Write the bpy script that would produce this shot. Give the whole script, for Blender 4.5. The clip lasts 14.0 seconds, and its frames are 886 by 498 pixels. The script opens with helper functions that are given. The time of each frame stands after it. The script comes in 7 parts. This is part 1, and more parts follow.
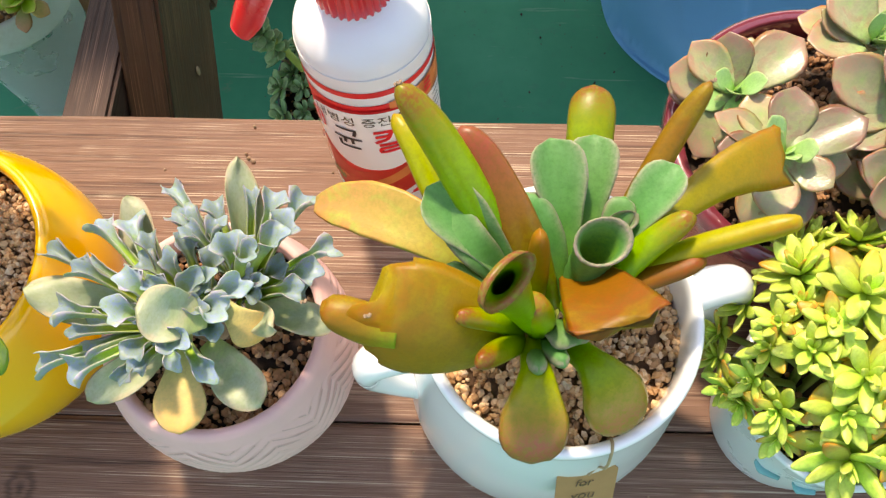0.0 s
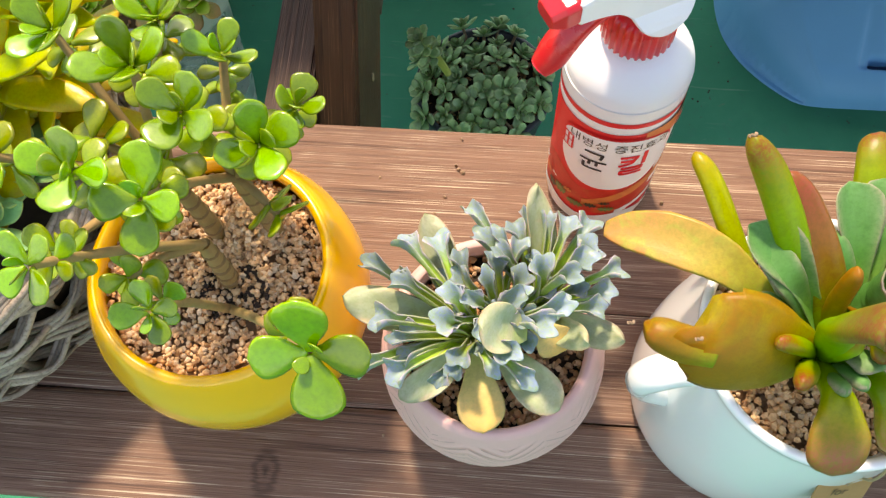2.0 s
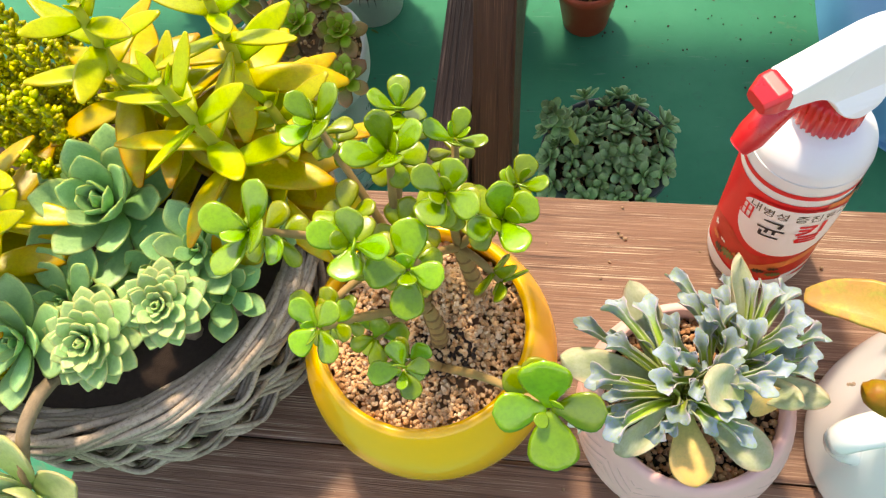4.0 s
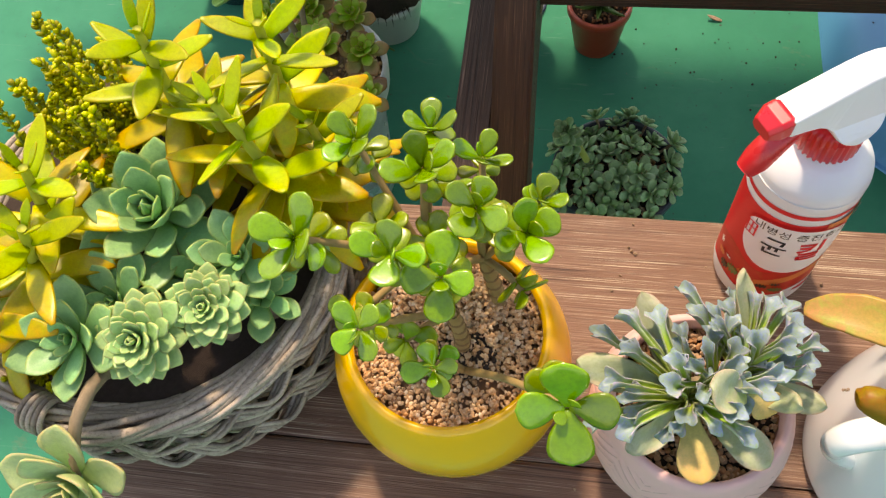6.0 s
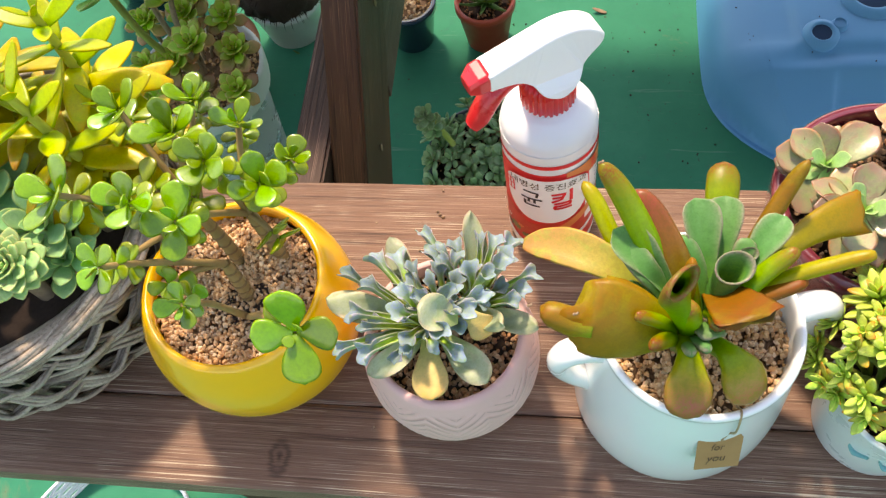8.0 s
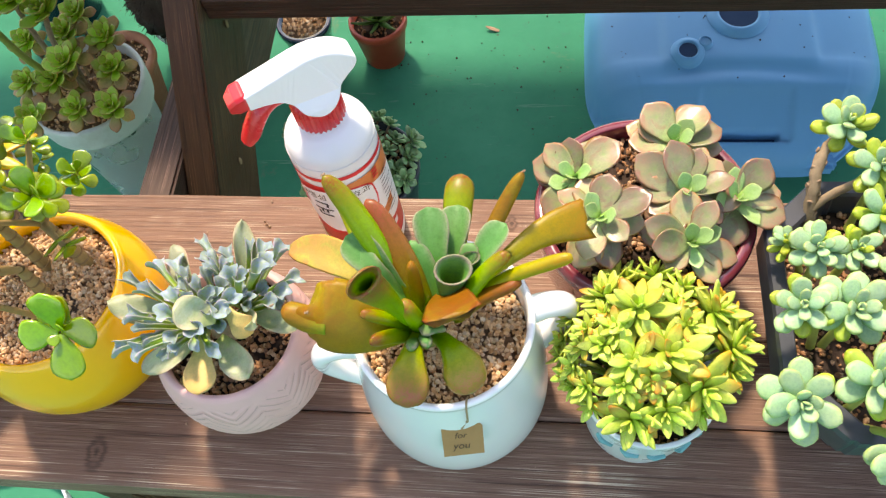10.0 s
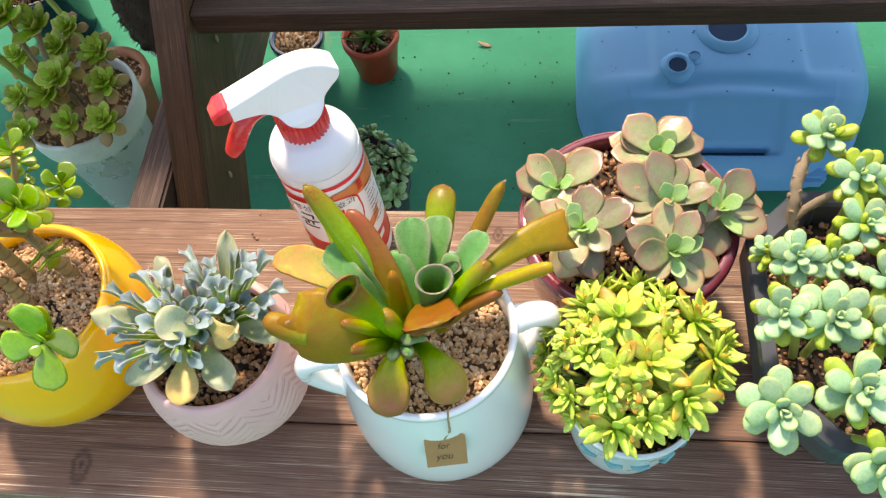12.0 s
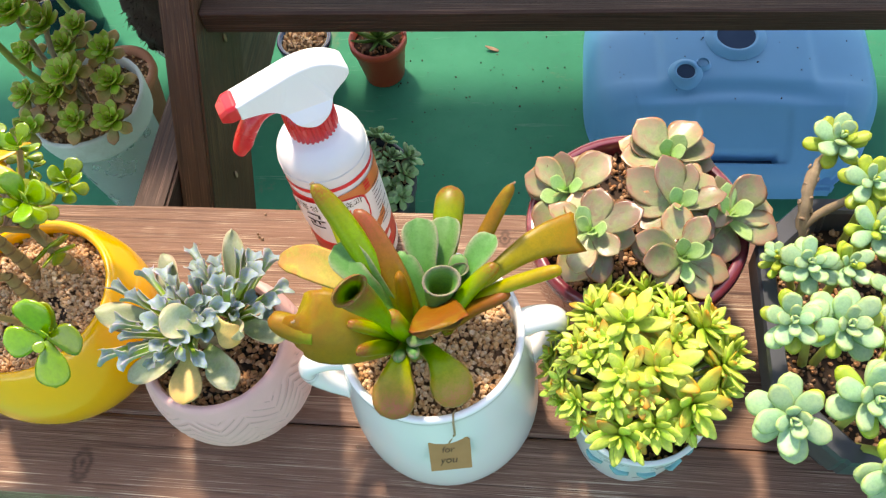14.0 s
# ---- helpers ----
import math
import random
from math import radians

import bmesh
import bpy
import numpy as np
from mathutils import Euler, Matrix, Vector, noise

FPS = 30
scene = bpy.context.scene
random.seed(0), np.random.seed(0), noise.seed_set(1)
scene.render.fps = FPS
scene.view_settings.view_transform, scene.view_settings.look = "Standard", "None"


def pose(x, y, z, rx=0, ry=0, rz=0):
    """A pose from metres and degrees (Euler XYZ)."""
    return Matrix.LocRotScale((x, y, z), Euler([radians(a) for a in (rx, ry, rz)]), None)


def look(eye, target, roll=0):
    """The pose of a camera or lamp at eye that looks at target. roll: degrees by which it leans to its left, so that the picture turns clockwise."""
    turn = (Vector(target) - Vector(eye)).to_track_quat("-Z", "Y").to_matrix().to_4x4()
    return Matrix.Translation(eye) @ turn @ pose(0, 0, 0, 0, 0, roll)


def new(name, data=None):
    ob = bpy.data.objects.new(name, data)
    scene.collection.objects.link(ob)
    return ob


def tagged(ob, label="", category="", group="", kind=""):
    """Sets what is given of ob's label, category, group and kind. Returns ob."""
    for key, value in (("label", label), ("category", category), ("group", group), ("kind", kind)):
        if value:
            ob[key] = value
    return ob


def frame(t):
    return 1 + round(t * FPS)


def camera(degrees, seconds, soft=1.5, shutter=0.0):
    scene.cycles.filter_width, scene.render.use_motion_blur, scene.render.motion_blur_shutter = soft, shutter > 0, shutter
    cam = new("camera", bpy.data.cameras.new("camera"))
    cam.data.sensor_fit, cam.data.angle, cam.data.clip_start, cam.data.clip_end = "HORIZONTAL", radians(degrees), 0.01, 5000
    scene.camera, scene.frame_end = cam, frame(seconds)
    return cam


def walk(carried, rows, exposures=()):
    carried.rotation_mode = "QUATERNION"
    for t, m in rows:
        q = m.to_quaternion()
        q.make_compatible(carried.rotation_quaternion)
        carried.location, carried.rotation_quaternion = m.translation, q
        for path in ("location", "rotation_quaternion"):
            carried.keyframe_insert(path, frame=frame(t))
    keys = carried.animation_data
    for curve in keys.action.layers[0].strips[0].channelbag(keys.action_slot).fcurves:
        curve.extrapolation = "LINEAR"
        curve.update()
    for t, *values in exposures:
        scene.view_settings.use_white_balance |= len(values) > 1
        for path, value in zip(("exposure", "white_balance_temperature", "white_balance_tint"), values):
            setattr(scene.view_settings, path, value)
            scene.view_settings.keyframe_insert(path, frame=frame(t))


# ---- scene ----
cam = camera(58.0, 14.0, 1.3)
PATH = [
    (0, (0.0596, 0.0366, 0.8800), (-0.0089, 0.7726, -0.9784), -3.74),
    (0.5, (0.0341, 0.0332, 0.8753), (-0.0359, 0.7344, -0.9964), -4.70),
    (1, (-0.0132, 0.0282, 0.8786), (-0.0844, 0.7130, -0.9992), -3.98),
    (1.5, (-0.0464, 0.0329, 0.9133), (-0.1342, 0.7277, -0.9601), -4.24),
    (2, (-0.0627, 0.0333, 0.9209), (-0.1737, 0.7306, -0.9503), -5.11),
    (2.5, (-0.0621, 0.0349, 0.9307), (-0.2481, 0.7480, -0.9286), -10.26),
    (3, (-0.0767, 0.0318, 0.9386), (-0.2909, 0.7703, -0.9077), -11.88),
    (3.5, (-0.1110, 0.0251, 0.9497), (-0.3670, 0.8018, -0.8755), -13.78),
    (4, (-0.1367, 0.0171, 0.9614), (-0.4032, 0.8326, -0.8452), -13.36),
    (4.2, (-0.1478, 0.0137, 0.9677), (-0.4058, 0.8389, -0.8358), -12.38),
    (6.3, (-0.1442, -0.0063, 0.9918), (-0.4241, 0.8406, -0.7983), -12.53),
    (6.5, (-0.1259, -0.0130, 0.9854), (-0.4095, 0.8358, -0.8032), -13.05),
    (7, (-0.1029, -0.0148, 0.9790), (-0.3744, 0.8343, -0.8114), -13.37),
    (7.5, (-0.0829, -0.0251, 0.9946), (-0.3439, 0.8312, -0.7939), -13.41),
    (8, (0.0106, -0.0445, 1.0128), (-0.2627, 0.8301, -0.7649), -13.93),
    (8.5, (0.0840, -0.0565, 1.0228), (-0.1687, 0.8329, -0.7507), -12.90),
    (9, (0.1284, -0.0575, 1.0340), (-0.1155, 0.8411, -0.7361), -12.47),
    (11.5, (0.1679, -0.0537, 1.0344), (-0.0660, 0.8706, -0.7236), -11.19),
    (12, (0.1703, -0.0599, 1.0328), (-0.0668, 0.8818, -0.7156), -11.51),
    (12.5, (0.1803, -0.0579, 1.0330), (-0.0600, 0.8904, -0.7115), -11.79),
    (13, (0.1828, -0.0551, 1.0294), (-0.0663, 0.8936, -0.7136), -12.12),
    (13.5, (0.1885, -0.0531, 1.0316), (-0.0631, 0.9009, -0.7081), -12.01),
    (14, (0.1669, -0.0603, 1.0285), (-0.0773, 0.8925, -0.7129), -10.87),
]
EXPOSURES = [(0, 1.50, 8300, 16), (4.2, 1.56, 8900, 17), (6.3, 1.18, 8800, 18), (9.2, 1.62, 8150, 17), (11.5, 1.54, 8150, 17), (14, 1.54, 8150, 17)]
walk(cam, [(t, look(eye, target, roll)) for t, eye, target, roll in PATH], EXPOSURES)

# ---- light ----
SUN_TO = Vector((-0.22, 0.55, 1.0)).normalized()
sky_world = bpy.data.worlds.new("sky_world")
scene.world = sky_world
sky_world.use_nodes = True
wn = sky_world.node_tree.nodes
sky_tex = wn.new("ShaderNodeTexSky")
sky_tex.sky_type = "NISHITA"
sky_tex.sun_disc = False
sky_tex.sun_elevation = math.asin(SUN_TO.z)
sky_tex.sun_rotation = math.atan2(SUN_TO.x, SUN_TO.y)
wn["Background"].inputs["Strength"].default_value = 0.15
sky_world.node_tree.links.new(sky_tex.outputs[0], wn["Background"].inputs["Color"])
sun_data = bpy.data.lights.new("sun", "SUN")
sun_data.energy = 1.9
sun_data.angle = radians(5.0)
sun_data.color = (1.0, 0.95, 0.87)
sun_lamp = new("sun", sun_data)
sun_lamp.matrix_world = look(SUN_TO * 20, (0, 0, 0))

# ---- materials ----


def nodes_of(name, rough=0.5, metal=0.0, spec=0.5):
    m = bpy.data.materials.new(name)
    m.use_nodes = True
    nt = m.node_tree
    b = nt.nodes["Principled BSDF"]
    b.inputs["Roughness"].default_value = rough
    b.inputs["Metallic"].default_value = metal
    b.inputs["Specular IOR Level"].default_value = spec
    return m, nt, b


def node(nt, kind, **values):
    n = nt.nodes.new(kind)
    for key, value in values.items():
        n.inputs[key.replace("_", " ")].default_value = value
    return n


def ramp(nt, fac, stops, interp="LINEAR"):
    r = nt.nodes.new("ShaderNodeValToRGB")
    r.color_ramp.interpolation = interp
    while len(r.color_ramp.elements) < len(stops):
        r.color_ramp.elements.new(0.5)
    for e, (p, c) in zip(r.color_ramp.elements, stops):
        e.position = p
        e.color = (*c, 1) if len(c) == 3 else c
    nt.links.new(fac, r.inputs[0])
    return r.outputs[0]


def mix(nt, fac, a, b, kind="MIX"):
    n = nt.nodes.new("ShaderNodeMix")
    n.data_type = "RGBA"
    n.blend_type = kind
    for socket, v in ((n.inputs[0], fac), (n.inputs[6], a), (n.inputs[7], b)):
        if isinstance(v, (int, float)):
            socket.default_value = v
        elif isinstance(v, tuple):
            socket.default_value = (*v, 1)
        else:
            nt.links.new(v, socket)
    return n.outputs[2]


def calc(nt, kind, a, b=0.0, clamp=False):
    n = nt.nodes.new("ShaderNodeMath")
    n.operation = kind
    n.use_clamp = clamp
    for socket, v in ((n.inputs[0], a), (n.inputs[1], b)):
        if isinstance(v, (int, float)):
            socket.default_value = v
        else:
            nt.links.new(v, socket)
    return n.outputs[0]


def noise_of(nt, scale, detail=4.0, stretch=(1, 1, 1), coords="Object", rough=0.55, distort=0.0):
    tc = nt.nodes.new("ShaderNodeTexCoord")
    mp = nt.nodes.new("ShaderNodeMapping")
    mp.inputs["Scale"].default_value = stretch
    nt.links.new(tc.outputs[coords], mp.inputs[0])
    n = node(nt, "ShaderNodeTexNoise", Scale=scale, Detail=detail, Roughness=rough, Distortion=distort)
    nt.links.new(mp.outputs[0], n.inputs["Vector"])
    return n.outputs["Fac"]


def bump(nt, b, height, strength=0.3, distance=0.001):
    n = node(nt, "ShaderNodeBump", Strength=strength, Distance=distance)
    nt.links.new(height, n.inputs["Height"])
    nt.links.new(n.outputs[0], b.inputs["Normal"])


def leaf_mat(name, base, middle, tip, edge=None, edge_amount=0.6, rough=0.4, at=(0.0, 0.45, 1.0), soft=0.12, vary=0.25, bloom=None, island=False, coat=0.0, blotch=()):
    """Leaf skin: colour along the leaf, another at its rim, mottling, a powdery bloom."""
    m, nt, b = nodes_of(name, rough, spec=0.35)
    uv = nt.nodes.new("ShaderNodeUVMap")
    sep = nt.nodes.new("ShaderNodeSeparateXYZ")
    nt.links.new(uv.outputs[0], sep.inputs[0])
    wob = noise_of(nt, 90, 3)
    along = calc(nt, "ADD", sep.outputs[0], calc(nt, "MULTIPLY", calc(nt, "SUBTRACT", wob, 0.5), 0.16))
    col = ramp(nt, along, [(at[0], base), (at[1], middle), (at[2], tip)])
    if edge:
        e = calc(nt, "POWER", sep.outputs[1], 5.0)
        e = calc(nt, "MULTIPLY", e, calc(nt, "MULTIPLY", along, edge_amount, True), True)
        col = mix(nt, e, col, edge)
    for k, other in enumerate(blotch):
        patch_n = noise_of(nt, 48 + 40 * k, 4, distort=0.6)
        col = mix(nt, calc(nt, "MULTIPLY", calc(nt, "SUBTRACT", patch_n, 0.5, True), 6.0, True), col, other)
    mott = noise_of(nt, 260, 4)
    col = mix(nt, calc(nt, "MULTIPLY", calc(nt, "SUBTRACT", mott, 0.42, True), 1.6, True), col, tuple(0.62 * c for c in middle))
    fine_n = noise_of(nt, 750, 3)
    col = mix(nt, calc(nt, "MULTIPLY", calc(nt, "SUBTRACT", fine_n, 0.45, True), 2.2, True), col, tuple(0.72 * c for c in middle))
    if bloom:
        pow_n = noise_of(nt, 55, 3)
        col = mix(nt, calc(nt, "MULTIPLY", calc(nt, "SUBTRACT", pow_n, 0.42, True), 1.0, True), col, bloom)
    if island:
        rnd = nt.nodes.new("ShaderNodeNewGeometry").outputs["Random Per Island"]
    else:
        rnd = nt.nodes.new("ShaderNodeObjectInfo").outputs["Random"]
    hsv = nt.nodes.new("ShaderNodeHueSaturation")
    hsv.inputs["Saturation"].default_value = 1.2
    nt.links.new(calc(nt, "ADD", calc(nt, "MULTIPLY", rnd, vary), 0.9 - vary / 2), hsv.inputs["Value"])
    nt.links.new(calc(nt, "ADD", calc(nt, "MULTIPLY", rnd, 0.03), 0.485), hsv.inputs["Hue"])
    nt.links.new(col, hsv.inputs["Color"])
    nt.links.new(hsv.outputs[0], b.inputs["Base Color"])
    b.inputs["Subsurface Weight"].default_value = soft
    b.inputs["Subsurface Radius"].default_value = (0.6, 1.0, 0.2)
    b.inputs["Subsurface Scale"].default_value = 0.003
    b.inputs["Coat Weight"].default_value = coat
    b.inputs["Coat Roughness"].default_value = 0.25
    bump(nt, b, calc(nt, "ADD", mott, calc(nt, "MULTIPLY", fine_n, 0.5)), 0.22, 0.0007)
    return m


def wood_mat(name, dark, mid, light, along="x", wear=0.35, knots=()):
    """Stained softwood: broad growth figure, thin raised streaks, dark stains, knots at given places (x, y)."""
    m, nt, b = nodes_of(name, 0.62, spec=0.3)
    ax = "xyz".index(along)

    def stretched(long, across):
        return tuple(long if i == ax else across for i in range(3))

    grain = noise_of(nt, 4.0, 6, stretched(0.8, 16), rough=0.6, distort=0.8)
    streak = noise_of(nt, 6.0, 5, stretched(0.9, 60), rough=0.6, distort=0.4)
    hair = noise_of(nt, 10.0, 3, stretched(1.6, 130), rough=0.5)
    broad = noise_of(nt, 9, 4)
    tone = calc(nt, "ADD", calc(nt, "MULTIPLY", grain, 0.5), calc(nt, "MULTIPLY", streak, 0.5))
    col = ramp(nt, tone, [(0.36, dark), (0.47, mid), (0.56, mid), (0.68, light)])
    pale = calc(nt, "MULTIPLY", calc(nt, "SUBTRACT", hair, 0.57, True), 4.0, True)
    col = mix(nt, calc(nt, "MULTIPLY", pale, calc(nt, "MULTIPLY", broad, 1.5, True), True), col, tuple(min(1.45 * c, 0.5) for c in light))
    scratch = noise_of(nt, 14.0, 2, stretched(0.5, 90), rough=0.4, distort=0.2)
    worn = noise_of(nt, 16, 3)
    thin = calc(nt, "MULTIPLY", calc(nt, "SUBTRACT", scratch, 0.59, True), 12.0, True)
    col = mix(nt, calc(nt, "MULTIPLY", thin, calc(nt, "MULTIPLY", calc(nt, "SUBTRACT", worn, 0.42, True), 6.0, True), True), col, tuple(min(1.8 * c, 0.55) for c in light))
    groove = calc(nt, "MULTIPLY", calc(nt, "SUBTRACT", 0.42, streak, True), 7.0, True)
    col = mix(nt, calc(nt, "MULTIPLY", groove, 0.55), col, tuple(0.4 * c for c in dark))
    col = mix(nt, calc(nt, "MULTIPLY", calc(nt, "SUBTRACT", broad, 0.5, True), wear * 3.0, True), col, tuple(0.7 * c for c in dark))
    tc = nt.nodes.new("ShaderNodeTexCoord")
    for kx, ky, size in knots:
        mp = nt.nodes.new("ShaderNodeMapping")
        mp.inputs["Location"].default_value = (-kx / (1.0 * size), -ky / (1.7 * size), 0)
        mp.inputs["Scale"].default_value = (1 / size, 1 / (1.7 * size), 0)
        nt.links.new(tc.outputs["Object"], mp.inputs[0])
        ln = nt.nodes.new("ShaderNodeVectorMath")
        ln.operation = "LENGTH"
        nt.links.new(mp.outputs[0], ln.inputs[0])
        wob = calc(nt, "ADD", ln.outputs["Value"], calc(nt, "MULTIPLY", streak, 1.1))
        rings = calc(nt, "SINE", calc(nt, "MULTIPLY", wob, 9.0))
        near = calc(nt, "SUBTRACT", 1.5, wob, True)
        body = ramp(nt, calc(nt, "ADD", calc(nt, "MULTIPLY", rings, 0.35), 0.5), [(0.0, tuple(0.45 * c for c in dark)), (1.0, mid)])
        col = mix(nt, calc(nt, "MULTIPLY", near, 2.2, True), col, body)
    rnd = nt.nodes.new("ShaderNodeObjectInfo").outputs["Random"]
    hsv = nt.nodes.new("ShaderNodeHueSaturation")
    nt.links.new(calc(nt, "ADD", calc(nt, "MULTIPLY", rnd, 0.25), 0.88), hsv.inputs["Value"])
    nt.links.new(col, hsv.inputs["Color"])
    nt.links.new(hsv.outputs[0], b.inputs["Base Color"])
    nt.links.new(calc(nt, "ADD", calc(nt, "MULTIPLY", streak, 0.3), 0.42), b.inputs["Roughness"])
    bump(nt, b, calc(nt, "ADD", streak, calc(nt, "MULTIPLY", hair, 0.5)), 0.6, 0.002)
    return m


def plain_mat(name, colour, rough=0.5, var=0.12, scale=40, spec=0.5, coat=0.0, bump_s=0.05, metal=0.0, dirt=None, dirt_amount=0.5):
    m, nt, b = nodes_of(name, rough, metal, spec)
    n = noise_of(nt, scale, 5)
    col = mix(nt, calc(nt, "MULTIPLY", n, var * 2), colour, tuple(0.6 * c for c in colour))
    if dirt:
        d = noise_of(nt, scale * 0.35, 6, rough=0.7)
        col = mix(nt, calc(nt, "MULTIPLY", calc(nt, "SUBTRACT", d, 0.52, True), dirt_amount * 6, True), col, dirt)
    nt.links.new(col, b.inputs["Base Color"])
    nt.links.new(calc(nt, "ADD", calc(nt, "MULTIPLY", n, 0.15), rough - 0.07), b.inputs["Roughness"])
    b.inputs["Coat Weight"].default_value = coat
    b.inputs["Coat Roughness"].default_value = 0.08
    bump(nt, b, noise_of(nt, scale * 6, 3), bump_s, 0.0006)
    return m


def wicker_mat(name, dark, light):
    """Weathered willow: every strand has a tone of its own, with grey and brown streaks and dark specks."""
    m, nt, b = nodes_of(name, 0.72, spec=0.25)
    tone = nt.nodes.new("ShaderNodeObjectInfo").outputs["Random"]
    broad, fine = noise_of(nt, 34, 4, distort=0.8), noise_of(nt, 420, 5, rough=0.7)
    f = calc(nt, "ADD", calc(nt, "MULTIPLY", tone, 0.55), calc(nt, "MULTIPLY", calc(nt, "SUBTRACT", broad, 0.28), 0.95), True)
    col = mix(nt, f, dark, light)
    col = mix(nt, calc(nt, "MULTIPLY", calc(nt, "SUBTRACT", fine, 0.5, True), 3.2, True), col, tuple(0.35 * c for c in dark))
    nt.links.new(col, b.inputs["Base Color"])
    bump(nt, b, fine, 0.6, 0.0008)
    return m


def grit_mat(name, colours):
    m, nt, b = nodes_of(name, 0.85, spec=0.25)
    rnd = nt.nodes.new("ShaderNodeNewGeometry").outputs["Random Per Island"]
    col = ramp(nt, rnd, [(i / (len(colours) - 1), c) for i, c in enumerate(colours)])
    n = noise_of(nt, 900, 3)
    col = mix(nt, calc(nt, "MULTIPLY", n, 0.22), col, (0.26, 0.15, 0.08))
    nt.links.new(col, b.inputs["Base Color"])
    bump(nt, b, n, 0.4, 0.0006)
    return m


def floor_mat():
    m, nt, b = nodes_of("painted_floor", 0.7, spec=0.15)
    broad = noise_of(nt, 2.2, 6, rough=0.65)
    fine = noise_of(nt, 45, 6, rough=0.7)
    specks = noise_of(nt, 120, 2)
    col = ramp(nt, broad, [(0.3, (0.013, 0.160, 0.086)), (0.5, (0.020, 0.208, 0.112)), (0.72, (0.038, 0.262, 0.150))])
    col = mix(nt, calc(nt, "MULTIPLY", calc(nt, "SUBTRACT", fine, 0.55, True), 2.2, True), col, (0.04, 0.14, 0.10))
    worn = noise_of(nt, 6, 8, rough=0.8)
    col = mix(nt, calc(nt, "MULTIPLY", calc(nt, "SUBTRACT", worn, 0.62, True), 7, True), col, (0.15, 0.15, 0.105))
    col = mix(nt, calc(nt, "MULTIPLY", calc(nt, "SUBTRACT", specks, 0.72, True), 14, True), col, (0.06, 0.045, 0.03))
    rust = noise_of(nt, 3.3, 7, rough=0.75, distort=0.7)
    tan = calc(nt, "MULTIPLY", calc(nt, "SUBTRACT", rust, 0.60, True), 7, True)
    col = mix(nt, calc(nt, "MULTIPLY", tan, calc(nt, "MULTIPLY", fine, 1.4, True), True), col, (0.26, 0.17, 0.095))
    scuff = noise_of(nt, 9, 5, (1.0, 14.0, 1.0), rough=0.6, distort=1.5)
    col = mix(nt, calc(nt, "MULTIPLY", calc(nt, "SUBTRACT", scuff, 0.64, True), 5, True), col, (0.16, 0.30, 0.22))
    nt.links.new(col, b.inputs["Base Color"])
    nt.links.new(calc(nt, "ADD", calc(nt, "MULTIPLY", fine, 0.25), 0.6), b.inputs["Roughness"])
    bump(nt, b, fine, 0.15, 0.002)
    return m


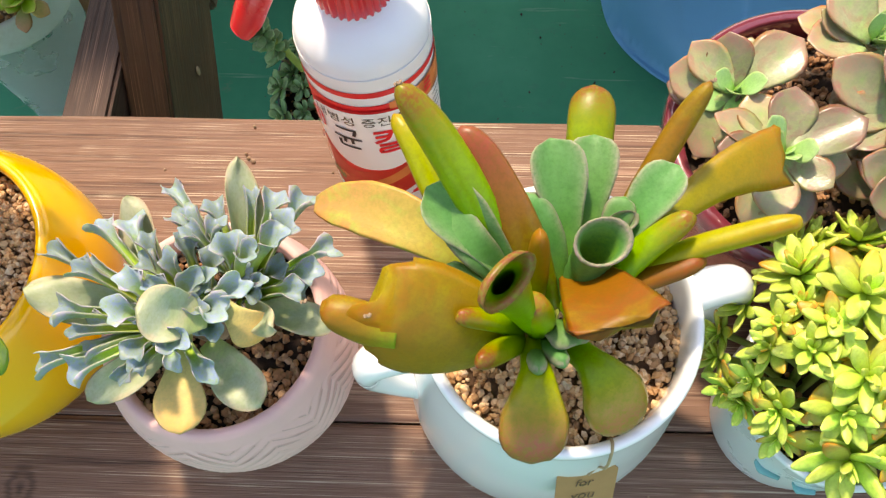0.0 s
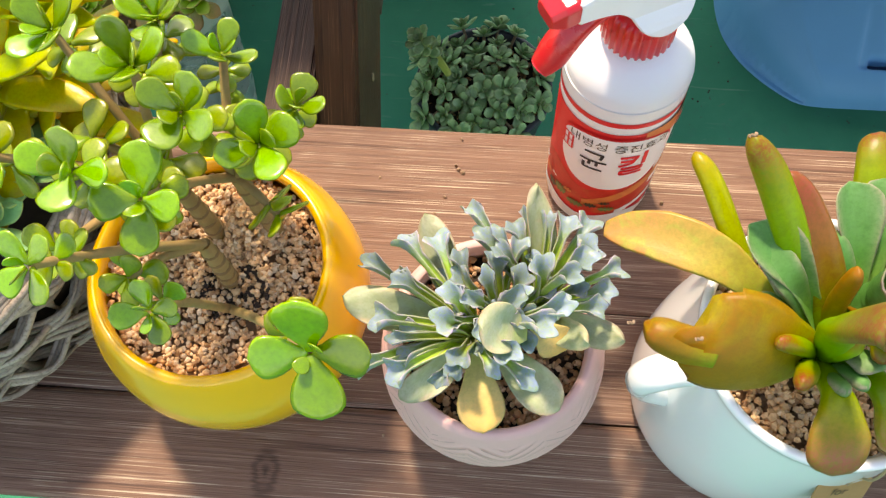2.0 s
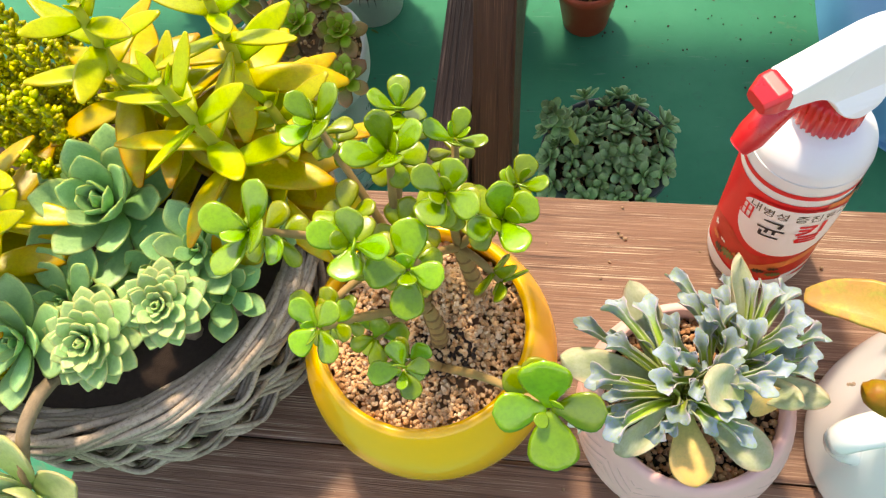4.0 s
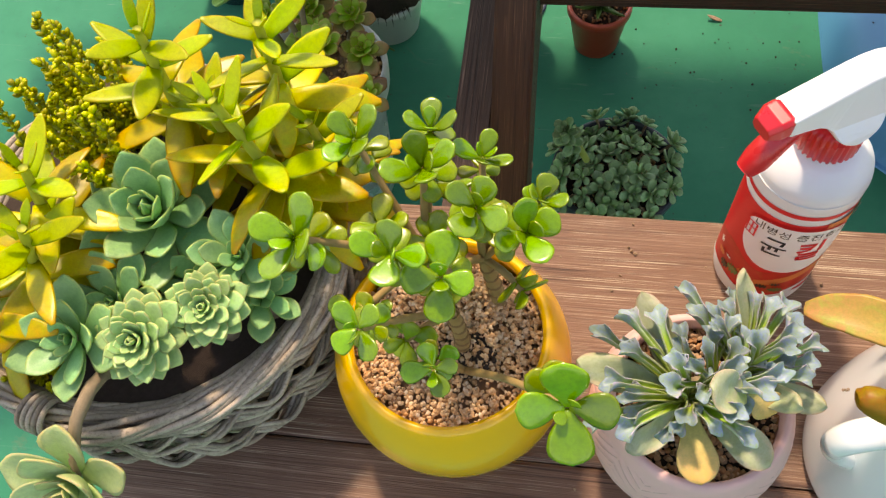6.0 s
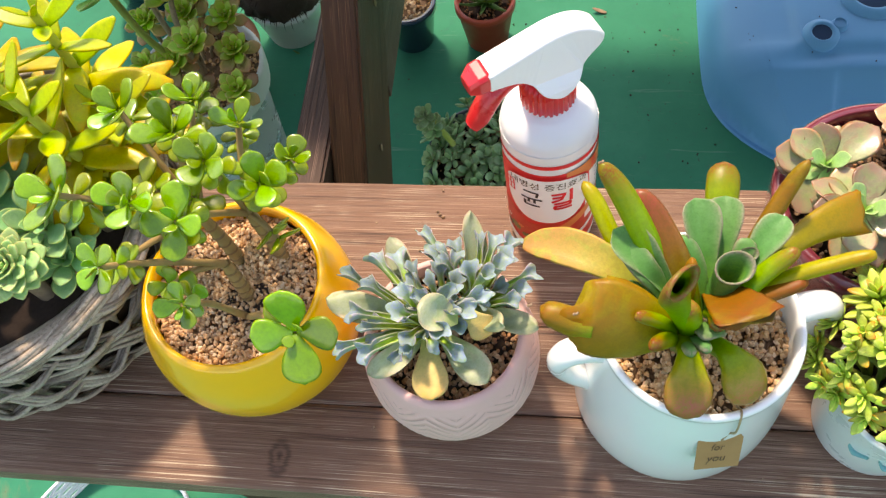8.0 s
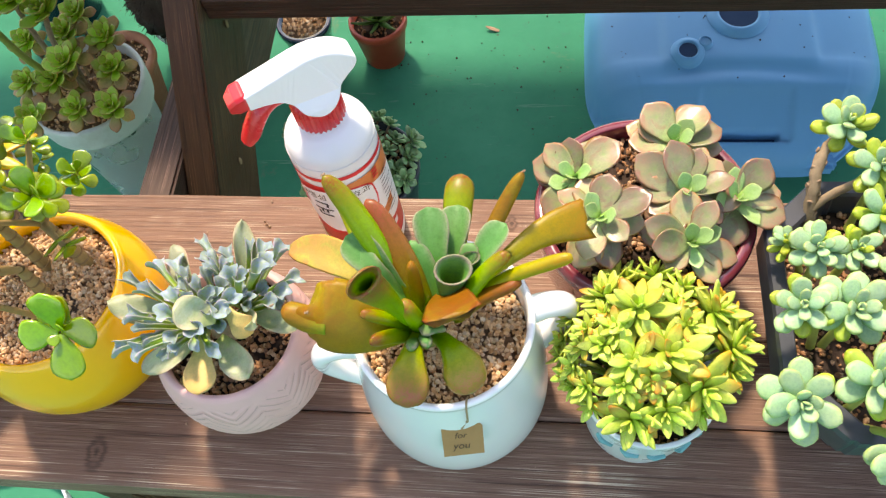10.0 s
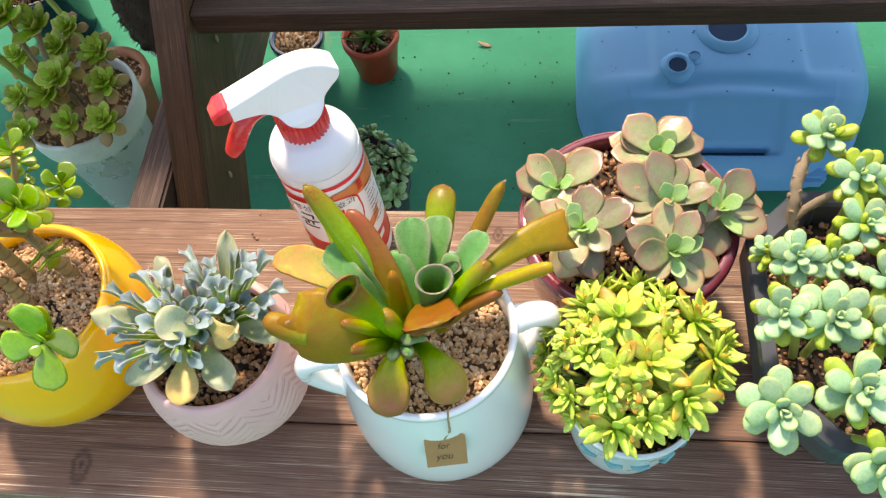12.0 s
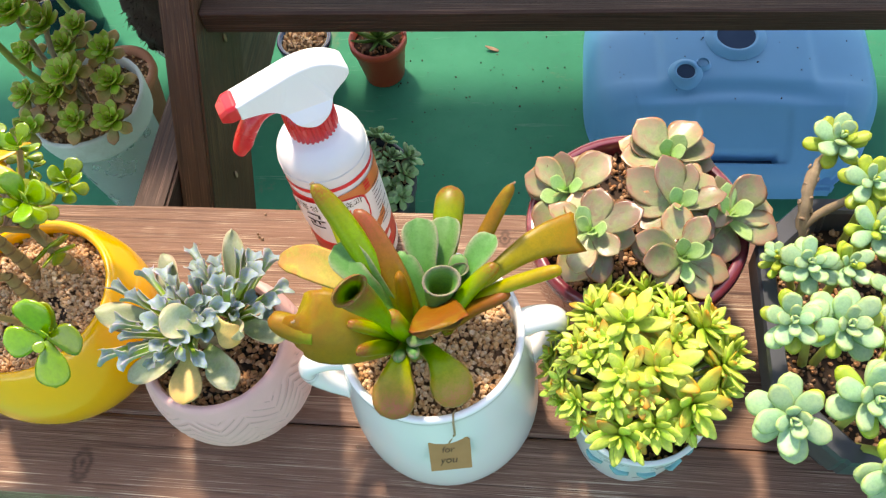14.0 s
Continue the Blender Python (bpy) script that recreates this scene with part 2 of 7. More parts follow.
M = {
    "floor": floor_mat(),
    "wood": wood_mat("stained_wood", (0.078, 0.038, 0.025), (0.190, 0.103, 0.067), (0.385, 0.248, 0.176), knots=((-0.190, 0.068, 0.011), (0.135, 0.285, 0.006), (0.42, 0.09, 0.01))),
    # darker copies of the board's wood, with the shade put into the colour
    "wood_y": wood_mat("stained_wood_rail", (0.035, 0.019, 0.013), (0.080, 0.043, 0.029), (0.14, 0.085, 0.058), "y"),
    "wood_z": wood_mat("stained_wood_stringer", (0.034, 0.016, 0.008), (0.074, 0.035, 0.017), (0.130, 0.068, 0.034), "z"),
    "wood_shaded": wood_mat("shaded_stained_wood", (0.026, 0.013, 0.008), (0.050, 0.025, 0.016), (0.088, 0.048, 0.031)),
    "yellow": plain_mat("yellow_glaze", (0.98, 0.50, 0.002), 0.22, 0.05, 30, coat=0.6, bump_s=0.02),
    "pink": plain_mat("pink_clay", (0.80, 0.475, 0.43), 0.75, 0.2, 45, bump_s=0.3, dirt=(0.68, 0.40, 0.355)),
    "pink_line": plain_mat("darker_clay_line", (0.70, 0.42, 0.375), 0.9, 0.4, 160),
    "white_glaze": plain_mat("white_glaze", (0.84, 0.86, 0.85), 0.2, 0.04, 25, coat=0.5, bump_s=0.02),
    "plum": plain_mat("plum_glaze", (0.20, 0.03, 0.045), 0.18, 0.4, 90, coat=0.9, bump_s=0.1, dirt=(0.48, 0.16, 0.16)),
    "teal_pot": plain_mat("pale_glaze_pot", (0.70, 0.77, 0.76), 0.28, 0.08, 40, coat=0.3, dirt=(0.45, 0.66, 0.66), dirt_amount=0.3),
    "teal_paint": plain_mat("teal_brush_paint", (0.16, 0.50, 0.50), 0.35, 0.4, 200),
    "black_plastic": plain_mat("black_plastic", (0.045, 0.052, 0.063), 0.38, 0.3, 60, bump_s=0.1, dirt=(0.06, 0.06, 0.058)),
    "blue_plastic": plain_mat("blue_plastic", (0.095, 0.355, 0.61), 0.5, 0.15, 9, spec=0.35, bump_s=0.06, dirt=(0.09, 0.31, 0.52), dirt_amount=0.25),
    "blue_shade": plain_mat("blue_hole_shade", (0.006, 0.035, 0.09), 0.9, 0.2, 20),
    "bottle_white": plain_mat("white_plastic", (0.83, 0.83, 0.82), 0.35, 0.03, 30, bump_s=0.02),
    "red": plain_mat("red_plastic", (0.66, 0.012, 0.02), 0.28, 0.05, 40, coat=0.3, bump_s=0.02),
    "label_white": plain_mat("label_white", (0.85, 0.84, 0.82), 0.4, 0.02, 30),
    "label_red": plain_mat("label_red", (0.80, 0.016, 0.02), 0.4, 0.05, 30),
    "label_orange": plain_mat("label_orange", (0.80, 0.24, 0.06), 0.4, 0.25, 70, dirt=(0.65, 0.05, 0.02)),
    "label_photo": plain_mat("label_photo", (0.70, 0.035, 0.018), 0.4, 0.3, 110, dirt=(0.62, 0.16, 0.03), dirt_amount=0.8),
    "label_leaf": plain_mat("label_print_green", (0.16, 0.22, 0.05), 0.4, 0.4, 300, dirt=(0.45, 0.35, 0.12)),
    "label_dark": plain_mat("label_print_dark", (0.06, 0.05, 0.02), 0.4, 0.4, 300, dirt=(0.30, 0.10, 0.03)),
    "ink": plain_mat("black_ink", (0.02, 0.02, 0.022), 0.5),
    "pencil": plain_mat("brown_pen", (0.13, 0.075, 0.035), 0.7, 0.2, 300),
    "card": plain_mat("brown_card", (0.42, 0.23, 0.085), 0.8, 0.2, 120, bump_s=0.15),
    "string": plain_mat("hemp_string", (0.42, 0.30, 0.16), 0.9, 0.3, 500, bump_s=0.4),
    "wicker": wicker_mat("grey_willow", (0.20, 0.155, 0.115), (0.60, 0.50, 0.39)),
    "terracotta": plain_mat("terracotta", (0.45, 0.17, 0.075), 0.75, 0.2, 60, bump_s=0.2, dirt=(0.52, 0.33, 0.2)),
    "red_pot": plain_mat("rust_red_plastic", (0.42, 0.06, 0.025), 0.45, 0.15, 50),
    "grey_white": plain_mat("white_plastic_pot", (0.66, 0.69, 0.67), 0.4, 0.15, 40, dirt=(0.45, 0.42, 0.36)),
    "navy": plain_mat("navy_glaze", (0.012, 0.03, 0.06), 0.2, 0.3, 40, coat=0.7),
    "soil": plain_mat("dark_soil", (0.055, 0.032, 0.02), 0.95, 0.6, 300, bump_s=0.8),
    "soil_tan": plain_mat("sandy_soil", (0.28, 0.16, 0.085), 0.95, 0.5, 300, bump_s=0.8),
    "grit": grit_mat("tan_grit", [(0.43, 0.22, 0.09), (0.77, 0.47, 0.23), (0.85, 0.59, 0.34), (0.71, 0.39, 0.17), (0.90, 0.70, 0.47), (0.34, 0.17, 0.07)]),
    "grit_dark": grit_mat("brown_grit", [(0.16, 0.075, 0.035), (0.52, 0.26, 0.12), (0.34, 0.16, 0.07), (0.64, 0.41, 0.24), (0.22, 0.11, 0.06)]),
    "stem": plain_mat("woody_stem", (0.40, 0.29, 0.17), 0.85, 0.6, 250, bump_s=0.9, dirt=(0.16, 0.12, 0.065)),
    "jade_ring": plain_mat("jade_stem_ring", (0.30, 0.175, 0.065), 0.85, 0.4, 260, bump_s=0.4),
    "jade_stem": plain_mat("jade_stem", (0.42, 0.27, 0.095), 0.75, 0.5, 200, bump_s=0.5, dirt=(0.24, 0.22, 0.06)),
    "stem_green": plain_mat("green_stem", (0.30, 0.36, 0.07), 0.5, 0.3, 120),
    "stem_gold": plain_mat("yellow_green_stem", (0.46, 0.48, 0.05), 0.45, 0.3, 120),
    "scab": plain_mat("dry_scab", (0.42, 0.28, 0.17), 0.9, 0.6, 600, bump_s=0.6),
    "jade": leaf_mat("jade_leaf", (0.25, 0.40, 0.04), (0.185, 0.35, 0.034), (0.22, 0.38, 0.04), (0.36, 0.36, 0.05), 0.5, 0.16, coat=0.8, vary=0.55),
    "jade_old": leaf_mat("jade_leaf_old", (0.22, 0.31, 0.04), (0.23, 0.33, 0.05), (0.30, 0.35, 0.065), (0.36, 0.22, 0.08), 0.5, 0.26, coat=0.4),
    "ech": leaf_mat("frilled_leaf", (0.46, 0.54, 0.12), (0.38, 0.51, 0.15), (0.26, 0.33, 0.41), (0.44, 0.38, 0.46), 1.0, 0.40, at=(0.10, 0.66, 0.90), vary=0.55),
    "ech_pale": leaf_mat("frilled_leaf_pale", (0.40, 0.47, 0.20), (0.40, 0.46, 0.25), (0.40, 0.42, 0.29), (0.56, 0.36, 0.26), 1.0, 0.45, bloom=(0.40, 0.47, 0.40), blotch=((0.36, 0.42, 0.34), (0.48, 0.40, 0.28))),
    "ech_orange": leaf_mat("frilled_leaf_orange", (0.48, 0.52, 0.24), (0.60, 0.48, 0.24), (0.70, 0.40, 0.20), (0.6, 0.36, 0.26), 0.6, 0.5),
    "paddle": leaf_mat("velvet_green_leaf", (0.22, 0.36, 0.07), (0.105, 0.245, 0.075), (0.125, 0.26, 0.095), (0.36, 0.28, 0.23), 1.5, 0.5, bloom=(0.22, 0.37, 0.18)),
    "olive": leaf_mat("olive_red_leaf", (0.15, 0.36, 0.03), (0.25, 0.36, 0.035), (0.25, 0.085, 0.05), (0.27, 0.13, 0.055), 0.5, 0.38, at=(0.25, 0.58, 0.9)),
    "olive_gold": leaf_mat("olive_gold_leaf", (0.22, 0.36, 0.03), (0.36, 0.33, 0.03), (0.38, 0.22, 0.03), (0.34, 0.12, 0.035), 0.8, 0.42, at=(0.0, 0.5, 1.05), blotch=((0.40, 0.30, 0.03),)),
    "brown": leaf_mat("ochre_leaf", (0.20, 0.30, 0.025), (0.29, 0.165, 0.022), (0.27, 0.095, 0.024), (0.27, 0.09, 0.028), 0.6, 0.5, at=(0.0, 0.42, 0.95), blotch=((0.28, 0.19, 0.025),)),
    "orange": leaf_mat("orange_leaf", (0.30, 0.42, 0.06), (0.50, 0.42, 0.14), (0.56, 0.31, 0.16), (0.54, 0.22, 0.13), 1.2, 0.38, at=(0.0, 0.36, 0.85), blotch=((0.54, 0.36, 0.15), (0.40, 0.40, 0.12))),
    "curl": leaf_mat("rolled_leaf", (0.16, 0.40, 0.03), (0.20, 0.33, 0.035), (0.25, 0.10, 0.065), (0.26, 0.10, 0.065), 0.8, 0.36, at=(0.2, 0.55, 0.82)),
    "yellow_finger": leaf_mat("yellow_green_finger", (0.30, 0.45, 0.03), (0.40, 0.48, 0.03), (0.50, 0.30, 0.05), (0.48, 0.30, 0.05), 0.4, 0.36, at=(0.0, 0.6, 1.0)),
    "rust": leaf_mat("rust_green_leaf", (0.18, 0.34, 0.03), (0.31, 0.19, 0.06), (0.36, 0.15, 0.09), (0.34, 0.14, 0.08), 0.6, 0.36, at=(0.12, 0.45, 0.8)),
    "spoon_leaf": leaf_mat("green_brown_leaf", (0.20, 0.38, 0.03), (0.27, 0.32, 0.04), (0.43, 0.19, 0.12), (0.40, 0.19, 0.09), 0.8, 0.36, at=(0.28, 0.54, 0.84)),
    "plum_leaf": leaf_mat("dusty_rose_leaf", (0.42, 0.57, 0.26), (0.38, 0.39, 0.235), (0.39, 0.235, 0.175), (0.37, 0.12, 0.075), 1.4, 0.28, at=(0.12, 0.46, 0.95), vary=0.7, coat=0.2, blotch=((0.27, 0.37, 0.16), (0.38, 0.215, 0.165))),
    "plum_green": leaf_mat("young_rose_leaf", (0.36, 0.56, 0.18), (0.34, 0.54, 0.22), (0.36, 0.50, 0.23), (0.46, 0.36, 0.20), 0.6, 0.34, bloom=(0.44, 0.60, 0.36)),
    "lime": leaf_mat("lime_leaf", (0.44, 0.63, 0.14), (0.56, 0.74, 0.20), (0.64, 0.74, 0.24), (0.63, 0.44, 0.14), 0.4, 0.38, at=(0.0, 0.5, 1.0), vary=0.35),
    "lime_red": leaf_mat("lime_leaf_blushed", (0.44, 0.58, 0.14), (0.56, 0.62, 0.18), (0.66, 0.32, 0.12), (0.64, 0.25, 0.08), 0.6, 0.38, at=(0.0, 0.6, 1.05), vary=0.35),
    "moon": leaf_mat("plump_pale_leaf", (0.36, 0.52, 0.22), (0.35, 0.55, 0.35), (0.44, 0.58, 0.28), (0.54, 0.60, 0.13), 0.8, 0.42, bloom=(0.47, 0.67, 0.55)),
    "moon_y": leaf_mat("plump_yellow_leaf", (0.33, 0.48, 0.12), (0.38, 0.51, 0.12), (0.47, 0.53, 0.10), (0.52, 0.51, 0.09), 0.6, 0.38, bloom=(0.42, 0.56, 0.27)),
    "blue_ros": leaf_mat("blue_green_leaf", (0.26, 0.48, 0.15), (0.26, 0.50, 0.23), (0.34, 0.54, 0.25), (0.54, 0.52, 0.15), 1.0, 0.40, bloom=(0.40, 0.63, 0.38)),
    "mint": leaf_mat("mint_leaf", (0.32, 0.54, 0.22), (0.40, 0.63, 0.31), (0.50, 0.66, 0.28), (0.68, 0.56, 0.22), 1.3, 0.40, bloom=(0.54, 0.75, 0.50)),
    "hang_leaf": leaf_mat("pale_blushed_leaf", (0.40, 0.56, 0.22), (0.48, 0.60, 0.30), (0.54, 0.58, 0.28), (0.62, 0.36, 0.18), 1.0, 0.36, bloom=(0.62, 0.72, 0.50)),
    "gold": leaf_mat("golden_leaf", (0.48, 0.48, 0.03), (0.60, 0.48, 0.035), (0.66, 0.34, 0.05), (0.62, 0.21, 0.04), 1.0, 0.33, at=(0.0, 0.5, 1.0), soft=0.25, vary=0.45, blotch=((0.46, 0.50, 0.04),)),
    "gold_green": leaf_mat("golden_leaf_young", (0.38, 0.50, 0.04), (0.41, 0.52, 0.045), (0.50, 0.51, 0.05), (0.60, 0.34, 0.05), 0.9, 0.33, soft=0.25),
    "bead": leaf_mat("beaded_leaf", (0.26, 0.32, 0.03), (0.46, 0.48, 0.06), (0.64, 0.58, 0.10), vary=0.7, island=True),
    "floor_leaf": leaf_mat("floor_leaf", (0.22, 0.36, 0.15), (0.26, 0.42, 0.22), (0.34, 0.47, 0.26), (0.40, 0.42, 0.22), 0.6, 0.45, vary=0.4, island=True, bloom=(0.36, 0.52, 0.34)),
    "back_red": leaf_mat("back_leaf_blushed", (0.40, 0.50, 0.14), (0.46, 0.40, 0.18), (0.52, 0.27, 0.17), (0.56, 0.22, 0.15), 1.0, 0.4, vary=0.4),
    "back_light": leaf_mat("back_leaf_young", (0.40, 0.62, 0.16), (0.42, 0.66, 0.22), (0.50, 0.70, 0.28), None, 0.5, 0.38, vary=0.3),
    "back_leaf": leaf_mat("back_leaf", (0.54, 0.70, 0.13), (0.36, 0.60, 0.12), (0.44, 0.50, 0.16), (0.62, 0.25, 0.15), 1.0, 0.34, vary=0.45),
    "spike": leaf_mat("spiky_leaf", (0.10, 0.18, 0.05), (0.09, 0.17, 0.05), (0.12, 0.18, 0.06)),
}

M["clear_plastic"] = plain_mat("cloudy_plastic", (0.80, 0.86, 0.83), 0.28, 0.1, 30)
M["clear_plastic"].node_tree.nodes["Principled BSDF"].inputs["Transmission Weight"].default_value = 0.75

# ---- shaping helpers ----


def thing(name, label, category, at=(0, 0, 0), group="", kind=""):
    ob = new(name)
    ob.empty_display_size = 0.02
    ob.location = at
    return tagged(ob, label, category, group, kind)


def mesh_of(name, verts, faces, uvs=None, smooth=True):
    me = bpy.data.meshes.new(name)
    me.from_pydata([tuple(v) for v in verts], [], faces)
    if uvs is not None:
        layer = me.uv_layers.new(name="UVMap")
        idx = np.empty(len(me.loops), dtype=np.int32)
        me.loops.foreach_get("vertex_index", idx)
        layer.data.foreach_set("uv", np.asarray(uvs, dtype=np.float32)[idx].ravel())
    if smooth:
        me.shade_smooth()
    me.update()
    return me


def part_of(name, me, material, parent, m=None, label="", kind=""):
    """One mesh object, in world coordinates, under its thing."""
    if not me.materials:
        me.materials.append(material)
    ob = new(name, me)
    ob.parent = parent
    if parent is not None:
        ob.matrix_parent_inverse = parent.matrix_basis.inverted()
    if m is not None:
        ob.matrix_basis = m
    return tagged(ob, label, kind=kind)


def part(name, bm, material, parent, label="", kind=""):
    me = bpy.data.meshes.new(name)
    bm.normal_update()
    bm.to_mesh(me)
    bm.free()
    return part_of(name, me, material, parent, None, label, kind)


def lathe(name, profile, centre, seg=64, wobble=None):
    """A turned form: profile of (radius, height) from the foot, up and over the lip."""
    verts, faces = [], []
    n = len(profile)
    for k in range(seg):
        a = 2 * math.pi * k / seg
        for r, z in profile:
            rr = r + (wobble(a, z, r) if wobble else 0)
            verts.append((centre[0] + rr * math.cos(a), centre[1] + rr * math.sin(a), centre[2] + z))
    for k in range(seg):
        k2 = (k + 1) % seg
        for i in range(n - 1):
            faces.append((k * n + i, k2 * n + i, k2 * n + i + 1, k * n + i + 1))
    faces.append(tuple(k * n for k in reversed(range(seg))))
    faces.append(tuple(k * n + n - 1 for k in range(seg)))
    me = mesh_of(name, verts, faces)
    return me


def smooth_profile(points, n=5, least=0.0002):
    """A rounded line through the given profile points."""
    p = [Vector((*q, 0)) for q in points]
    out = []
    for i in range(len(p) - 1):
        a, b, c, d = p[max(i - 1, 0)], p[i], p[i + 1], p[min(i + 2, len(p) - 1)]
        for k in range(n):
            t = k / n
            v = 0.5 * ((2 * b) + (c - a) * t + (2 * a - 5 * b + 4 * c - d) * t * t + (3 * b - a - 3 * c + d) * t ** 3)
            out.append((max(v.x, least), v.y))
    out.append(points[-1])
    return out


def spline(points, n):
    p = [Vector(q) for q in points]
    out = []
    for j in range(n + 1):
        u = j / n * (len(p) - 1)
        i = min(int(u), len(p) - 2)
        t = u - i
        a, b, c, d = p[max(i - 1, 0)], p[i], p[i + 1], p[min(i + 2, len(p) - 1)]
        out.append(0.5 * ((2 * b) + (c - a) * t + (2 * a - 5 * b + 4 * c - d) * t * t + (3 * b - a - 3 * c + d) * t ** 3))
    return out


def tube(name, points, radius, n=24, seg=8, flat=1.0, rough=0.0):
    """A round or flattened rod along a line; radius is a number or a list along it."""
    pts = spline(points, n)
    rad = radius if isinstance(radius, (list, tuple)) else [radius, radius]
    verts, faces, uvs = [], [], []
    up = Vector((0, 0, 1))
    for j, p in enumerate(pts):
        d = (pts[min(j + 1, n)] - pts[max(j - 1, 0)]).normalized()
        x = d.cross(up)
        x = x.normalized() if x.length > 1e-4 else Vector((1, 0, 0))
        z = x.cross(d)
        r = float(np.interp(j / n, np.linspace(0, 1, len(rad)), rad))
        for k in range(seg):
            a = 2 * math.pi * k / seg
            q = r * (1 + rough * noise.noise(p * 300 + Vector((k, 0, 0))))
            verts.append(p + x * q * math.cos(a) + z * q * flat * math.sin(a))
            uvs.append((j / n, k / seg))
    for j in range(n):
        for k in range(seg):
            k2 = (k + 1) % seg
            faces.append((j * seg + k, j * seg + k2, (j + 1) * seg + k2, (j + 1) * seg + k))
    faces.append(tuple(range(seg)))
    faces.append(tuple(n * seg + k for k in reversed(range(seg))))
    return mesh_of(name, verts, faces, uvs)


def box_bm(lo, hi, bevel=0.003, seg=2):
    bm = bmesh.new()
    bmesh.ops.create_cube(bm, size=1)
    for v in bm.verts:
        v.co = Vector([lo[i] + (v.co[i] + 0.5) * (hi[i] - lo[i]) for i in range(3)])
    if bevel:
        bmesh.ops.bevel(bm, geom=bm.edges[:], offset=bevel, segments=seg, affect="EDGES")
    return bm


PROF = {
    "jade": [0.22, 0.40, 0.72, 0.93, 1.0, 1.0, 0.95],
    "spoon": [0.42, 0.38, 0.46, 0.66, 0.92, 1.0, 1.0],
    "point": [0.42, 0.66, 0.90, 1.0, 0.97, 0.74, 0.26],
    "lance": [0.60, 0.80, 0.96, 1.0, 0.90, 0.66, 0.22],
    "broad": [0.35, 0.58, 0.84, 1.0, 1.0, 0.78, 0.3],
    "plump": [0.4, 0.64, 0.86, 0.98, 1.0, 0.98, 0.9],
    "finger": [0.8, 0.92, 1.0, 1.0, 0.93, 0.82, 0.74],
    "spike": [1.0, 0.9, 0.78, 0.62, 0.46, 0.28, 0.1],
    "petal": [0.34, 0.50, 0.70, 0.88, 1.0, 0.98, 0.80, 0.14],
    "wedge": [0.20, 0.26, 0.38, 0.54, 0.72, 0.88, 1.0],
    "strap": [0.42, 0.6, 0.78, 0.92, 1.0, 1.0, 0.96],
}


def blunt(s, prof):
    """Rounds a leaf's end off, unless it runs to a point."""
    if prof[-1] < 0.5 or s < 0.72:
        return 1.0
    return math.sqrt(max(1 - ((s - 0.72) / 0.285) ** 2, 0.02))


def leaf_data(L, W, T, prof, bend=0.0, cup=0.0, n=9, seg=10, frill=0.0, twist=0.0):
    """Vertices, faces and UVs of one thick leaf from the origin along +y, its upper side to +z."""
    prof = PROF[prof]
    verts, uvs, faces = [], [], []
    y = z = 0.0
    last_s = 0.0
    for i in range(n + 1):
        s = 1 - (1 - i / n) ** 1.5
        th = bend * s
        if i:
            y += math.cos(th) * L * (s - last_s)
            z += math.sin(th) * L * (s - last_s)
        last_s = s
        w = W * float(np.interp(s, np.linspace(0, 1, len(prof)), prof)) / 2 * blunt(s, prof)
        t = T / 2 * (0.75 + 0.35 * math.sin(math.pi * min(s + 0.15, 1))) * (0.55 if i == n else 1.0)
        for k in range(seg):
            a = 2 * math.pi * k / seg
            x = w * math.cos(a)
            h = t * math.sin(a) + cup * W * (math.cos(a) ** 2) * (w * 2 / W) ** 2
            h += frill * W * math.sin(9 * s + 3 * math.cos(a)) * abs(math.cos(a)) * s
            x2 = x * math.cos(twist * s) - h * math.sin(twist * s)
            h2 = x * math.sin(twist * s) + h * math.cos(twist * s)
            verts.append(Vector((x2, y - math.sin(th) * h2, z + math.cos(th) * h2)))
            uvs.append((s, abs(math.cos(a))))
    for i in range(n):
        for k in range(seg):
            k2 = (k + 1) % seg
            faces.append((i * seg + k, i * seg + k2, (i + 1) * seg + k2, (i + 1) * seg + k))
    th = bend
    tip = len(verts)
    last = sum((verts[n * seg + k] for k in range(seg)), Vector()) / seg
    verts.append(last + Vector((0, math.cos(th), math.sin(th))) * (W * 0.02 + 0.0003))
    uvs.append((1.0, 0.6))
    base = len(verts)
    verts.append(Vector((0, -0.0005, 0)))
    uvs.append((0.0, 0.0))
    for k in range(seg):
        k2 = (k + 1) % seg
        faces.append((n * seg + k, n * seg + k2, tip))
        faces.append((k2, k, base))
    return verts, faces, uvs


def leaf_meshes(name, count, L, W, T, prof, bend=0.0, cup=0.0, material=None, seed=1, **more):
    rng = random.Random(seed)
    out = []
    for i in range(count):
        v, f, u = leaf_data(L * rng.uniform(0.94, 1.06), W * rng.uniform(0.9, 1.1), T, prof, bend + rng.uniform(-0.15, 0.15), cup * rng.uniform(0.6, 1.4), **more)
        me = mesh_of(name, v, f, u)
        me.materials.append(material)
        out.append(me)
    return out


def aim(centre, normal, spin=0.0):
    """The frame of a rosette that faces along normal."""
    q = Vector((0, 0, 1)).rotation_difference(Vector(normal).normalized())
    return Matrix.Translation(centre) @ q.to_matrix().to_4x4() @ pose(0, 0, 0, 0, 0, spin)


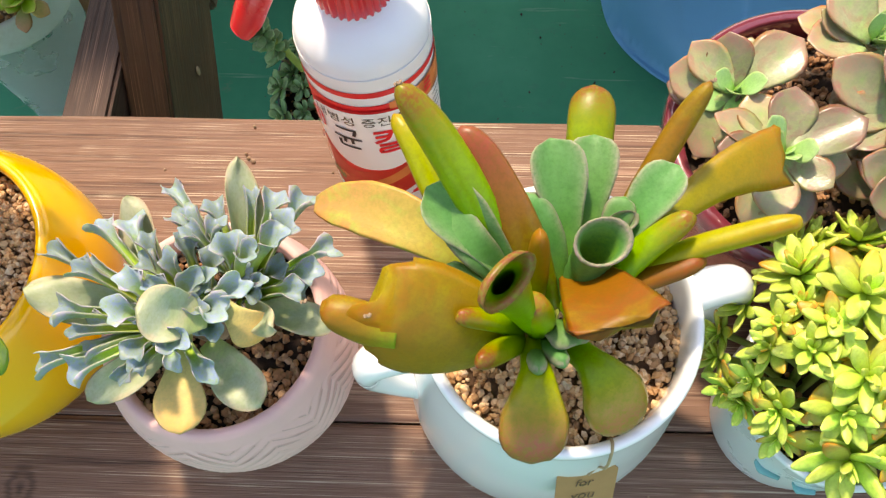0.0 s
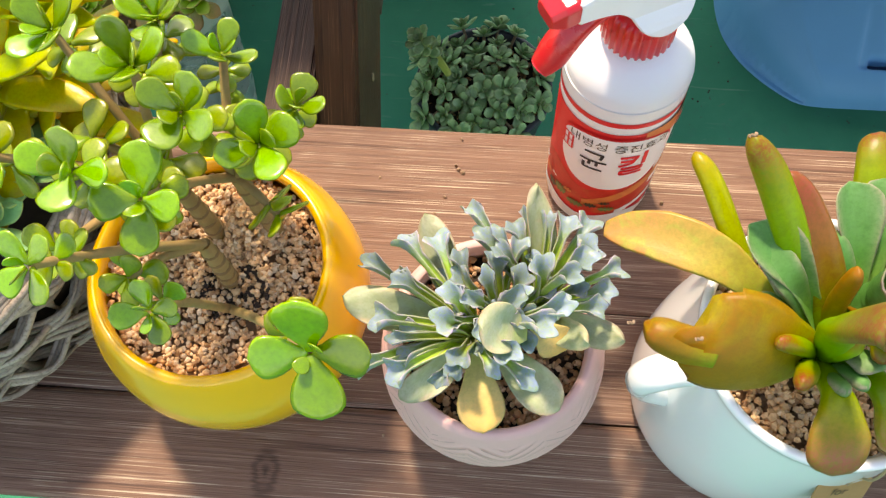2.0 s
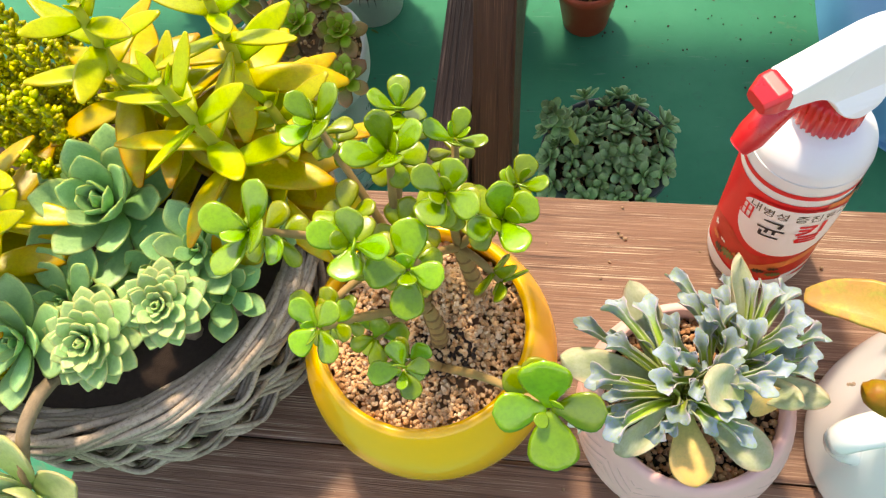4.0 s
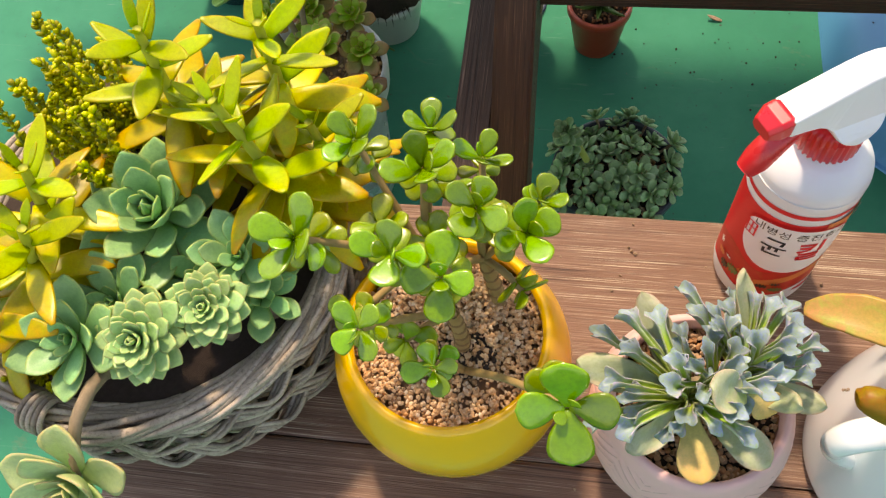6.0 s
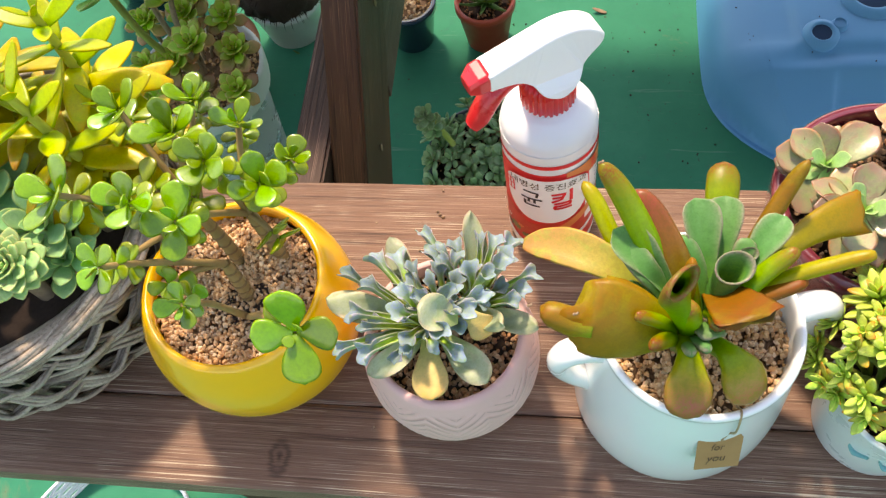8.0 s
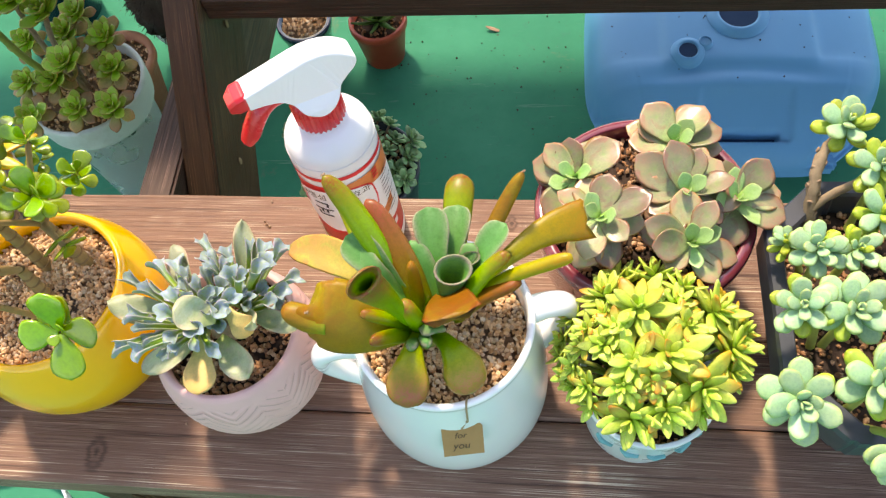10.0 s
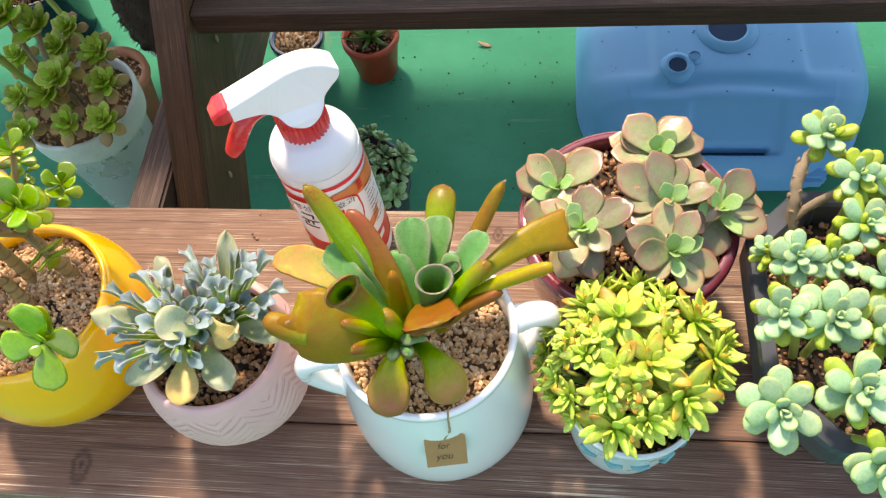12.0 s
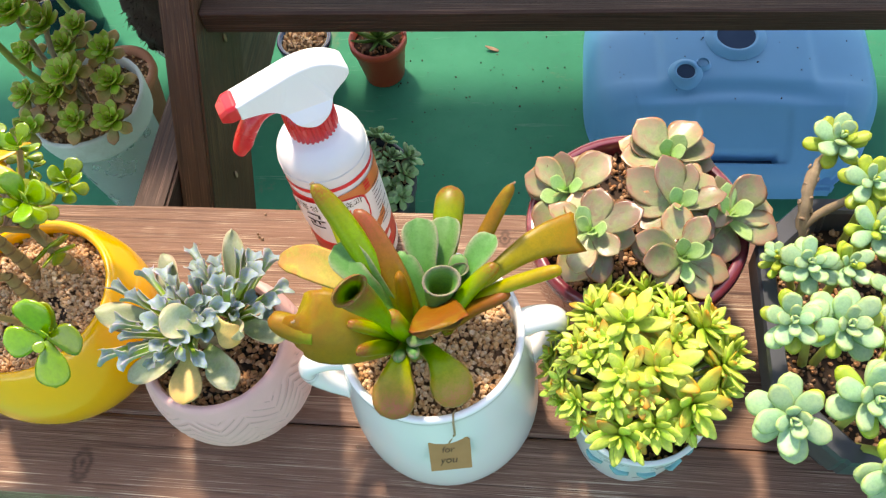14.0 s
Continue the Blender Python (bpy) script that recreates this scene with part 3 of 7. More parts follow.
def rosette_frames(rings, rng, jitter=6.0):
    """Leaf frames of one rosette: rings of (count, scale, tilt in degrees, rise, reach)."""
    out = []
    turn = rng.uniform(0, 360)
    for count, size, tilt, rise, reach in rings:
        turn += 360 / count / 2 + rng.uniform(-8, 8)
        for k in range(count):
            a = turn + 360 * k / count + rng.uniform(-jitter, jitter)
            s = size * rng.uniform(0.9, 1.1)
            out.append(pose(0, 0, rise, 0, 0, a) @ pose(0, reach, 0, tilt + rng.uniform(-jitter, jitter), rng.uniform(-jitter, jitter), 0) @ Matrix.Scale(s, 4))
    return out


def rosette(parent, meshes, centre, normal, rings, rng, scale=1.0, jitter=6.0, spin=0.0, name="leaf"):
    """A rosette of leaves, each an object of its own on shared meshes."""
    f = aim(centre, normal, spin) @ Matrix.Scale(scale, 4)
    for m in rosette_frames(rings, rng, jitter):
        me = rng.choice(meshes)
        part_of(name, me, None, parent, f @ m)


def joined_rosette(name, variants, rings, rng, jitter=8.0):
    """The mesh of one small rosette, all its leaves joined."""
    verts, faces, uvs = [], [], []
    for m in rosette_frames(rings, rng, jitter):
        v, f, u = rng.choice(variants)
        o = len(verts)
        verts += [m @ q for q in v]
        faces += [tuple(o + i for i in q) for q in f]
        uvs += u
    return mesh_of(name, verts, faces, uvs)


def blade(name, points, width, thick, prof, side, material, parent, cup=0.0, n=18, seg=12, label="", cut=False, rough=0.0):
    """One thick leaf along a line through the given places; side is the way its breadth lies."""
    pts = spline(points, n)
    prof = PROF[prof]
    side = Vector(side).normalized()
    verts, faces, uvs = [], [], []
    for j, p in enumerate(pts):
        d = (pts[min(j + 1, n)] - pts[max(j - 1, 0)]).normalized()
        x = (side - d * side.dot(d)).normalized()
        z = x.cross(d)
        s = j / n
        w = width / 2 * float(np.interp(s, np.linspace(0, 1, len(prof)), prof)) * (1.0 if cut else blunt(s, prof))
        t = thick / 2 * (1.0 if cut else math.sqrt(max(1 - (max(s - 0.7, 0) / 0.34) ** 2, 0.1)))
        for k in range(seg):
            a = 2 * math.pi * k / seg
            c = math.cos(a)
            h = t * math.sin(a) + cup * width * c * c * (w * 2 / width)
            q = p + x * (w * c) + z * h
            if rough:
                q += d * rough * noise.noise(q * 220) * (s ** 3)
            verts.append(q)
            uvs.append((s, abs(c)))
    for j in range(n):
        for k in range(seg):
            k2 = (k + 1) % seg
            faces.append((j * seg + k, j * seg + k2, (j + 1) * seg + k2, (j + 1) * seg + k))
    d = (pts[-1] - pts[-2]).normalized()
    tip = len(verts)
    verts.append(pts[-1] + d * (0 if cut else width * 0.03) + (verts[n * seg + seg // 4] - pts[-1]) * 0.2)
    uvs.append((1.0, 0.5))
    verts.append(pts[0])
    uvs.append((0.0, 0.0))
    for k in range(seg):
        k2 = (k + 1) % seg
        faces.append((n * seg + k, n * seg + k2, tip))
        faces.append((k2, k, tip + 1))
    me = mesh_of(name, verts, faces, uvs)
    return part_of(name, me, material, parent, None, label)


def trumpet(name, base, mouth, face, r0, r1, material, parent, label="", wall=0.0022, oval=0.8, open_side=0.0):
    """A leaf rolled into a funnel: a hollow horn from base to mouth, whose lip faces along face."""
    base, mouth, face = Vector(base), Vector(mouth), Vector(face).normalized()
    pts = spline([base, base.lerp(mouth, 0.55) - face * r1 * 0.5, mouth], 9)
    n, seg = 9, 20
    verts, faces, uvs = [], [], []
    rows = []
    for j, p in enumerate(pts):
        d = (pts[min(j + 1, n)] - pts[max(j - 1, 0)]).normalized().lerp(face, (j / n) ** 2).normalized()
        rows.append((p, d, r0 + (r1 - r0) * (j / n) ** 0.8, j / n))
    p, d, r, s = rows[-1]
    rows.append((p + face * wall * 0.7, face, r1 * 1.07, 1.0))
    rows.append((p + face * wall * 0.3, face, r1 * 0.93, 0.97))
    for k in range(n - 1, 2, -1):
        p, d, r, s = rows[k]
        rows.append((p, d, max(r - wall, r * 0.5), s * 0.35))
    for p, d, r, s in rows:
        x = d.cross(Vector((0, 0, 1)))
        x = x.normalized() if x.length > 1e-3 else Vector((1, 0, 0))
        z = x.cross(d)
        for k in range(seg):
            a = 2 * math.pi * k / seg
            lip = 1 + 0.10 * math.sin(2 * a + 1) * s + open_side * max(math.sin(a), 0) * s
            verts.append(p + x * r * lip * math.cos(a) + z * r * oval * lip * math.sin(a))
            uvs.append((s, 1.0 if s > 0.95 else 0.3))
    for j in range(len(rows) - 1):
        for k in range(seg):
            k2 = (k + 1) % seg
            faces.append((j * seg + k, j * seg + k2, (j + 1) * seg + k2, (j + 1) * seg + k))
    faces.append(tuple(range(seg)))
    faces.append(tuple((len(rows) - 1) * seg + k for k in reversed(range(seg))))
    me = mesh_of(name, verts, faces, uvs)
    return part_of(name, me, material, parent, None, label)


ICO = None


def stones_mesh(name, places, size, rng, flat=0.75):
    """Many small angular stones, joined."""
    global ICO
    if ICO is None:
        bm = bmesh.new()
        bmesh.ops.create_icosphere(bm, subdivisions=1, radius=1)
        bm.verts.ensure_lookup_table()
        ICO = (np.array([v.co[:] for v in bm.verts]), [tuple(v.index for v in f.verts) for f in bm.faces])
        bm.free()
    v0, f0 = ICO
    verts, faces = [], []
    for p in places:
        s = size * rng.uniform(0.55, 1.35)
        jig = np.array([[rng.uniform(0.7, 1.3) for _ in range(3)] for _ in range(12)])
        r = np.array(Euler((rng.uniform(0, 6), rng.uniform(0, 6), rng.uniform(0, 6))).to_matrix())
        q = (v0[:12] * jig * s * np.array([1, rng.uniform(0.6, 1), flat])) @ r.T if len(v0) == 12 else (v0 * s * np.array([1, rng.uniform(0.6, 1), flat]) * (1 + 0.25 * np.sin(v0 * 7 + s * 9e4))) @ r.T
        o = len(verts)
        verts += [tuple(c) for c in (q + np.array(p))]
        faces += [tuple(o + i for i in f) for f in f0]
    return mesh_of(name, verts, faces, None, smooth=False)


def gravel(parent, centre, radius, top, count, size, material, seed, dome=0.004):
    """Soil under a layer of grit in a round pot."""
    rng = random.Random(seed)
    soil = lathe("soil", [(radius, -0.012), (radius, -0.004), (radius * 0.6, dome * 0.5 - 0.003), (0.001, dome - 0.003)], (centre[0], centre[1], top), 40)
    part_of("soil", soil, M["soil_tan"] if material is M["grit"] else M["soil"], parent)
    places = []
    for _ in range(count):
        r, a = radius * math.sqrt(rng.random()), rng.uniform(0, 2 * math.pi)
        p = (centre[0] + r * math.cos(a), centre[1] + r * math.sin(a))
        places.append((*p, top + dome * (1 - (r / radius) ** 2) - 0.001 + rng.uniform(-0.001, 0.0022)))
    part_of("gravel", stones_mesh("gravel", places, size, rng), material, parent, kind="stuff", label="loose tan grit over the soil")


# ---- the setting ----
GROUND, TOP = 0.003, 0.42

bm = bmesh.new()
bmesh.ops.create_grid(bm, x_segments=1, y_segments=1, size=150)
for v in bm.verts:
    v.co.z = GROUND
tagged(part("ground", bm, M["floor"], None), "green painted concrete floor, scuffed and dusty", "ground", kind="structure")


def debris(at, name, label, L, material, turn):
    ob = thing(name, label, "dry leaf", at)
    v, f, u = leaf_data(L, L * 0.35, 0.0012, "lance", 0.5, 0.1, n=5, seg=6)
    part_of("blade", mesh_of("blade", v, f, u), material, ob, pose(*at, 0, 0, turn))
    return ob


def plank(parent, x0, x1, y0, y1, z0, z1, material, seed, name="plank", knots=()):
    """A sawn board along x, with slightly uneven faces, eased edges and cracks."""
    nx, ny = 90, 7
    verts, faces = [], []
    ys = [y0, y0 + 0.0025, *[y0 + (y1 - y0) * k / (ny - 1) for k in range(1, ny - 1)], y1 - 0.0025, y1]
    off = Vector((seed * 3.1, 0, 0))
    for i in range(nx + 1):
        x = x0 + (x1 - x0) * i / nx
        for j, y in enumerate(ys):
            ease = -0.0018 if j in (0, len(ys) - 1) else 0.0
            dz = 0.0006 * noise.noise(Vector((x * 6, y * 70, seed)) + off)
            wav = 0.0008 * noise.noise(Vector((x * 9, seed * 5, 3))) if j in (0, len(ys) - 1) else 0
            verts.append((x, y + wav, z1 + ease + dz))
    m = len(ys)
    for i in range(nx):
        for j in range(m - 1):
            faces.append((i * m + j, (i + 1) * m + j, (i + 1) * m + j + 1, i * m + j + 1))
    o = len(verts)
    for i in range(nx + 1):
        x = x0 + (x1 - x0) * i / nx
        verts += [(x, y0, z0), (x, y1, z0)]
    for i in range(nx):
        faces.append((i * m, o + 2 * i, o + 2 * (i + 1), (i + 1) * m))
        faces.append((i * m + m - 1, (i + 1) * m + m - 1, o + 2 * (i + 1) + 1, o + 2 * i + 1))
        faces.append((o + 2 * i, o + 2 * i + 1, o + 2 * (i + 1) + 1, o + 2 * (i + 1)))
    faces.append((*[j for j in reversed(range(m))], o, o + 1))
    e = nx * m
    faces.append((*[e + j for j in range(m)], o + 2 * nx + 1, o + 2 * nx))
    return part_of(name, mesh_of(name, verts, faces, None, smooth=False), material, parent)


# ---- the plant stand: low board, slanted stringer, rail and the next tier ----
stand = thing("plant_stand", "dark brown stained wooden plant stand with slatted low shelf", "plant stand", (-0.1, 0.3, GROUND))
for k, (y0, y1) in enumerate(((0.044, 0.1105), (0.1118, 0.1815), (0.1828, 0.3100))):
    plank(stand, -0.457 + 0.004 * k, 1.0, y0, y1, TOP - 0.036, TOP, M["wood"], k + 1)
plank(stand, -0.172, 1.0, 0.492, 0.712, 0.457, 0.482, M["wood_shaded"], 9, "upper_plank")

# unseen planks, added overhead only to cast shade on the floor behind
for k in range(4):
    plank(stand, -1.2, 1.2, 0.66 + 0.1575 * k, 0.8135 + 0.1575 * k, 0.872, 0.905, M["wood"], 11 + k, "top_plank")


def slanted(parent, name, x0, x1, front, depth, material):
    """A board of the given breadth and depth whose front edge runs between two places (y, z)."""
    (ya, za), (yb, zb) = front
    d = Vector((0, yb - ya, zb - za)).normalized()
    nrm = Vector((0, d.z, -d.y))
    bm = box_bm((x0, -depth, 0), (x1, 0, Vector((0, yb - ya, zb - za)).length), 0.0025)
    fr = Matrix(((1, 0, 0, 0), (0, -nrm.y, d.y, ya), (0, -nrm.z, d.z, za), (0, 0, 0, 1)))
    me = bpy.data.meshes.new(name)
    bm.to_mesh(me)
    bm.free()
    return part_of(name, me, material, parent, fr)


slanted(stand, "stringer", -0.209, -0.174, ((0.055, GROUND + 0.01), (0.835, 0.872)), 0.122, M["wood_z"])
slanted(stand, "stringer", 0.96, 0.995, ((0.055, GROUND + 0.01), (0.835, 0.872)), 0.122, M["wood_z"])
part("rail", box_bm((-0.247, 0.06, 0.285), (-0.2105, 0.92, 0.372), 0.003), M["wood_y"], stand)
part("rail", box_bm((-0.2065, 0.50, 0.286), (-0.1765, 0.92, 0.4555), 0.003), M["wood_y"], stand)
part("leg", box_bm((-0.30, 0.07, GROUND), (-0.255, 0.14, TOP - 0.0375), 0.003), M["wood_z"], stand)
part("leg", box_bm((0.90, 0.07, GROUND), (0.945, 0.14, TOP - 0.0375), 0.003), M["wood_z"], stand)
for (x, y, z) in ((-0.1725, 0.417, 0.315), (-0.1725, 0.52, 0.42)):
    bm = bmesh.new()
    bmesh.ops.create_uvsphere(bm, u_segments=10, v_segments=6, radius=0.003)
    for v in bm.verts:
        v.co = Vector((x + v.co.x * 0.4, y + v.co.y, z + v.co.z * 1.8))
    part("screw_head", bm, M["scab"], stand, "pale filled screw hole")

# ---- yellow bowl and the jade plant ----
YC = (-0.207, 0.163)


def round_pot(name, label, centre, profile, material, z=TOP, seg=72, wobble=None):
    pot = thing(name, label, "flower pot", (*centre, z))
    me = lathe("body", smooth_profile(profile, 30 if wobble else 4), (*centre, z), seg, wobble)
    part_of("body", me, material, pot)
    return pot


bowl = round_pot("flower_pot", "glossy yellow ceramic bowl on the brown board", YC,
                 [(0.030, 0.0), (0.044, 0.001), (0.063, 0.014), (0.0745, 0.036), (0.0785, 0.060), (0.0762, 0.082), (0.0700, 0.099), (0.0655, 0.1085), (0.0625, 0.1115), (0.0600, 0.1110), (0.0585, 0.107), (0.060, 0.098), (0.063, 0.078)], M["yellow"])
gravel(bowl, YC, 0.0595, TOP + 0.0965, 3600, 0.0017, M["grit"], 11, 0.007)
mound_rng = random.Random(17)
heap = []
for _ in range(420):
    r, a = 0.019 * math.sqrt(mound_rng.random()), mound_rng.uniform(0, 6.283)
    heap.append((-0.190 + r * math.cos(a), 0.188 + r * math.sin(a), TOP + 0.099 + 0.026 * (1 - r / 0.019) + mound_rng.uniform(-0.001, 0.001)))
part_of("gravel", stones_mesh("gravel", heap, 0.0020, mound_rng), M["grit"], bowl, kind="stuff", label="small heap of pale grit")
damp = []
for _ in range(420):
    r, a = 0.0165 * math.sqrt(mound_rng.random()), mound_rng.uniform(0, 6.283)
    damp.append((-0.1975 + 1.3 * r * math.cos(a), 0.152 + r * math.sin(a), TOP + 0.1015 + mound_rng.uniform(0, 0.001)))
part_of("gravel", stones_mesh("gravel", damp, 0.0014, mound_rng), M["soil"], bowl, kind="stuff", label="dark damp soil patch")

jade = thing("jade_plant", "jade plant with round glossy green leaves on brown stems", "succulent", (*YC, TOP + 0.095))
JADE = leaf_meshes("leaf", 4, 0.0203, 0.0168, 0.0028, "jade", 0.06, 0.05, M["jade"], 3)
JADE_OLD = leaf_meshes("leaf", 3, 0.019, 0.0155, 0.0036, "jade", -0.1, 0.03, M["jade_old"], 4)
JADE_LONG = leaf_meshes("leaf", 3, 0.0215, 0.0135, 0.0030, "jade", 0.12, 0.08, M["jade"], 5)
HEADS = [  # place, facing, size, roundness
    ((-0.1337, 0.1058, 0.596), (0.05, -0.75, 0.7), 1.3, 1), ((-0.2016, 0.117, 0.6024), (-0.05, -0.6, 0.75), 0.72, 1),
    ((-0.2331, 0.1206, 0.6433), (-0.25, -0.45, 0.8), 0.72, 1), ((-0.1985, 0.1517, 0.6392), (0.05, -0.45, 0.9), 0.95, 1),
    ((-0.2222, 0.1566, 0.6508), (-0.1, -0.3, 0.95), 0.95, 0), ((-0.184, 0.1837, 0.6515), (0.0, -0.3, 0.95), 0.9, 0),
    ((-0.1604, 0.185, 0.626), (0.25, -0.35, 0.9), 1.0, 0), ((-0.2152, 0.2115, 0.6396), (-0.05, -0.25, 0.95), 1.0, 0),
    ((-0.2552, 0.2286, 0.6361), (-0.2, -0.1, 1.0), 0.95, 0), ((-0.2173, 0.2449, 0.6245), (0.0, 0.1, 1.0), 0.9, 0),
    ((-0.1882, 0.2352, 0.614), (0.15, 0.05, 1.0), 0.8, 0), ((-0.155, 0.2183, 0.6004), (0.4, -0.1, 0.9), 0.75, 0),
    ((-0.2742, 0.1664, 0.64), (-0.3, -0.3, 0.9), 1.05, 0), ((-0.1609, 0.1727, 0.5796), (0.3, -0.3, -0.3), 0.8, 2),
    ((-0.2457, 0.1395, 0.6062), (-0.3, -0.3, 0.8), 0.8, 2), ((-0.175, 0.2017, 0.6006), (0.2, 0.0, 0.9), 0.85, 2),
    ((-0.21, 0.186, 0.6062), (0.0, -0.2, 1.0), 0.9, 2), ((-0.2395, 0.1903, 0.6128), (-0.2, 0.0, 1.0), 0.9, 2),
    ((-0.2201, 0.1344, 0.5907), (-0.1, -0.5, 0.6), 0.75, 2),
]
FORKS = [(-0.2003, 0.1622, 0.5626), (-0.2177, 0.1897, 0.573), (-0.1853, 0.1927, 0.5762)]
ROOTS = [(-0.1988, 0.1565, 0.5093), (-0.2082, 0.1834, 0.5078), (-0.1781, 0.1871, 0.5082)]
for a, b in zip(ROOTS, FORKS):
    part_of("trunk", tube("trunk", [a, Vector(a).lerp(Vector(b), 0.5) + Vector((0.003, -0.002, 0)), b], [0.0054, 0.0046, 0.0038], 20, 9, rough=0.18), M["jade_stem"], jade)
    for k in range(7):
        q = 0.08 + 0.13 * k
        at = Vector(a).lerp(Vector(b), q) + Vector((0.003, -0.002, 0)) * math.sin(math.pi * q)
        rr = 0.0057 - 0.0016 * q
        part_of("leaf_scar", lathe("leaf_scar", [(rr - 0.0004, -0.0007), (rr + 0.0003, -0.0002), (rr + 0.0003, 0.0003), (rr - 0.0004, 0.0008)], (0, 0, 0), 14), M["jade_ring"], jade, aim(at, Vector(b) - Vector(a)))
rng = random.Random(21)
for at, face, size, kind in HEADS:
    at, fn = Vector(at), Vector(face).normalized()
    root = Vector(min(FORKS, key=lambda q: (Vector(q) - at).length))
    if at.y < 0.13 and at.z < 0.61:
        root = Vector((-0.1954, 0.1421, 0.5199))
    mid = root.lerp(at, 0.5) + Vector((0, 0, 0.004 if root.z > 0.53 else 0.012))
    stalk = part_of("stem", tube("stem", [root, mid, at], [0.0026, 0.0022, 0.0019], 14, 7, rough=0.15), M["jade_stem"], jade)
    if size > 1.2:
        f = aim(at, fn, 8)
        for turn, tilt, long in ((0, 14, 1.42), (88, 8, 1.22), (182, 4, 1.5), (268, 10, 1.25), (318, 40, 0.5), (140, 44, 0.45)):
            part_of("leaf", JADE[turn % 4], None, stalk, f @ pose(0, 0, 0, 0, 0, turn) @ pose(0, 0.0015, 0.001, tilt, rng.uniform(-8, 8), 0) @ Matrix.Diagonal((long * 1.02, long, long, 1)))
        for turn, long in ((60, 0.95), (112, 0.9), (20, 0.8)):
            part_of("leaf", JADE_OLD[turn % 3], None, stalk, f @ pose(0, 0, -0.012, 0, 0, turn) @ pose(0, 0.002, 0, 6, 0, 0) @ Matrix.Scale(long * 1.2, 4))
        continue
    if kind == 2:
        rosette(stalk, JADE_OLD, at, fn, [(3, size, 5, -0.006, 0.001), (3, size * 0.9, 25, 0, 0.001)], rng, 1.0, 14)
    else:
        main = JADE if kind == 1 else JADE_LONG + JADE[:1]
        rosette(stalk, main, at, fn, [(2, size, 8 if kind else 24, 0, 0.0012), (2, size * 0.92, 12 if kind else 38, 0.0015, 0.0012), (2, size * 0.6, 58, 0.003, 0.001)], rng, 1.0, 9)
        rosette(stalk, JADE_OLD + JADE[:1], at - fn * 0.011, fn, [(4, size * 0.8, 2, 0, 0.001)], rng, 1.0, 12)
        if at.z > 0.61:
            rosette(stalk, JADE_OLD, at - fn * 0.023, fn, [(3, size * 0.75, -10, 0, 0.001)], rng, 1.0, 16)

# ---- pink clay pot and the frilled plant ----
PC = (-0.057, 0.1355)


def herringbone(a, z, r):
    if z < 0.012 or z > 0.099 or r < 0.03 or r < 0.0515 and z > 0.065:
        return 0.0
    ph = a / (2 * math.pi) * 9
    tri = abs((ph % 1) - 0.5) * 2
    w = abs(math.sin(z * 400 + tri * 7.5 + 0.5 * math.sin(5 * a)))
    return 0.0008 * w ** 0.6 - 0.0005


pink = round_pot("flower_pot", "pale pink clay pot with a herringbone relief and small feet", PC,
                 [(0.020, 0.003), (0.0255, 0.005), (0.0420, 0.020), (0.0552, 0.042), (0.0600, 0.062), (0.0588, 0.085), (0.0540, 0.103), (0.0515, 0.1085), (0.0490, 0.1100), (0.0468, 0.108), (0.0468, 0.098), (0.050, 0.07)], M["pink"], seg=300, wobble=herringbone)


def pink_r(z):
    return float(np.interp(z, [0.005, 0.020, 0.042, 0.062, 0.085, 0.103], [0.0255, 0.0420, 0.0552, 0.0600, 0.0588, 0.0540]))


# darker flat strips just outside the pot wall, in a herringbone
verts, faces = [], []
rng = random.Random(12)
for sector in range(18):
    a0 = 2 * math.pi * sector / 18
    up = sector % 2 == 0
    for row in range(-1, 13):
        z0 = 0.016 + 0.0078 * row + rng.uniform(-0.0008, 0.0008)
        half = rng.uniform(0.00045, 0.0008)
        line = []
        for k in range(7):
            s = k / 6 * 0.94 + 0.03
            z = z0 + 0.017 * (s if up else 1 - s)
            if 0.012 < z < 0.099:
                line.append((a0 + s * 2 * math.pi / 18, z))
        for (a, z), (b, y) in zip(line, line[1:]):
            o = len(verts)
            for ang, h in ((a, z - half), (b, y - half), (b, y + half), (a, z + half)):
                r = pink_r(h) + 0.0007
                verts.append((PC[0] + r * math.cos(ang), PC[1] + r * math.sin(ang), TOP + h))
            faces.append((o, o + 1, o + 2, o + 3))
part_of("herringbone_relief", mesh_of("herringbone_relief", verts, faces), M["pink_line"], pink, label="darker herringbone lines laid over the clay", kind="stuff")
for k in range(3):
    a = math.radians(-60 + 120 * k)
    part_of("foot", lathe("foot", smooth_profile([(0.006, -0.0), (0.009, 0.002), (0.0105, 0.009), (0.007, 0.018), (0.001, 0.02)], 3), (PC[0] + 0.021 * math.cos(a), PC[1] + 0.021 * math.sin(a), TOP), 18), M["pink"], pink)
gravel(pink, PC, 0.0470, TOP + 0.097, 1100, 0.0021, M["grit_dark"], 12, 0.003)

frill = thing("echeveria", "frilled blue-grey echeveria with curled trumpet leaf tips", "succulent", (*PC, TOP + 0.095))


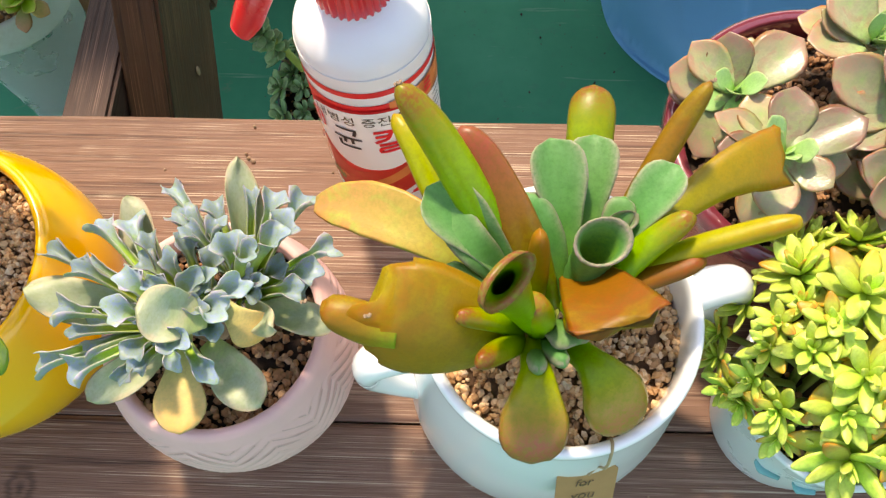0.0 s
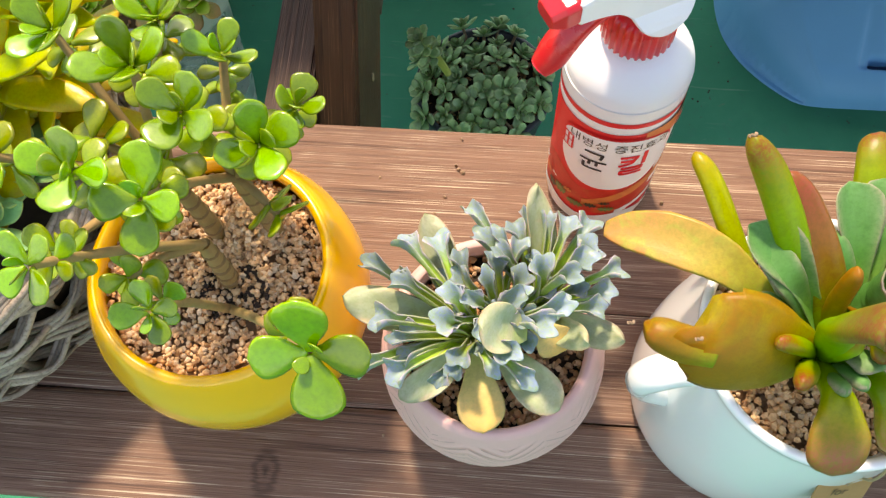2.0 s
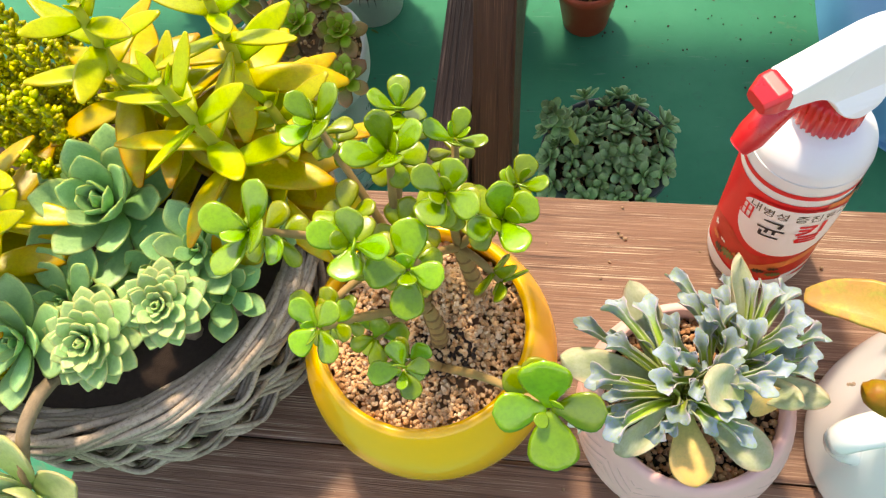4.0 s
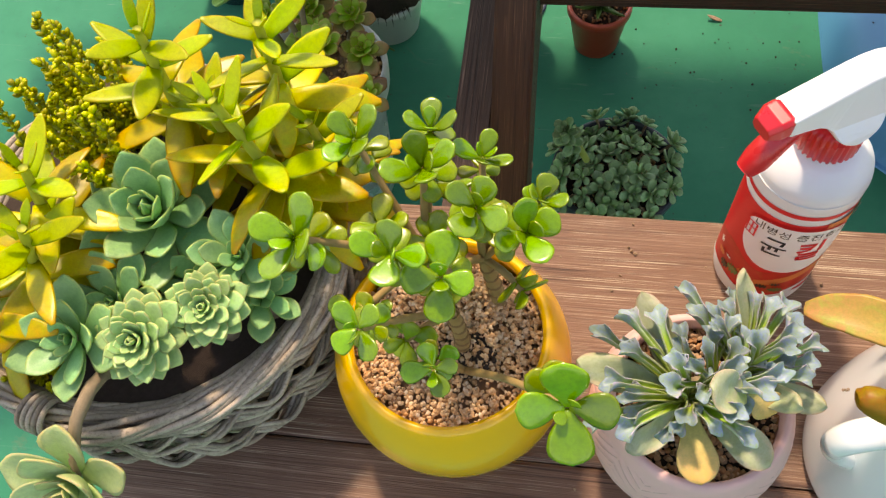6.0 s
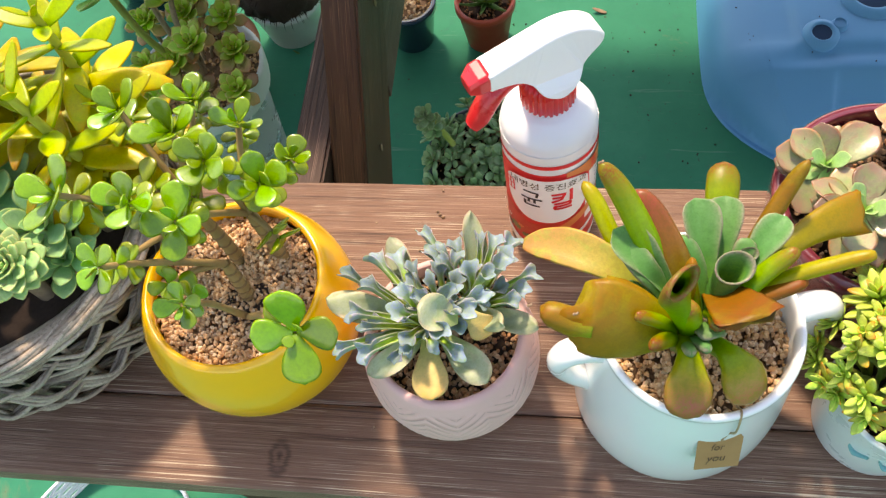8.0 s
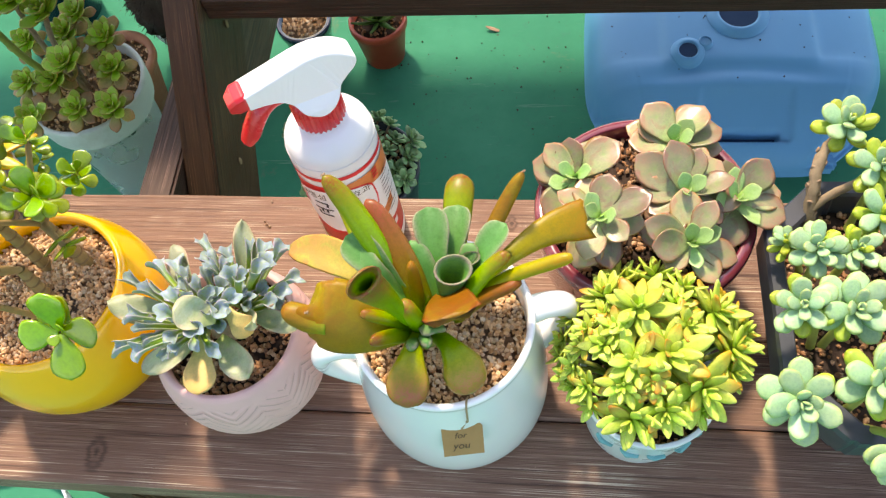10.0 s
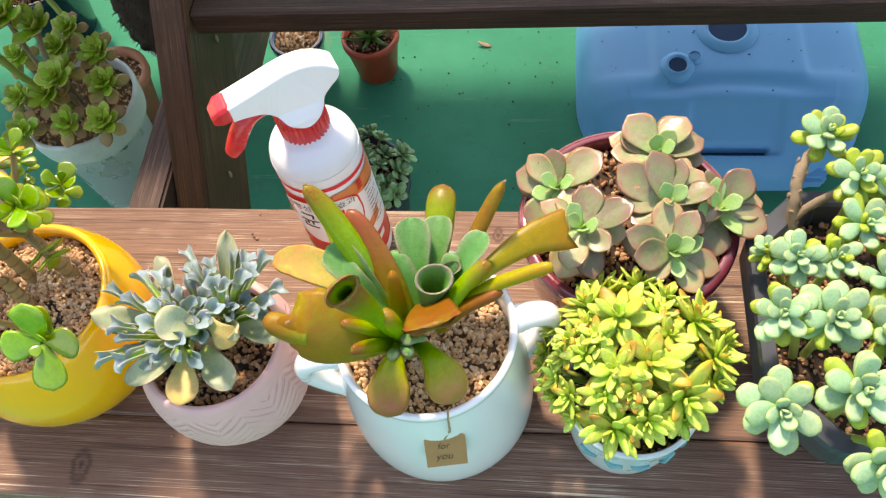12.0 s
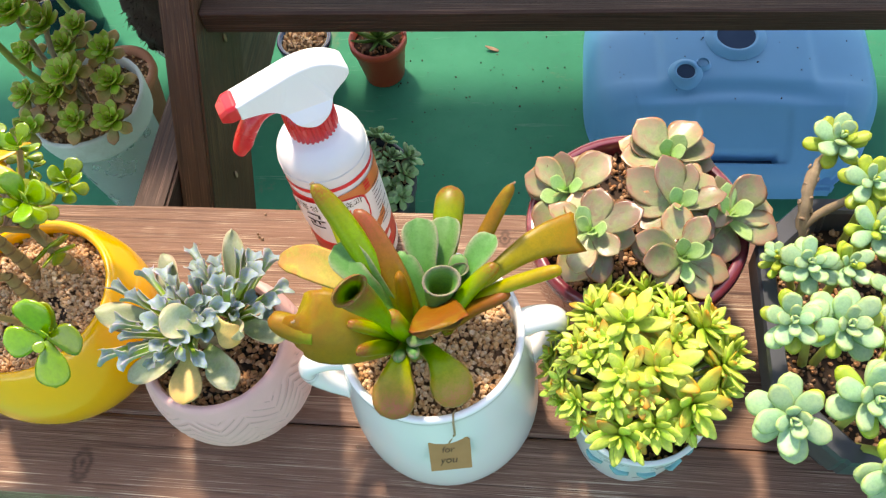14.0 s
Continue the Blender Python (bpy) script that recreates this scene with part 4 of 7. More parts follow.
def curled_leaf(seed):
    """A leaf rolled to a gutter that flares at its tip into a small frilled cup."""
    rng = random.Random(seed)
    L, n, seg = 0.04, 18, 15
    flare = rng.uniform(0.85, 1.25)
    verts, faces, uvs = [], [], []
    for side in (0, 1):
        for i in range(n + 1):
            s = i / n
            r = float(np.interp(s, [0, 0.15, 0.55, 0.78, 0.90, 1], [0.0030, 0.0022, 0.0019, 0.0021, 0.0034 * flare, 0.0062 * flare]))
            roll = float(np.interp(s, [0, 0.2, 0.55, 0.8, 0.92, 1], [0.9, 1.4, 2.0, 2.3, 2.2, 1.75]))
            lip = max(s - 0.80, 0) / 0.20
            z0 = 0.09 * L * math.sin(math.pi * s) - 0.0022 * lip ** 3
            for k in range(seg):
                u = k / (seg - 1) * 2 - 1
                a = u * roll
                rr = (r + 0.0009 * side * (1 - 0.6 * lip)) * (1 + lip * lip * (0.22 * math.sin(4.2 * u + seed * 1.7) + 0.10 * math.sin(9 * u + seed)))
                y = L * s - 0.0010 * lip * u * u + 0.0011 * lip * math.sin(6 * u + seed)
                verts.append(Vector((rr * math.sin(a), y, z0 + r - rr * math.cos(a))))
                uvs.append((s, abs(u)))
    m = (n + 1) * seg
    for i in range(n):
        for k in range(seg - 1):
            a, b, c, d = i * seg + k, i * seg + k + 1, (i + 1) * seg + k + 1, (i + 1) * seg + k
            faces.append((a, b, c, d))
            faces.append((m + d, m + c, m + b, m + a))
        for k in (0, seg - 1):
            a, d = i * seg + k, (i + 1) * seg + k
            faces.append((a, d, m + d, m + a) if k == 0 else (d, a, m + a, m + d))
    for k in range(seg - 1):
        a, b = n * seg + k, n * seg + k + 1
        faces.append((a, b, m + b, m + a))
        faces.append((k + 1, k, m + k, m + k + 1))
    me = mesh_of("leaf", verts, faces, uvs)
    me.materials.append(M["ech"])
    return me


def leaf_between(parent, me, base, tip, length, wide=1.0, roll=0.0, name="leaf"):
    """Lays a leaf mesh of the given length from one place to another, its upper side up."""
    base, tip = Vector(base), Vector(tip)
    y = (tip - base).normalized()
    x = y.cross(Vector((0, 0, 1)))
    x = x.normalized() if x.length > 0.05 else Vector((1, 0, 0))
    z = x.cross(y)
    f = Matrix(((x.x, y.x, z.x, base.x), (x.y, y.y, z.y, base.y), (x.z, y.z, z.z, base.z), (0, 0, 0, 1)))
    k = (tip - base).length / length
    return part_of(name, me, None, parent, f @ pose(0, 0, 0, 0, roll, 0) @ Matrix.Diagonal((wide, k, (wide + k) / 2, 1)))


CURL = [curled_leaf(k) for k in range(9)]
ECH_FLAT = leaf_meshes("leaf", 3, 0.040, 0.0185, 0.0018, "strap", 0.10, 0.20, M["ech_pale"], 6, frill=0.15, n=20, seg=18)
ECH_OR = leaf_meshes("leaf", 2, 0.040, 0.0205, 0.0024, "spoon", -0.25, 0.06, M["ech_orange"], 7, frill=0.07, n=14, seg=14)
rng = random.Random(5)
HEAD_A, HEAD_B = Vector((-0.0389, 0.1438, 0.5425)), Vector((-0.0663, 0.13, 0.5429))
TIPS_A = [(-0.0725, 0.1863, 0.5656), (-0.0584, 0.1718, 0.5743), (-0.0516, 0.1766, 0.5702), (-0.0359, 0.1844, 0.57), (-0.0251, 0.1832, 0.5663), (-0.0134, 0.1849, 0.5605), (-0.0159, 0.1669, 0.579), (-0.0166, 0.1564, 0.5853), (-0.0241, 0.145, 0.5956), (-0.0004, 0.1603, 0.5618), (-0.0061, 0.1477, 0.5663), (-0.0108, 0.1391, 0.5725), (-0.0582, 0.1621, 0.5767), (-0.0392, 0.1555, 0.5851), (-0.044, 0.189, 0.5609)]
TIPS_B = [(-0.1188, 0.1559, 0.5664), (-0.1037, 0.1461, 0.571), (-0.0797, 0.1414, 0.5774), (-0.1042, 0.1694, 0.5601), (-0.0863, 0.1715, 0.5641), (-0.0761, 0.16, 0.5726), (-0.1116, 0.1289, 0.562), (-0.1025, 0.1211, 0.5644), (-0.0825, 0.1266, 0.5781), (-0.1184, 0.1087, 0.5531), (-0.1024, 0.1059, 0.5574), (-0.0735, 0.1106, 0.5732), (-0.0815, 0.1041, 0.5597), (-0.0495, 0.1112, 0.5872), (-0.0418, 0.1037, 0.574), (-0.0348, 0.1232, 0.5907), (-0.028, 0.1341, 0.5922), (-0.0567, 0.1085, 0.5696), (-0.0479, 0.1378, 0.5858)]
for head, tips in ((HEAD_A, TIPS_A), (HEAD_B, TIPS_B)):
    for tip in tips:
        tip = Vector(tip)
        away = (tip - head).normalized()
        leaf_between(frill, rng.choice(CURL), head + away * 0.004, tip + away * 0.003, 0.04, rng.uniform(0.66, 0.9), rng.uniform(-32, 32))
    for tip in tips[::3]:
        low = head.lerp(Vector(tip), rng.uniform(0.62, 0.8)) + Vector((rng.uniform(-0.008, 0.008), rng.uniform(-0.008, 0.008), rng.uniform(-0.002, 0.010)))
        leaf_between(frill, rng.choice(CURL), head, low, 0.04, rng.uniform(0.6, 0.85), rng.uniform(-30, 30))
    for k in range(6):
        a = 2.4 * k
        tip = head + Vector((0.013 * math.cos(a), 0.013 * math.sin(a), rng.uniform(0.018, 0.032)))
        leaf_between(frill, rng.choice(CURL), head + Vector((0, 0, 0.002)), tip, 0.04, rng.uniform(0.5, 0.75), rng.uniform(-20, 20))
MIDDLE = Vector((-0.0545, 0.1385, 0.5440))
for k in range(13):
    a = 2.4 * k
    q = 0.010 + 0.0017 * k
    tip = MIDDLE + Vector((q * math.cos(a), 0.004 + q * math.sin(a), 0.036 - 0.0008 * k + rng.uniform(-0.003, 0.003)))
    leaf_between(frill, rng.choice(CURL), MIDDLE, tip, 0.04, rng.uniform(0.6, 0.8), rng.uniform(-25, 25))
for me, base, tip, wide, turn in ((ECH_FLAT[0], HEAD_B, (-0.1267, 0.1398, 0.5612), 1.0, -10), (ECH_FLAT[1], HEAD_B, (-0.0955, 0.1891, 0.5593), 0.95, -15), (ECH_FLAT[2], HEAD_A, (-0.0418, 0.1975, 0.5772), 0.8, 34),
                                  (ECH_FLAT[1], (-0.0437, 0.1251, 0.5797), (-0.0663, 0.1204, 0.598), 1.15, -20), (ECH_OR[1], (-0.0431, 0.1342, 0.5724), (-0.0253, 0.1182, 0.5675), 1.0, 25), (ECH_FLAT[0], HEAD_A, (0.0018, 0.1295, 0.5555), 0.75, 20),
                                  (ECH_FLAT[2], HEAD_B + Vector((0.012, -0.006, 0)), (-0.0254, 0.0959, 0.5501), 1.05, 12), (ECH_OR[0], HEAD_B, (-0.0597, 0.084, 0.5503), 1.25, 0), (ECH_FLAT[1], HEAD_B, (-0.1014, 0.0947, 0.5492), 0.9, -38), (ECH_FLAT[0], HEAD_A, (-0.0163, 0.1217, 0.5782), 0.7, 40)):
    leaf_between(frill, me, base, tip, 0.040, wide, turn)
part_of("stem", tube("stem", [(-0.0558, 0.1363, 0.527), (-0.0576, 0.1367, 0.5367), (-0.0535, 0.1371, 0.5466)], [0.009, 0.010, 0.006], 8, 9), M["stem"], frill)

# ---- white two-handled cup pot and its paddle plant ----
MC = (0.098, 0.137)
cup = round_pot("flower_pot", "white glazed two-handled cup pot with a brown gift tag", MC,
                [(0.058, 0.0), (0.0655, 0.002), (0.0690, 0.010), (0.0700, 0.030), (0.0686, 0.060), (0.0643, 0.098), (0.0606, 0.124), (0.0598, 0.131), (0.0602, 0.1355), (0.0584, 0.1378), (0.0557, 0.1365), (0.0544, 0.129), (0.054, 0.10)], M["white_glaze"])
gravel(cup, MC, 0.0540, TOP + 0.117, 2300, 0.0020, M["grit"], 13, 0.004)
for s, turn in ((1, 14), (-1, 14)):
    f = Matrix.Translation((MC[0], MC[1], TOP)) @ pose(0, 0, 0, 0, 0, turn + (0 if s > 0 else 180))
    pts = [f @ Vector(q) for q in ((0.0590, 0, 0.124), (0.070, 0, 0.127), (0.081, 0, 0.123), (0.0858, 0, 0.110), (0.079, 0, 0.090), (0.0650, 0, 0.072))]
    part_of("handle", tube("handle", pts, [0.0100, 0.0092, 0.0088, 0.008, 0.008, 0.0100], 26, 14, 0.8), M["white_glaze"], cup)

tag = thing("gift_tag", "brown card gift tag on a hemp string, hanging from the cup", "gift tag", (0.112, 0.065, 0.472))
bm = bmesh.new()
outline = [(-0.0135, -0.0118), (0.0135, -0.0118), (0.0135, 0.0150), (0.0112, 0.0180), (-0.0112, 0.0180), (-0.0135, 0.0150)]
face_v = [bm.verts.new((x, 0, y)) for x, y in outline]
fc = bm.faces.new(face_v)
ext = bmesh.ops.extrude_face_region(bm, geom=[fc])
for e in ext["geom"]:
    if isinstance(e, bmesh.types.BMVert):
        e.co.y += 0.0007
bmesh.ops.recalc_face_normals(bm, faces=bm.faces)
TAGF = Matrix.Translation((0.1125, 0.0690, 0.5105)) @ pose(0, 0, 0, -26, 3, 10)
bm.transform(TAGF)
card = part("card", bm, M["card"], tag)
part_of("string", tube("string", [TAGF @ Vector((0, -0.0008, 0.0150)), TAGF @ Vector((0.003, -0.002, 0.022)), (0.117, 0.0760, 0.540), (0.117, 0.0790, 0.5535), (0.117, 0.0835, 0.5585), (0.117, 0.0890, 0.548)], 0.0007, 24, 6), M["string"], tag)


def lettering(name, text, size, material, parent, place, label=""):
    """Words as a thin mesh; place maps (x, y) of the text to the world."""
    cu = bpy.data.curves.new(name, "FONT")
    cu.body, cu.size, cu.align_x, cu.align_y = text, size, "CENTER", "CENTER"
    tmp = new(name, cu)
    dg = bpy.context.evaluated_depsgraph_get()
    src = tmp.evaluated_get(dg).to_mesh()
    bm = bmesh.new()
    bm.from_mesh(src)
    tmp.evaluated_get(dg).to_mesh_clear()
    bpy.data.objects.remove(tmp)
    bmesh.ops.triangulate(bm, faces=bm.faces[:])
    for v in bm.verts:
        v.co = place(v.co.x, v.co.y)
    return part(name, bm, material, parent, label)


lettering("handwriting", "for", 0.0068, M["pencil"], card, lambda x, y: TAGF @ Vector((x - 0.001 + 0.2 * y, -0.0004, y * 1.2 + 0.008)))
lettering("handwriting", "you", 0.0076, M["pencil"], card, lambda x, y: TAGF @ Vector((x - 0.001 + 0.2 * y, -0.0004, y * 1.2 - 0.002)))

paddle = thing("paddle_plant", "paddle plant with green, rust and ochre curled leaves", "succulent", (0.085, 0.125, TOP + 0.118))


def pl(points, w, t, prof, side, mat, **more):
    return blade("leaf", points, w, t, prof, side, M[mat], paddle, **more)


pl([(0.0817, 0.137, 0.5677), (0.0647, 0.158, 0.6056), (0.0476, 0.1758, 0.6339), (0.0341, 0.1863, 0.6509)], 0.0152, 0.011, "finger", (1, 0.6, 0), "olive")
pl([(0.0895, 0.134, 0.5683), (0.0801, 0.1526, 0.5945), (0.0657, 0.173, 0.6147), (0.0551, 0.1852, 0.6257)], 0.0175, 0.011, "finger", (0.9, 0.5, 0.3), "rust", cup=0.15)
pl([(0.0933, 0.1389, 0.5681), (0.0877, 0.1563, 0.5885), (0.0801, 0.1705, 0.6014)], 0.019, 0.010, "finger", (0.9, 0.4, 0.2), "paddle")
pl([(0.064, 0.1483, 0.5602), (0.0476, 0.1736, 0.5804), (0.035, 0.1958, 0.5939), (0.0271, 0.2068, 0.5972)], 0.0110, 0.009, "finger", (1, 0.3, 0), "yellow_finger")
pl([(0.0681, 0.1458, 0.5691), (0.0429, 0.1619, 0.5799), (0.0173, 0.1736, 0.5771), (-0.0074, 0.1802, 0.5667)], 0.0235, 0.0042, "broad", (0.45, 0.9, 0.4), "orange", cup=0.16)
pl([(0.0838, 0.1352, 0.574), (0.0637, 0.1507, 0.6023), (0.0433, 0.1653, 0.6156)], 0.0225, 0.0036, "spoon", (0.65, 0.7, 0.25), "paddle", cup=0.45)
pl([(0.0818, 0.1321, 0.5679), (0.0685, 0.1429, 0.5927), (0.059, 0.1483, 0.606), (0.0473, 0.1652, 0.611)], 0.015, 0.006, "strap", (0.5, 0.8, 0.3), "paddle", cup=0.22)
pl([(0.0798, 0.1341, 0.5678), (0.0664, 0.1504, 0.5864), (0.0586, 0.1625, 0.5936)], 0.015, 0.006, "strap", (0.6, 1, 0), "paddle", cup=0.1)
pl([(0.079, 0.1226, 0.5743), (0.0609, 0.1173, 0.5881), (0.0417, 0.1175, 0.5968), (0.0213, 0.1216, 0.6012)], 0.052, 0.007, "strap", (0.10, 0.62, 0.78), "brown", cup=-0.10, rough=0.012)
pl([(0.0338, 0.1173, 0.5918), (0.0202, 0.1202, 0.5925), (0.0047, 0.1249, 0.5965)], 0.0175, 0.014, "finger", (0, 0.6, 0.8), "brown", rough=0.003)
trumpet("leaf", (0.0858, 0.1265, 0.5745), (0.0688, 0.1124, 0.6667), (0.62, -0.48, 0.42), 0.0058, 0.0096, M["curl"], paddle, oval=0.72, wall=0.0046)
pl([(0.0857, 0.1362, 0.574), (0.0851, 0.143, 0.597), (0.0844, 0.1478, 0.6171)], 0.0090, 0.0085, "finger", (1, 0, 0), "brown")
pl([(0.1001, 0.1432, 0.5736), (0.0949, 0.1677, 0.5937), (0.0896, 0.1916, 0.6063)], 0.0235, 0.0036, "spoon", (1, 0.35, 0), "paddle", cup=0.30)
pl([(0.1049, 0.1501, 0.5752), (0.1065, 0.1739, 0.5912), (0.108, 0.1974, 0.5995)], 0.0215, 0.0036, "spoon", (1, -0.1, 0.1), "paddle", cup=0.26)
pl([(0.1009, 0.1535, 0.5673), (0.1057, 0.1836, 0.5851), (0.1076, 0.2065, 0.5967), (0.1085, 0.2202, 0.599)], 0.0195, 0.012, "plump", (1, 0, 0), "olive")
pl([(0.1125, 0.1537, 0.5672), (0.1262, 0.176, 0.5909), (0.1397, 0.1971, 0.6102), (0.1485, 0.2081, 0.6223)], 0.0105, 0.009, "finger", (1, -0.5, 0), "brown")
trumpet("leaf", (0.1021, 0.1343, 0.5701), (0.1083, 0.1498, 0.6049), (0.22, -0.45, 0.85), 0.0050, 0.0102, M["paddle"], paddle, oval=0.95)
pl([(0.1088, 0.1462, 0.5754), (0.1239, 0.1641, 0.5941), (0.1387, 0.1817, 0.6046)], 0.0200, 0.0036, "spoon", (0.8, -0.6, 0.2), "paddle", cup=0.24)
trumpet("leaf", (0.103, 0.1401, 0.5698), (0.1168, 0.1608, 0.5983), (0.2, -0.4, 0.9), 0.004, 0.0062, M["paddle"], paddle, oval=0.7)
pl([(0.1049, 0.1421, 0.5697), (0.1138, 0.1585, 0.5906), (0.1187, 0.1706, 0.5997)], 0.013, 0.006, "spoon", (1, -0.4, 0), "paddle", cup=0.1)
pl([(0.1088, 0.1382, 0.57), (0.1255, 0.1508, 0.5952), (0.1411, 0.1591, 0.6103)], 0.0125, 0.010, "finger", (0.4, -0.6, 0.6), "olive")
pl([(0.1126, 0.1459, 0.5677), (0.1376, 0.1697, 0.5796), (0.1634, 0.1902, 0.5813), (0.1874, 0.2014, 0.5776)], 0.0275, 0.011, "wedge", (-0.35, 0.75, 0.5), "olive_gold", cut=True, rough=0.007, cup=-0.10)
pl([(0.1126, 0.142, 0.5679), (0.1399, 0.1507, 0.5922), (0.1641, 0.1546, 0.6057), (0.1786, 0.1558, 0.6135)], 0.0110, 0.009, "finger", (0, -0.6, 0.8), "olive_gold")
pl([(0.1088, 0.1361, 0.5662), (0.1264, 0.1426, 0.583), (0.1486, 0.1479, 0.5954)], 0.0145, 0.009, "plump", (0.2, -0.6, 0.7), "brown")
pl([(0.1092, 0.1383, 0.5514), (0.1034, 0.149, 0.5718), (0.1064, 0.1345, 0.595), (0.1116, 0.1144, 0.6151)], 0.0363, 0.0032, "wedge", (0.9033, 0.4287, -0.0152), "brown", cup=-0.10, cut=True, rough=0.010)
pl([(0.0994, 0.1327, 0.58), (0.0998, 0.1237, 0.598), (0.0979, 0.1158, 0.5965)], 0.012, 0.007, "finger", (1, 0.1, 0), "olive")
pl([(0.0847, 0.1223, 0.5655), (0.0852, 0.1054, 0.5835), (0.0844, 0.0889, 0.5853), (0.0834, 0.0739, 0.5745)], 0.0270, 0.011, "spoon", (1, 0.05, 0), "spoon_leaf", cup=-0.05)
pl([(0.0953, 0.1241, 0.564), (0.1063, 0.1112, 0.5773), (0.1141, 0.1005, 0.5755), (0.1207, 0.0884, 0.5617)], 0.0275, 0.011, "spoon", (0.85, 0.5, 0.1), "spoon_leaf", cup=-0.05)
pl([(0.079, 0.1246, 0.5742), (0.0687, 0.1223, 0.5918), (0.0554, 0.1199, 0.6045)], 0.0095, 0.008, "finger", (0.3, -0.7, 0.6), "olive")
pl([(0.0799, 0.1204, 0.5685), (0.0726, 0.1124, 0.5884), (0.0633, 0.1032, 0.6035)], 0.0100, 0.009, "finger", (0.7, -0.6, 0.3), "olive")
pl([(0.0868, 0.1255, 0.5746), (0.0848, 0.1225, 0.5981), (0.0813, 0.1242, 0.6125)], 0.0135, 0.011, "finger", (1, -0.2, 0), "olive")
pl([(0.0877, 0.1212, 0.5651), (0.0919, 0.1133, 0.5829), (0.095, 0.1068, 0.5911)], 0.0085, 0.007, "finger", (1, 0.3, 0), "paddle")
pl([(0.0858, 0.1184, 0.5671), (0.0852, 0.1093, 0.5852), (0.0854, 0.1038, 0.5933)], 0.0080, 0.007, "finger", (1, 0, 0), "paddle")
pl([(0.0915, 0.1282, 0.5686), (0.0958, 0.1213, 0.5884), (0.0998, 0.1138, 0.5947)], 0.016, 0.005, "plump", (1, 0, 0), "paddle", cup=0.2)
pl([(0.0741, 0.1263, 0.5682), (0.0628, 0.133, 0.5912), (0.0512, 0.1412, 0.6004)], 0.0115, 0.009, "finger", (0.5, 0.8, 0), "paddle")
for tip in ((0.0341, 0.1864, 0.6517), (0.1487, 0.2083, 0.6228), (-0.0018, 0.1259, 0.5986), (0.0234, 0.1184, 0.6073)):
    part_of("scab", stones_mesh("scab", [(tip[0] + dx, tip[1], tip[2] + dx) for dx in (-0.0009, 0, 0.0009)], 0.0011, random.Random(3)), M["scab"], paddle, label="dry pale scab on a leaf tip")
part_of("stem", tube("stem", [(0.0871, 0.1291, 0.5388), (0.0874, 0.1297, 0.5564), (0.0896, 0.1323, 0.5742)], [0.007, 0.009, 0.006], 8, 9), M["stem_green"], paddle)

# ---- spray bottle ----
BC = Vector((0.0085, 0.2765, TOP))
BTILT = Matrix.Translation(BC) @ pose(0, 0, 0, -0.6, -1.4, 0)
BR = 0.0335
bottle = thing("spray_bottle", "white trigger spray bottle with a red and white label", "spray bottle", tuple(BC))
me = lathe("body", smooth_profile([(0.030, 0.0015), (0.0313, 0.0), (0.0331, 0.003), (0.0335, 0.012), (0.0335, 0.06), (0.0335, 0.136), (0.0333, 0.1435), (0.0318, 0.151), (0.0275, 0.1575), (0.0215, 0.1625), (0.0165, 0.165), (0.0155, 0.168), (0.0155, 0.172), (0.012, 0.174)], 4), (0, 0, 0), 64)
part_of("body", me, M["bottle_white"], bottle, BTILT)
collar = lathe("collar", [(0.0172, 0.1675), (0.0176, 0.1685), (0.0176, 0.187), (0.0165, 0.1885), (0.0150, 0.1895), (0.010, 0.190)], (0, 0, 0), 160,
               lambda a, z, r: 0.0007 * max(min(2.5 * math.sin(30 * a), 1), -1) if r > 0.016 else 0)
part_of("collar", collar, M["red"], bottle, BTILT, "ribbed red screw collar")

FACE = math.radians(-92)  # the way the label's middle looks


def wrap(x, z, lift=0.0004):
    """A place on the bottle's side: x metres round from the label's middle, z metres up."""
    a = FACE + x / BR
    r = BR + lift
    return BTILT @ Vector((r * math.cos(a), r * math.sin(a), z))


label_sheet = None


def patch(name, x0, x1, lo, hi, material, lift, nx=60, nz=4, label=""):
    """A piece of the printed label between two lines lo(x) and hi(x)."""
    verts, faces = [], []
    for i in range(nx + 1):
        x = x0 + (x1 - x0) * i / nx
        a, b = lo(x), hi(x)
        b = max(b, a + 1e-5)
        for j in range(nz + 1):
            verts.append(wrap(x, a + (b - a) * j / nz, lift))
    for i in range(nx):
        for j in range(nz):
            faces.append((i * (nz + 1) + j, (i + 1) * (nz + 1) + j, (i + 1) * (nz + 1) + j + 1, i * (nz + 1) + j + 1))
    return part_of(name, mesh_of(name, verts, faces), material, label_sheet or bottle, None, label)


FULL = math.pi * BR * 0.999
label_sheet = patch("label_band", -FULL, FULL, lambda x: 0.014, lambda x: 0.1205 + 0.002 * math.cos(x / BR), M["label_red"], 0.0003, 120, label="red printed label")
patch("label_photo", -FULL, FULL, lambda x: 0.022, lambda x: 0.058 + 0.006 * math.sin(x * 130), M["label_photo"], 0.0005, 120, label="printed picture of vegetables")
patch("label_stripe", 0.0305, FULL, lambda x: 0.045, lambda x: 0.117, M["label_white"], 0.0006, 40)
patch("label_stripe", 0.014, 0.062, lambda x: 0.113 - 0.25 * (x - 0.014), lambda x: 0.1235, M["label_orange"], 0.0008, 30)
patch("label_line", -FULL, FULL, lambda x: 0.1275 + 0.002 * math.cos(x / BR), lambda x: 0.1318 + 0.002 * math.cos(x / BR), M["label_red"], 0.0003, 120)
patch("label_foot", -FULL, FULL, lambda x: 0.012, lambda x: 0.019 + 0.003 * math.sin(x * 120), M["label_white"], 0.0009, 120)
OVAL = 0.0325


def oval(x, grow=0.0):
    return math.sqrt(max(1 - (abs(x) / (OVAL + grow)) ** 2.6, 0))


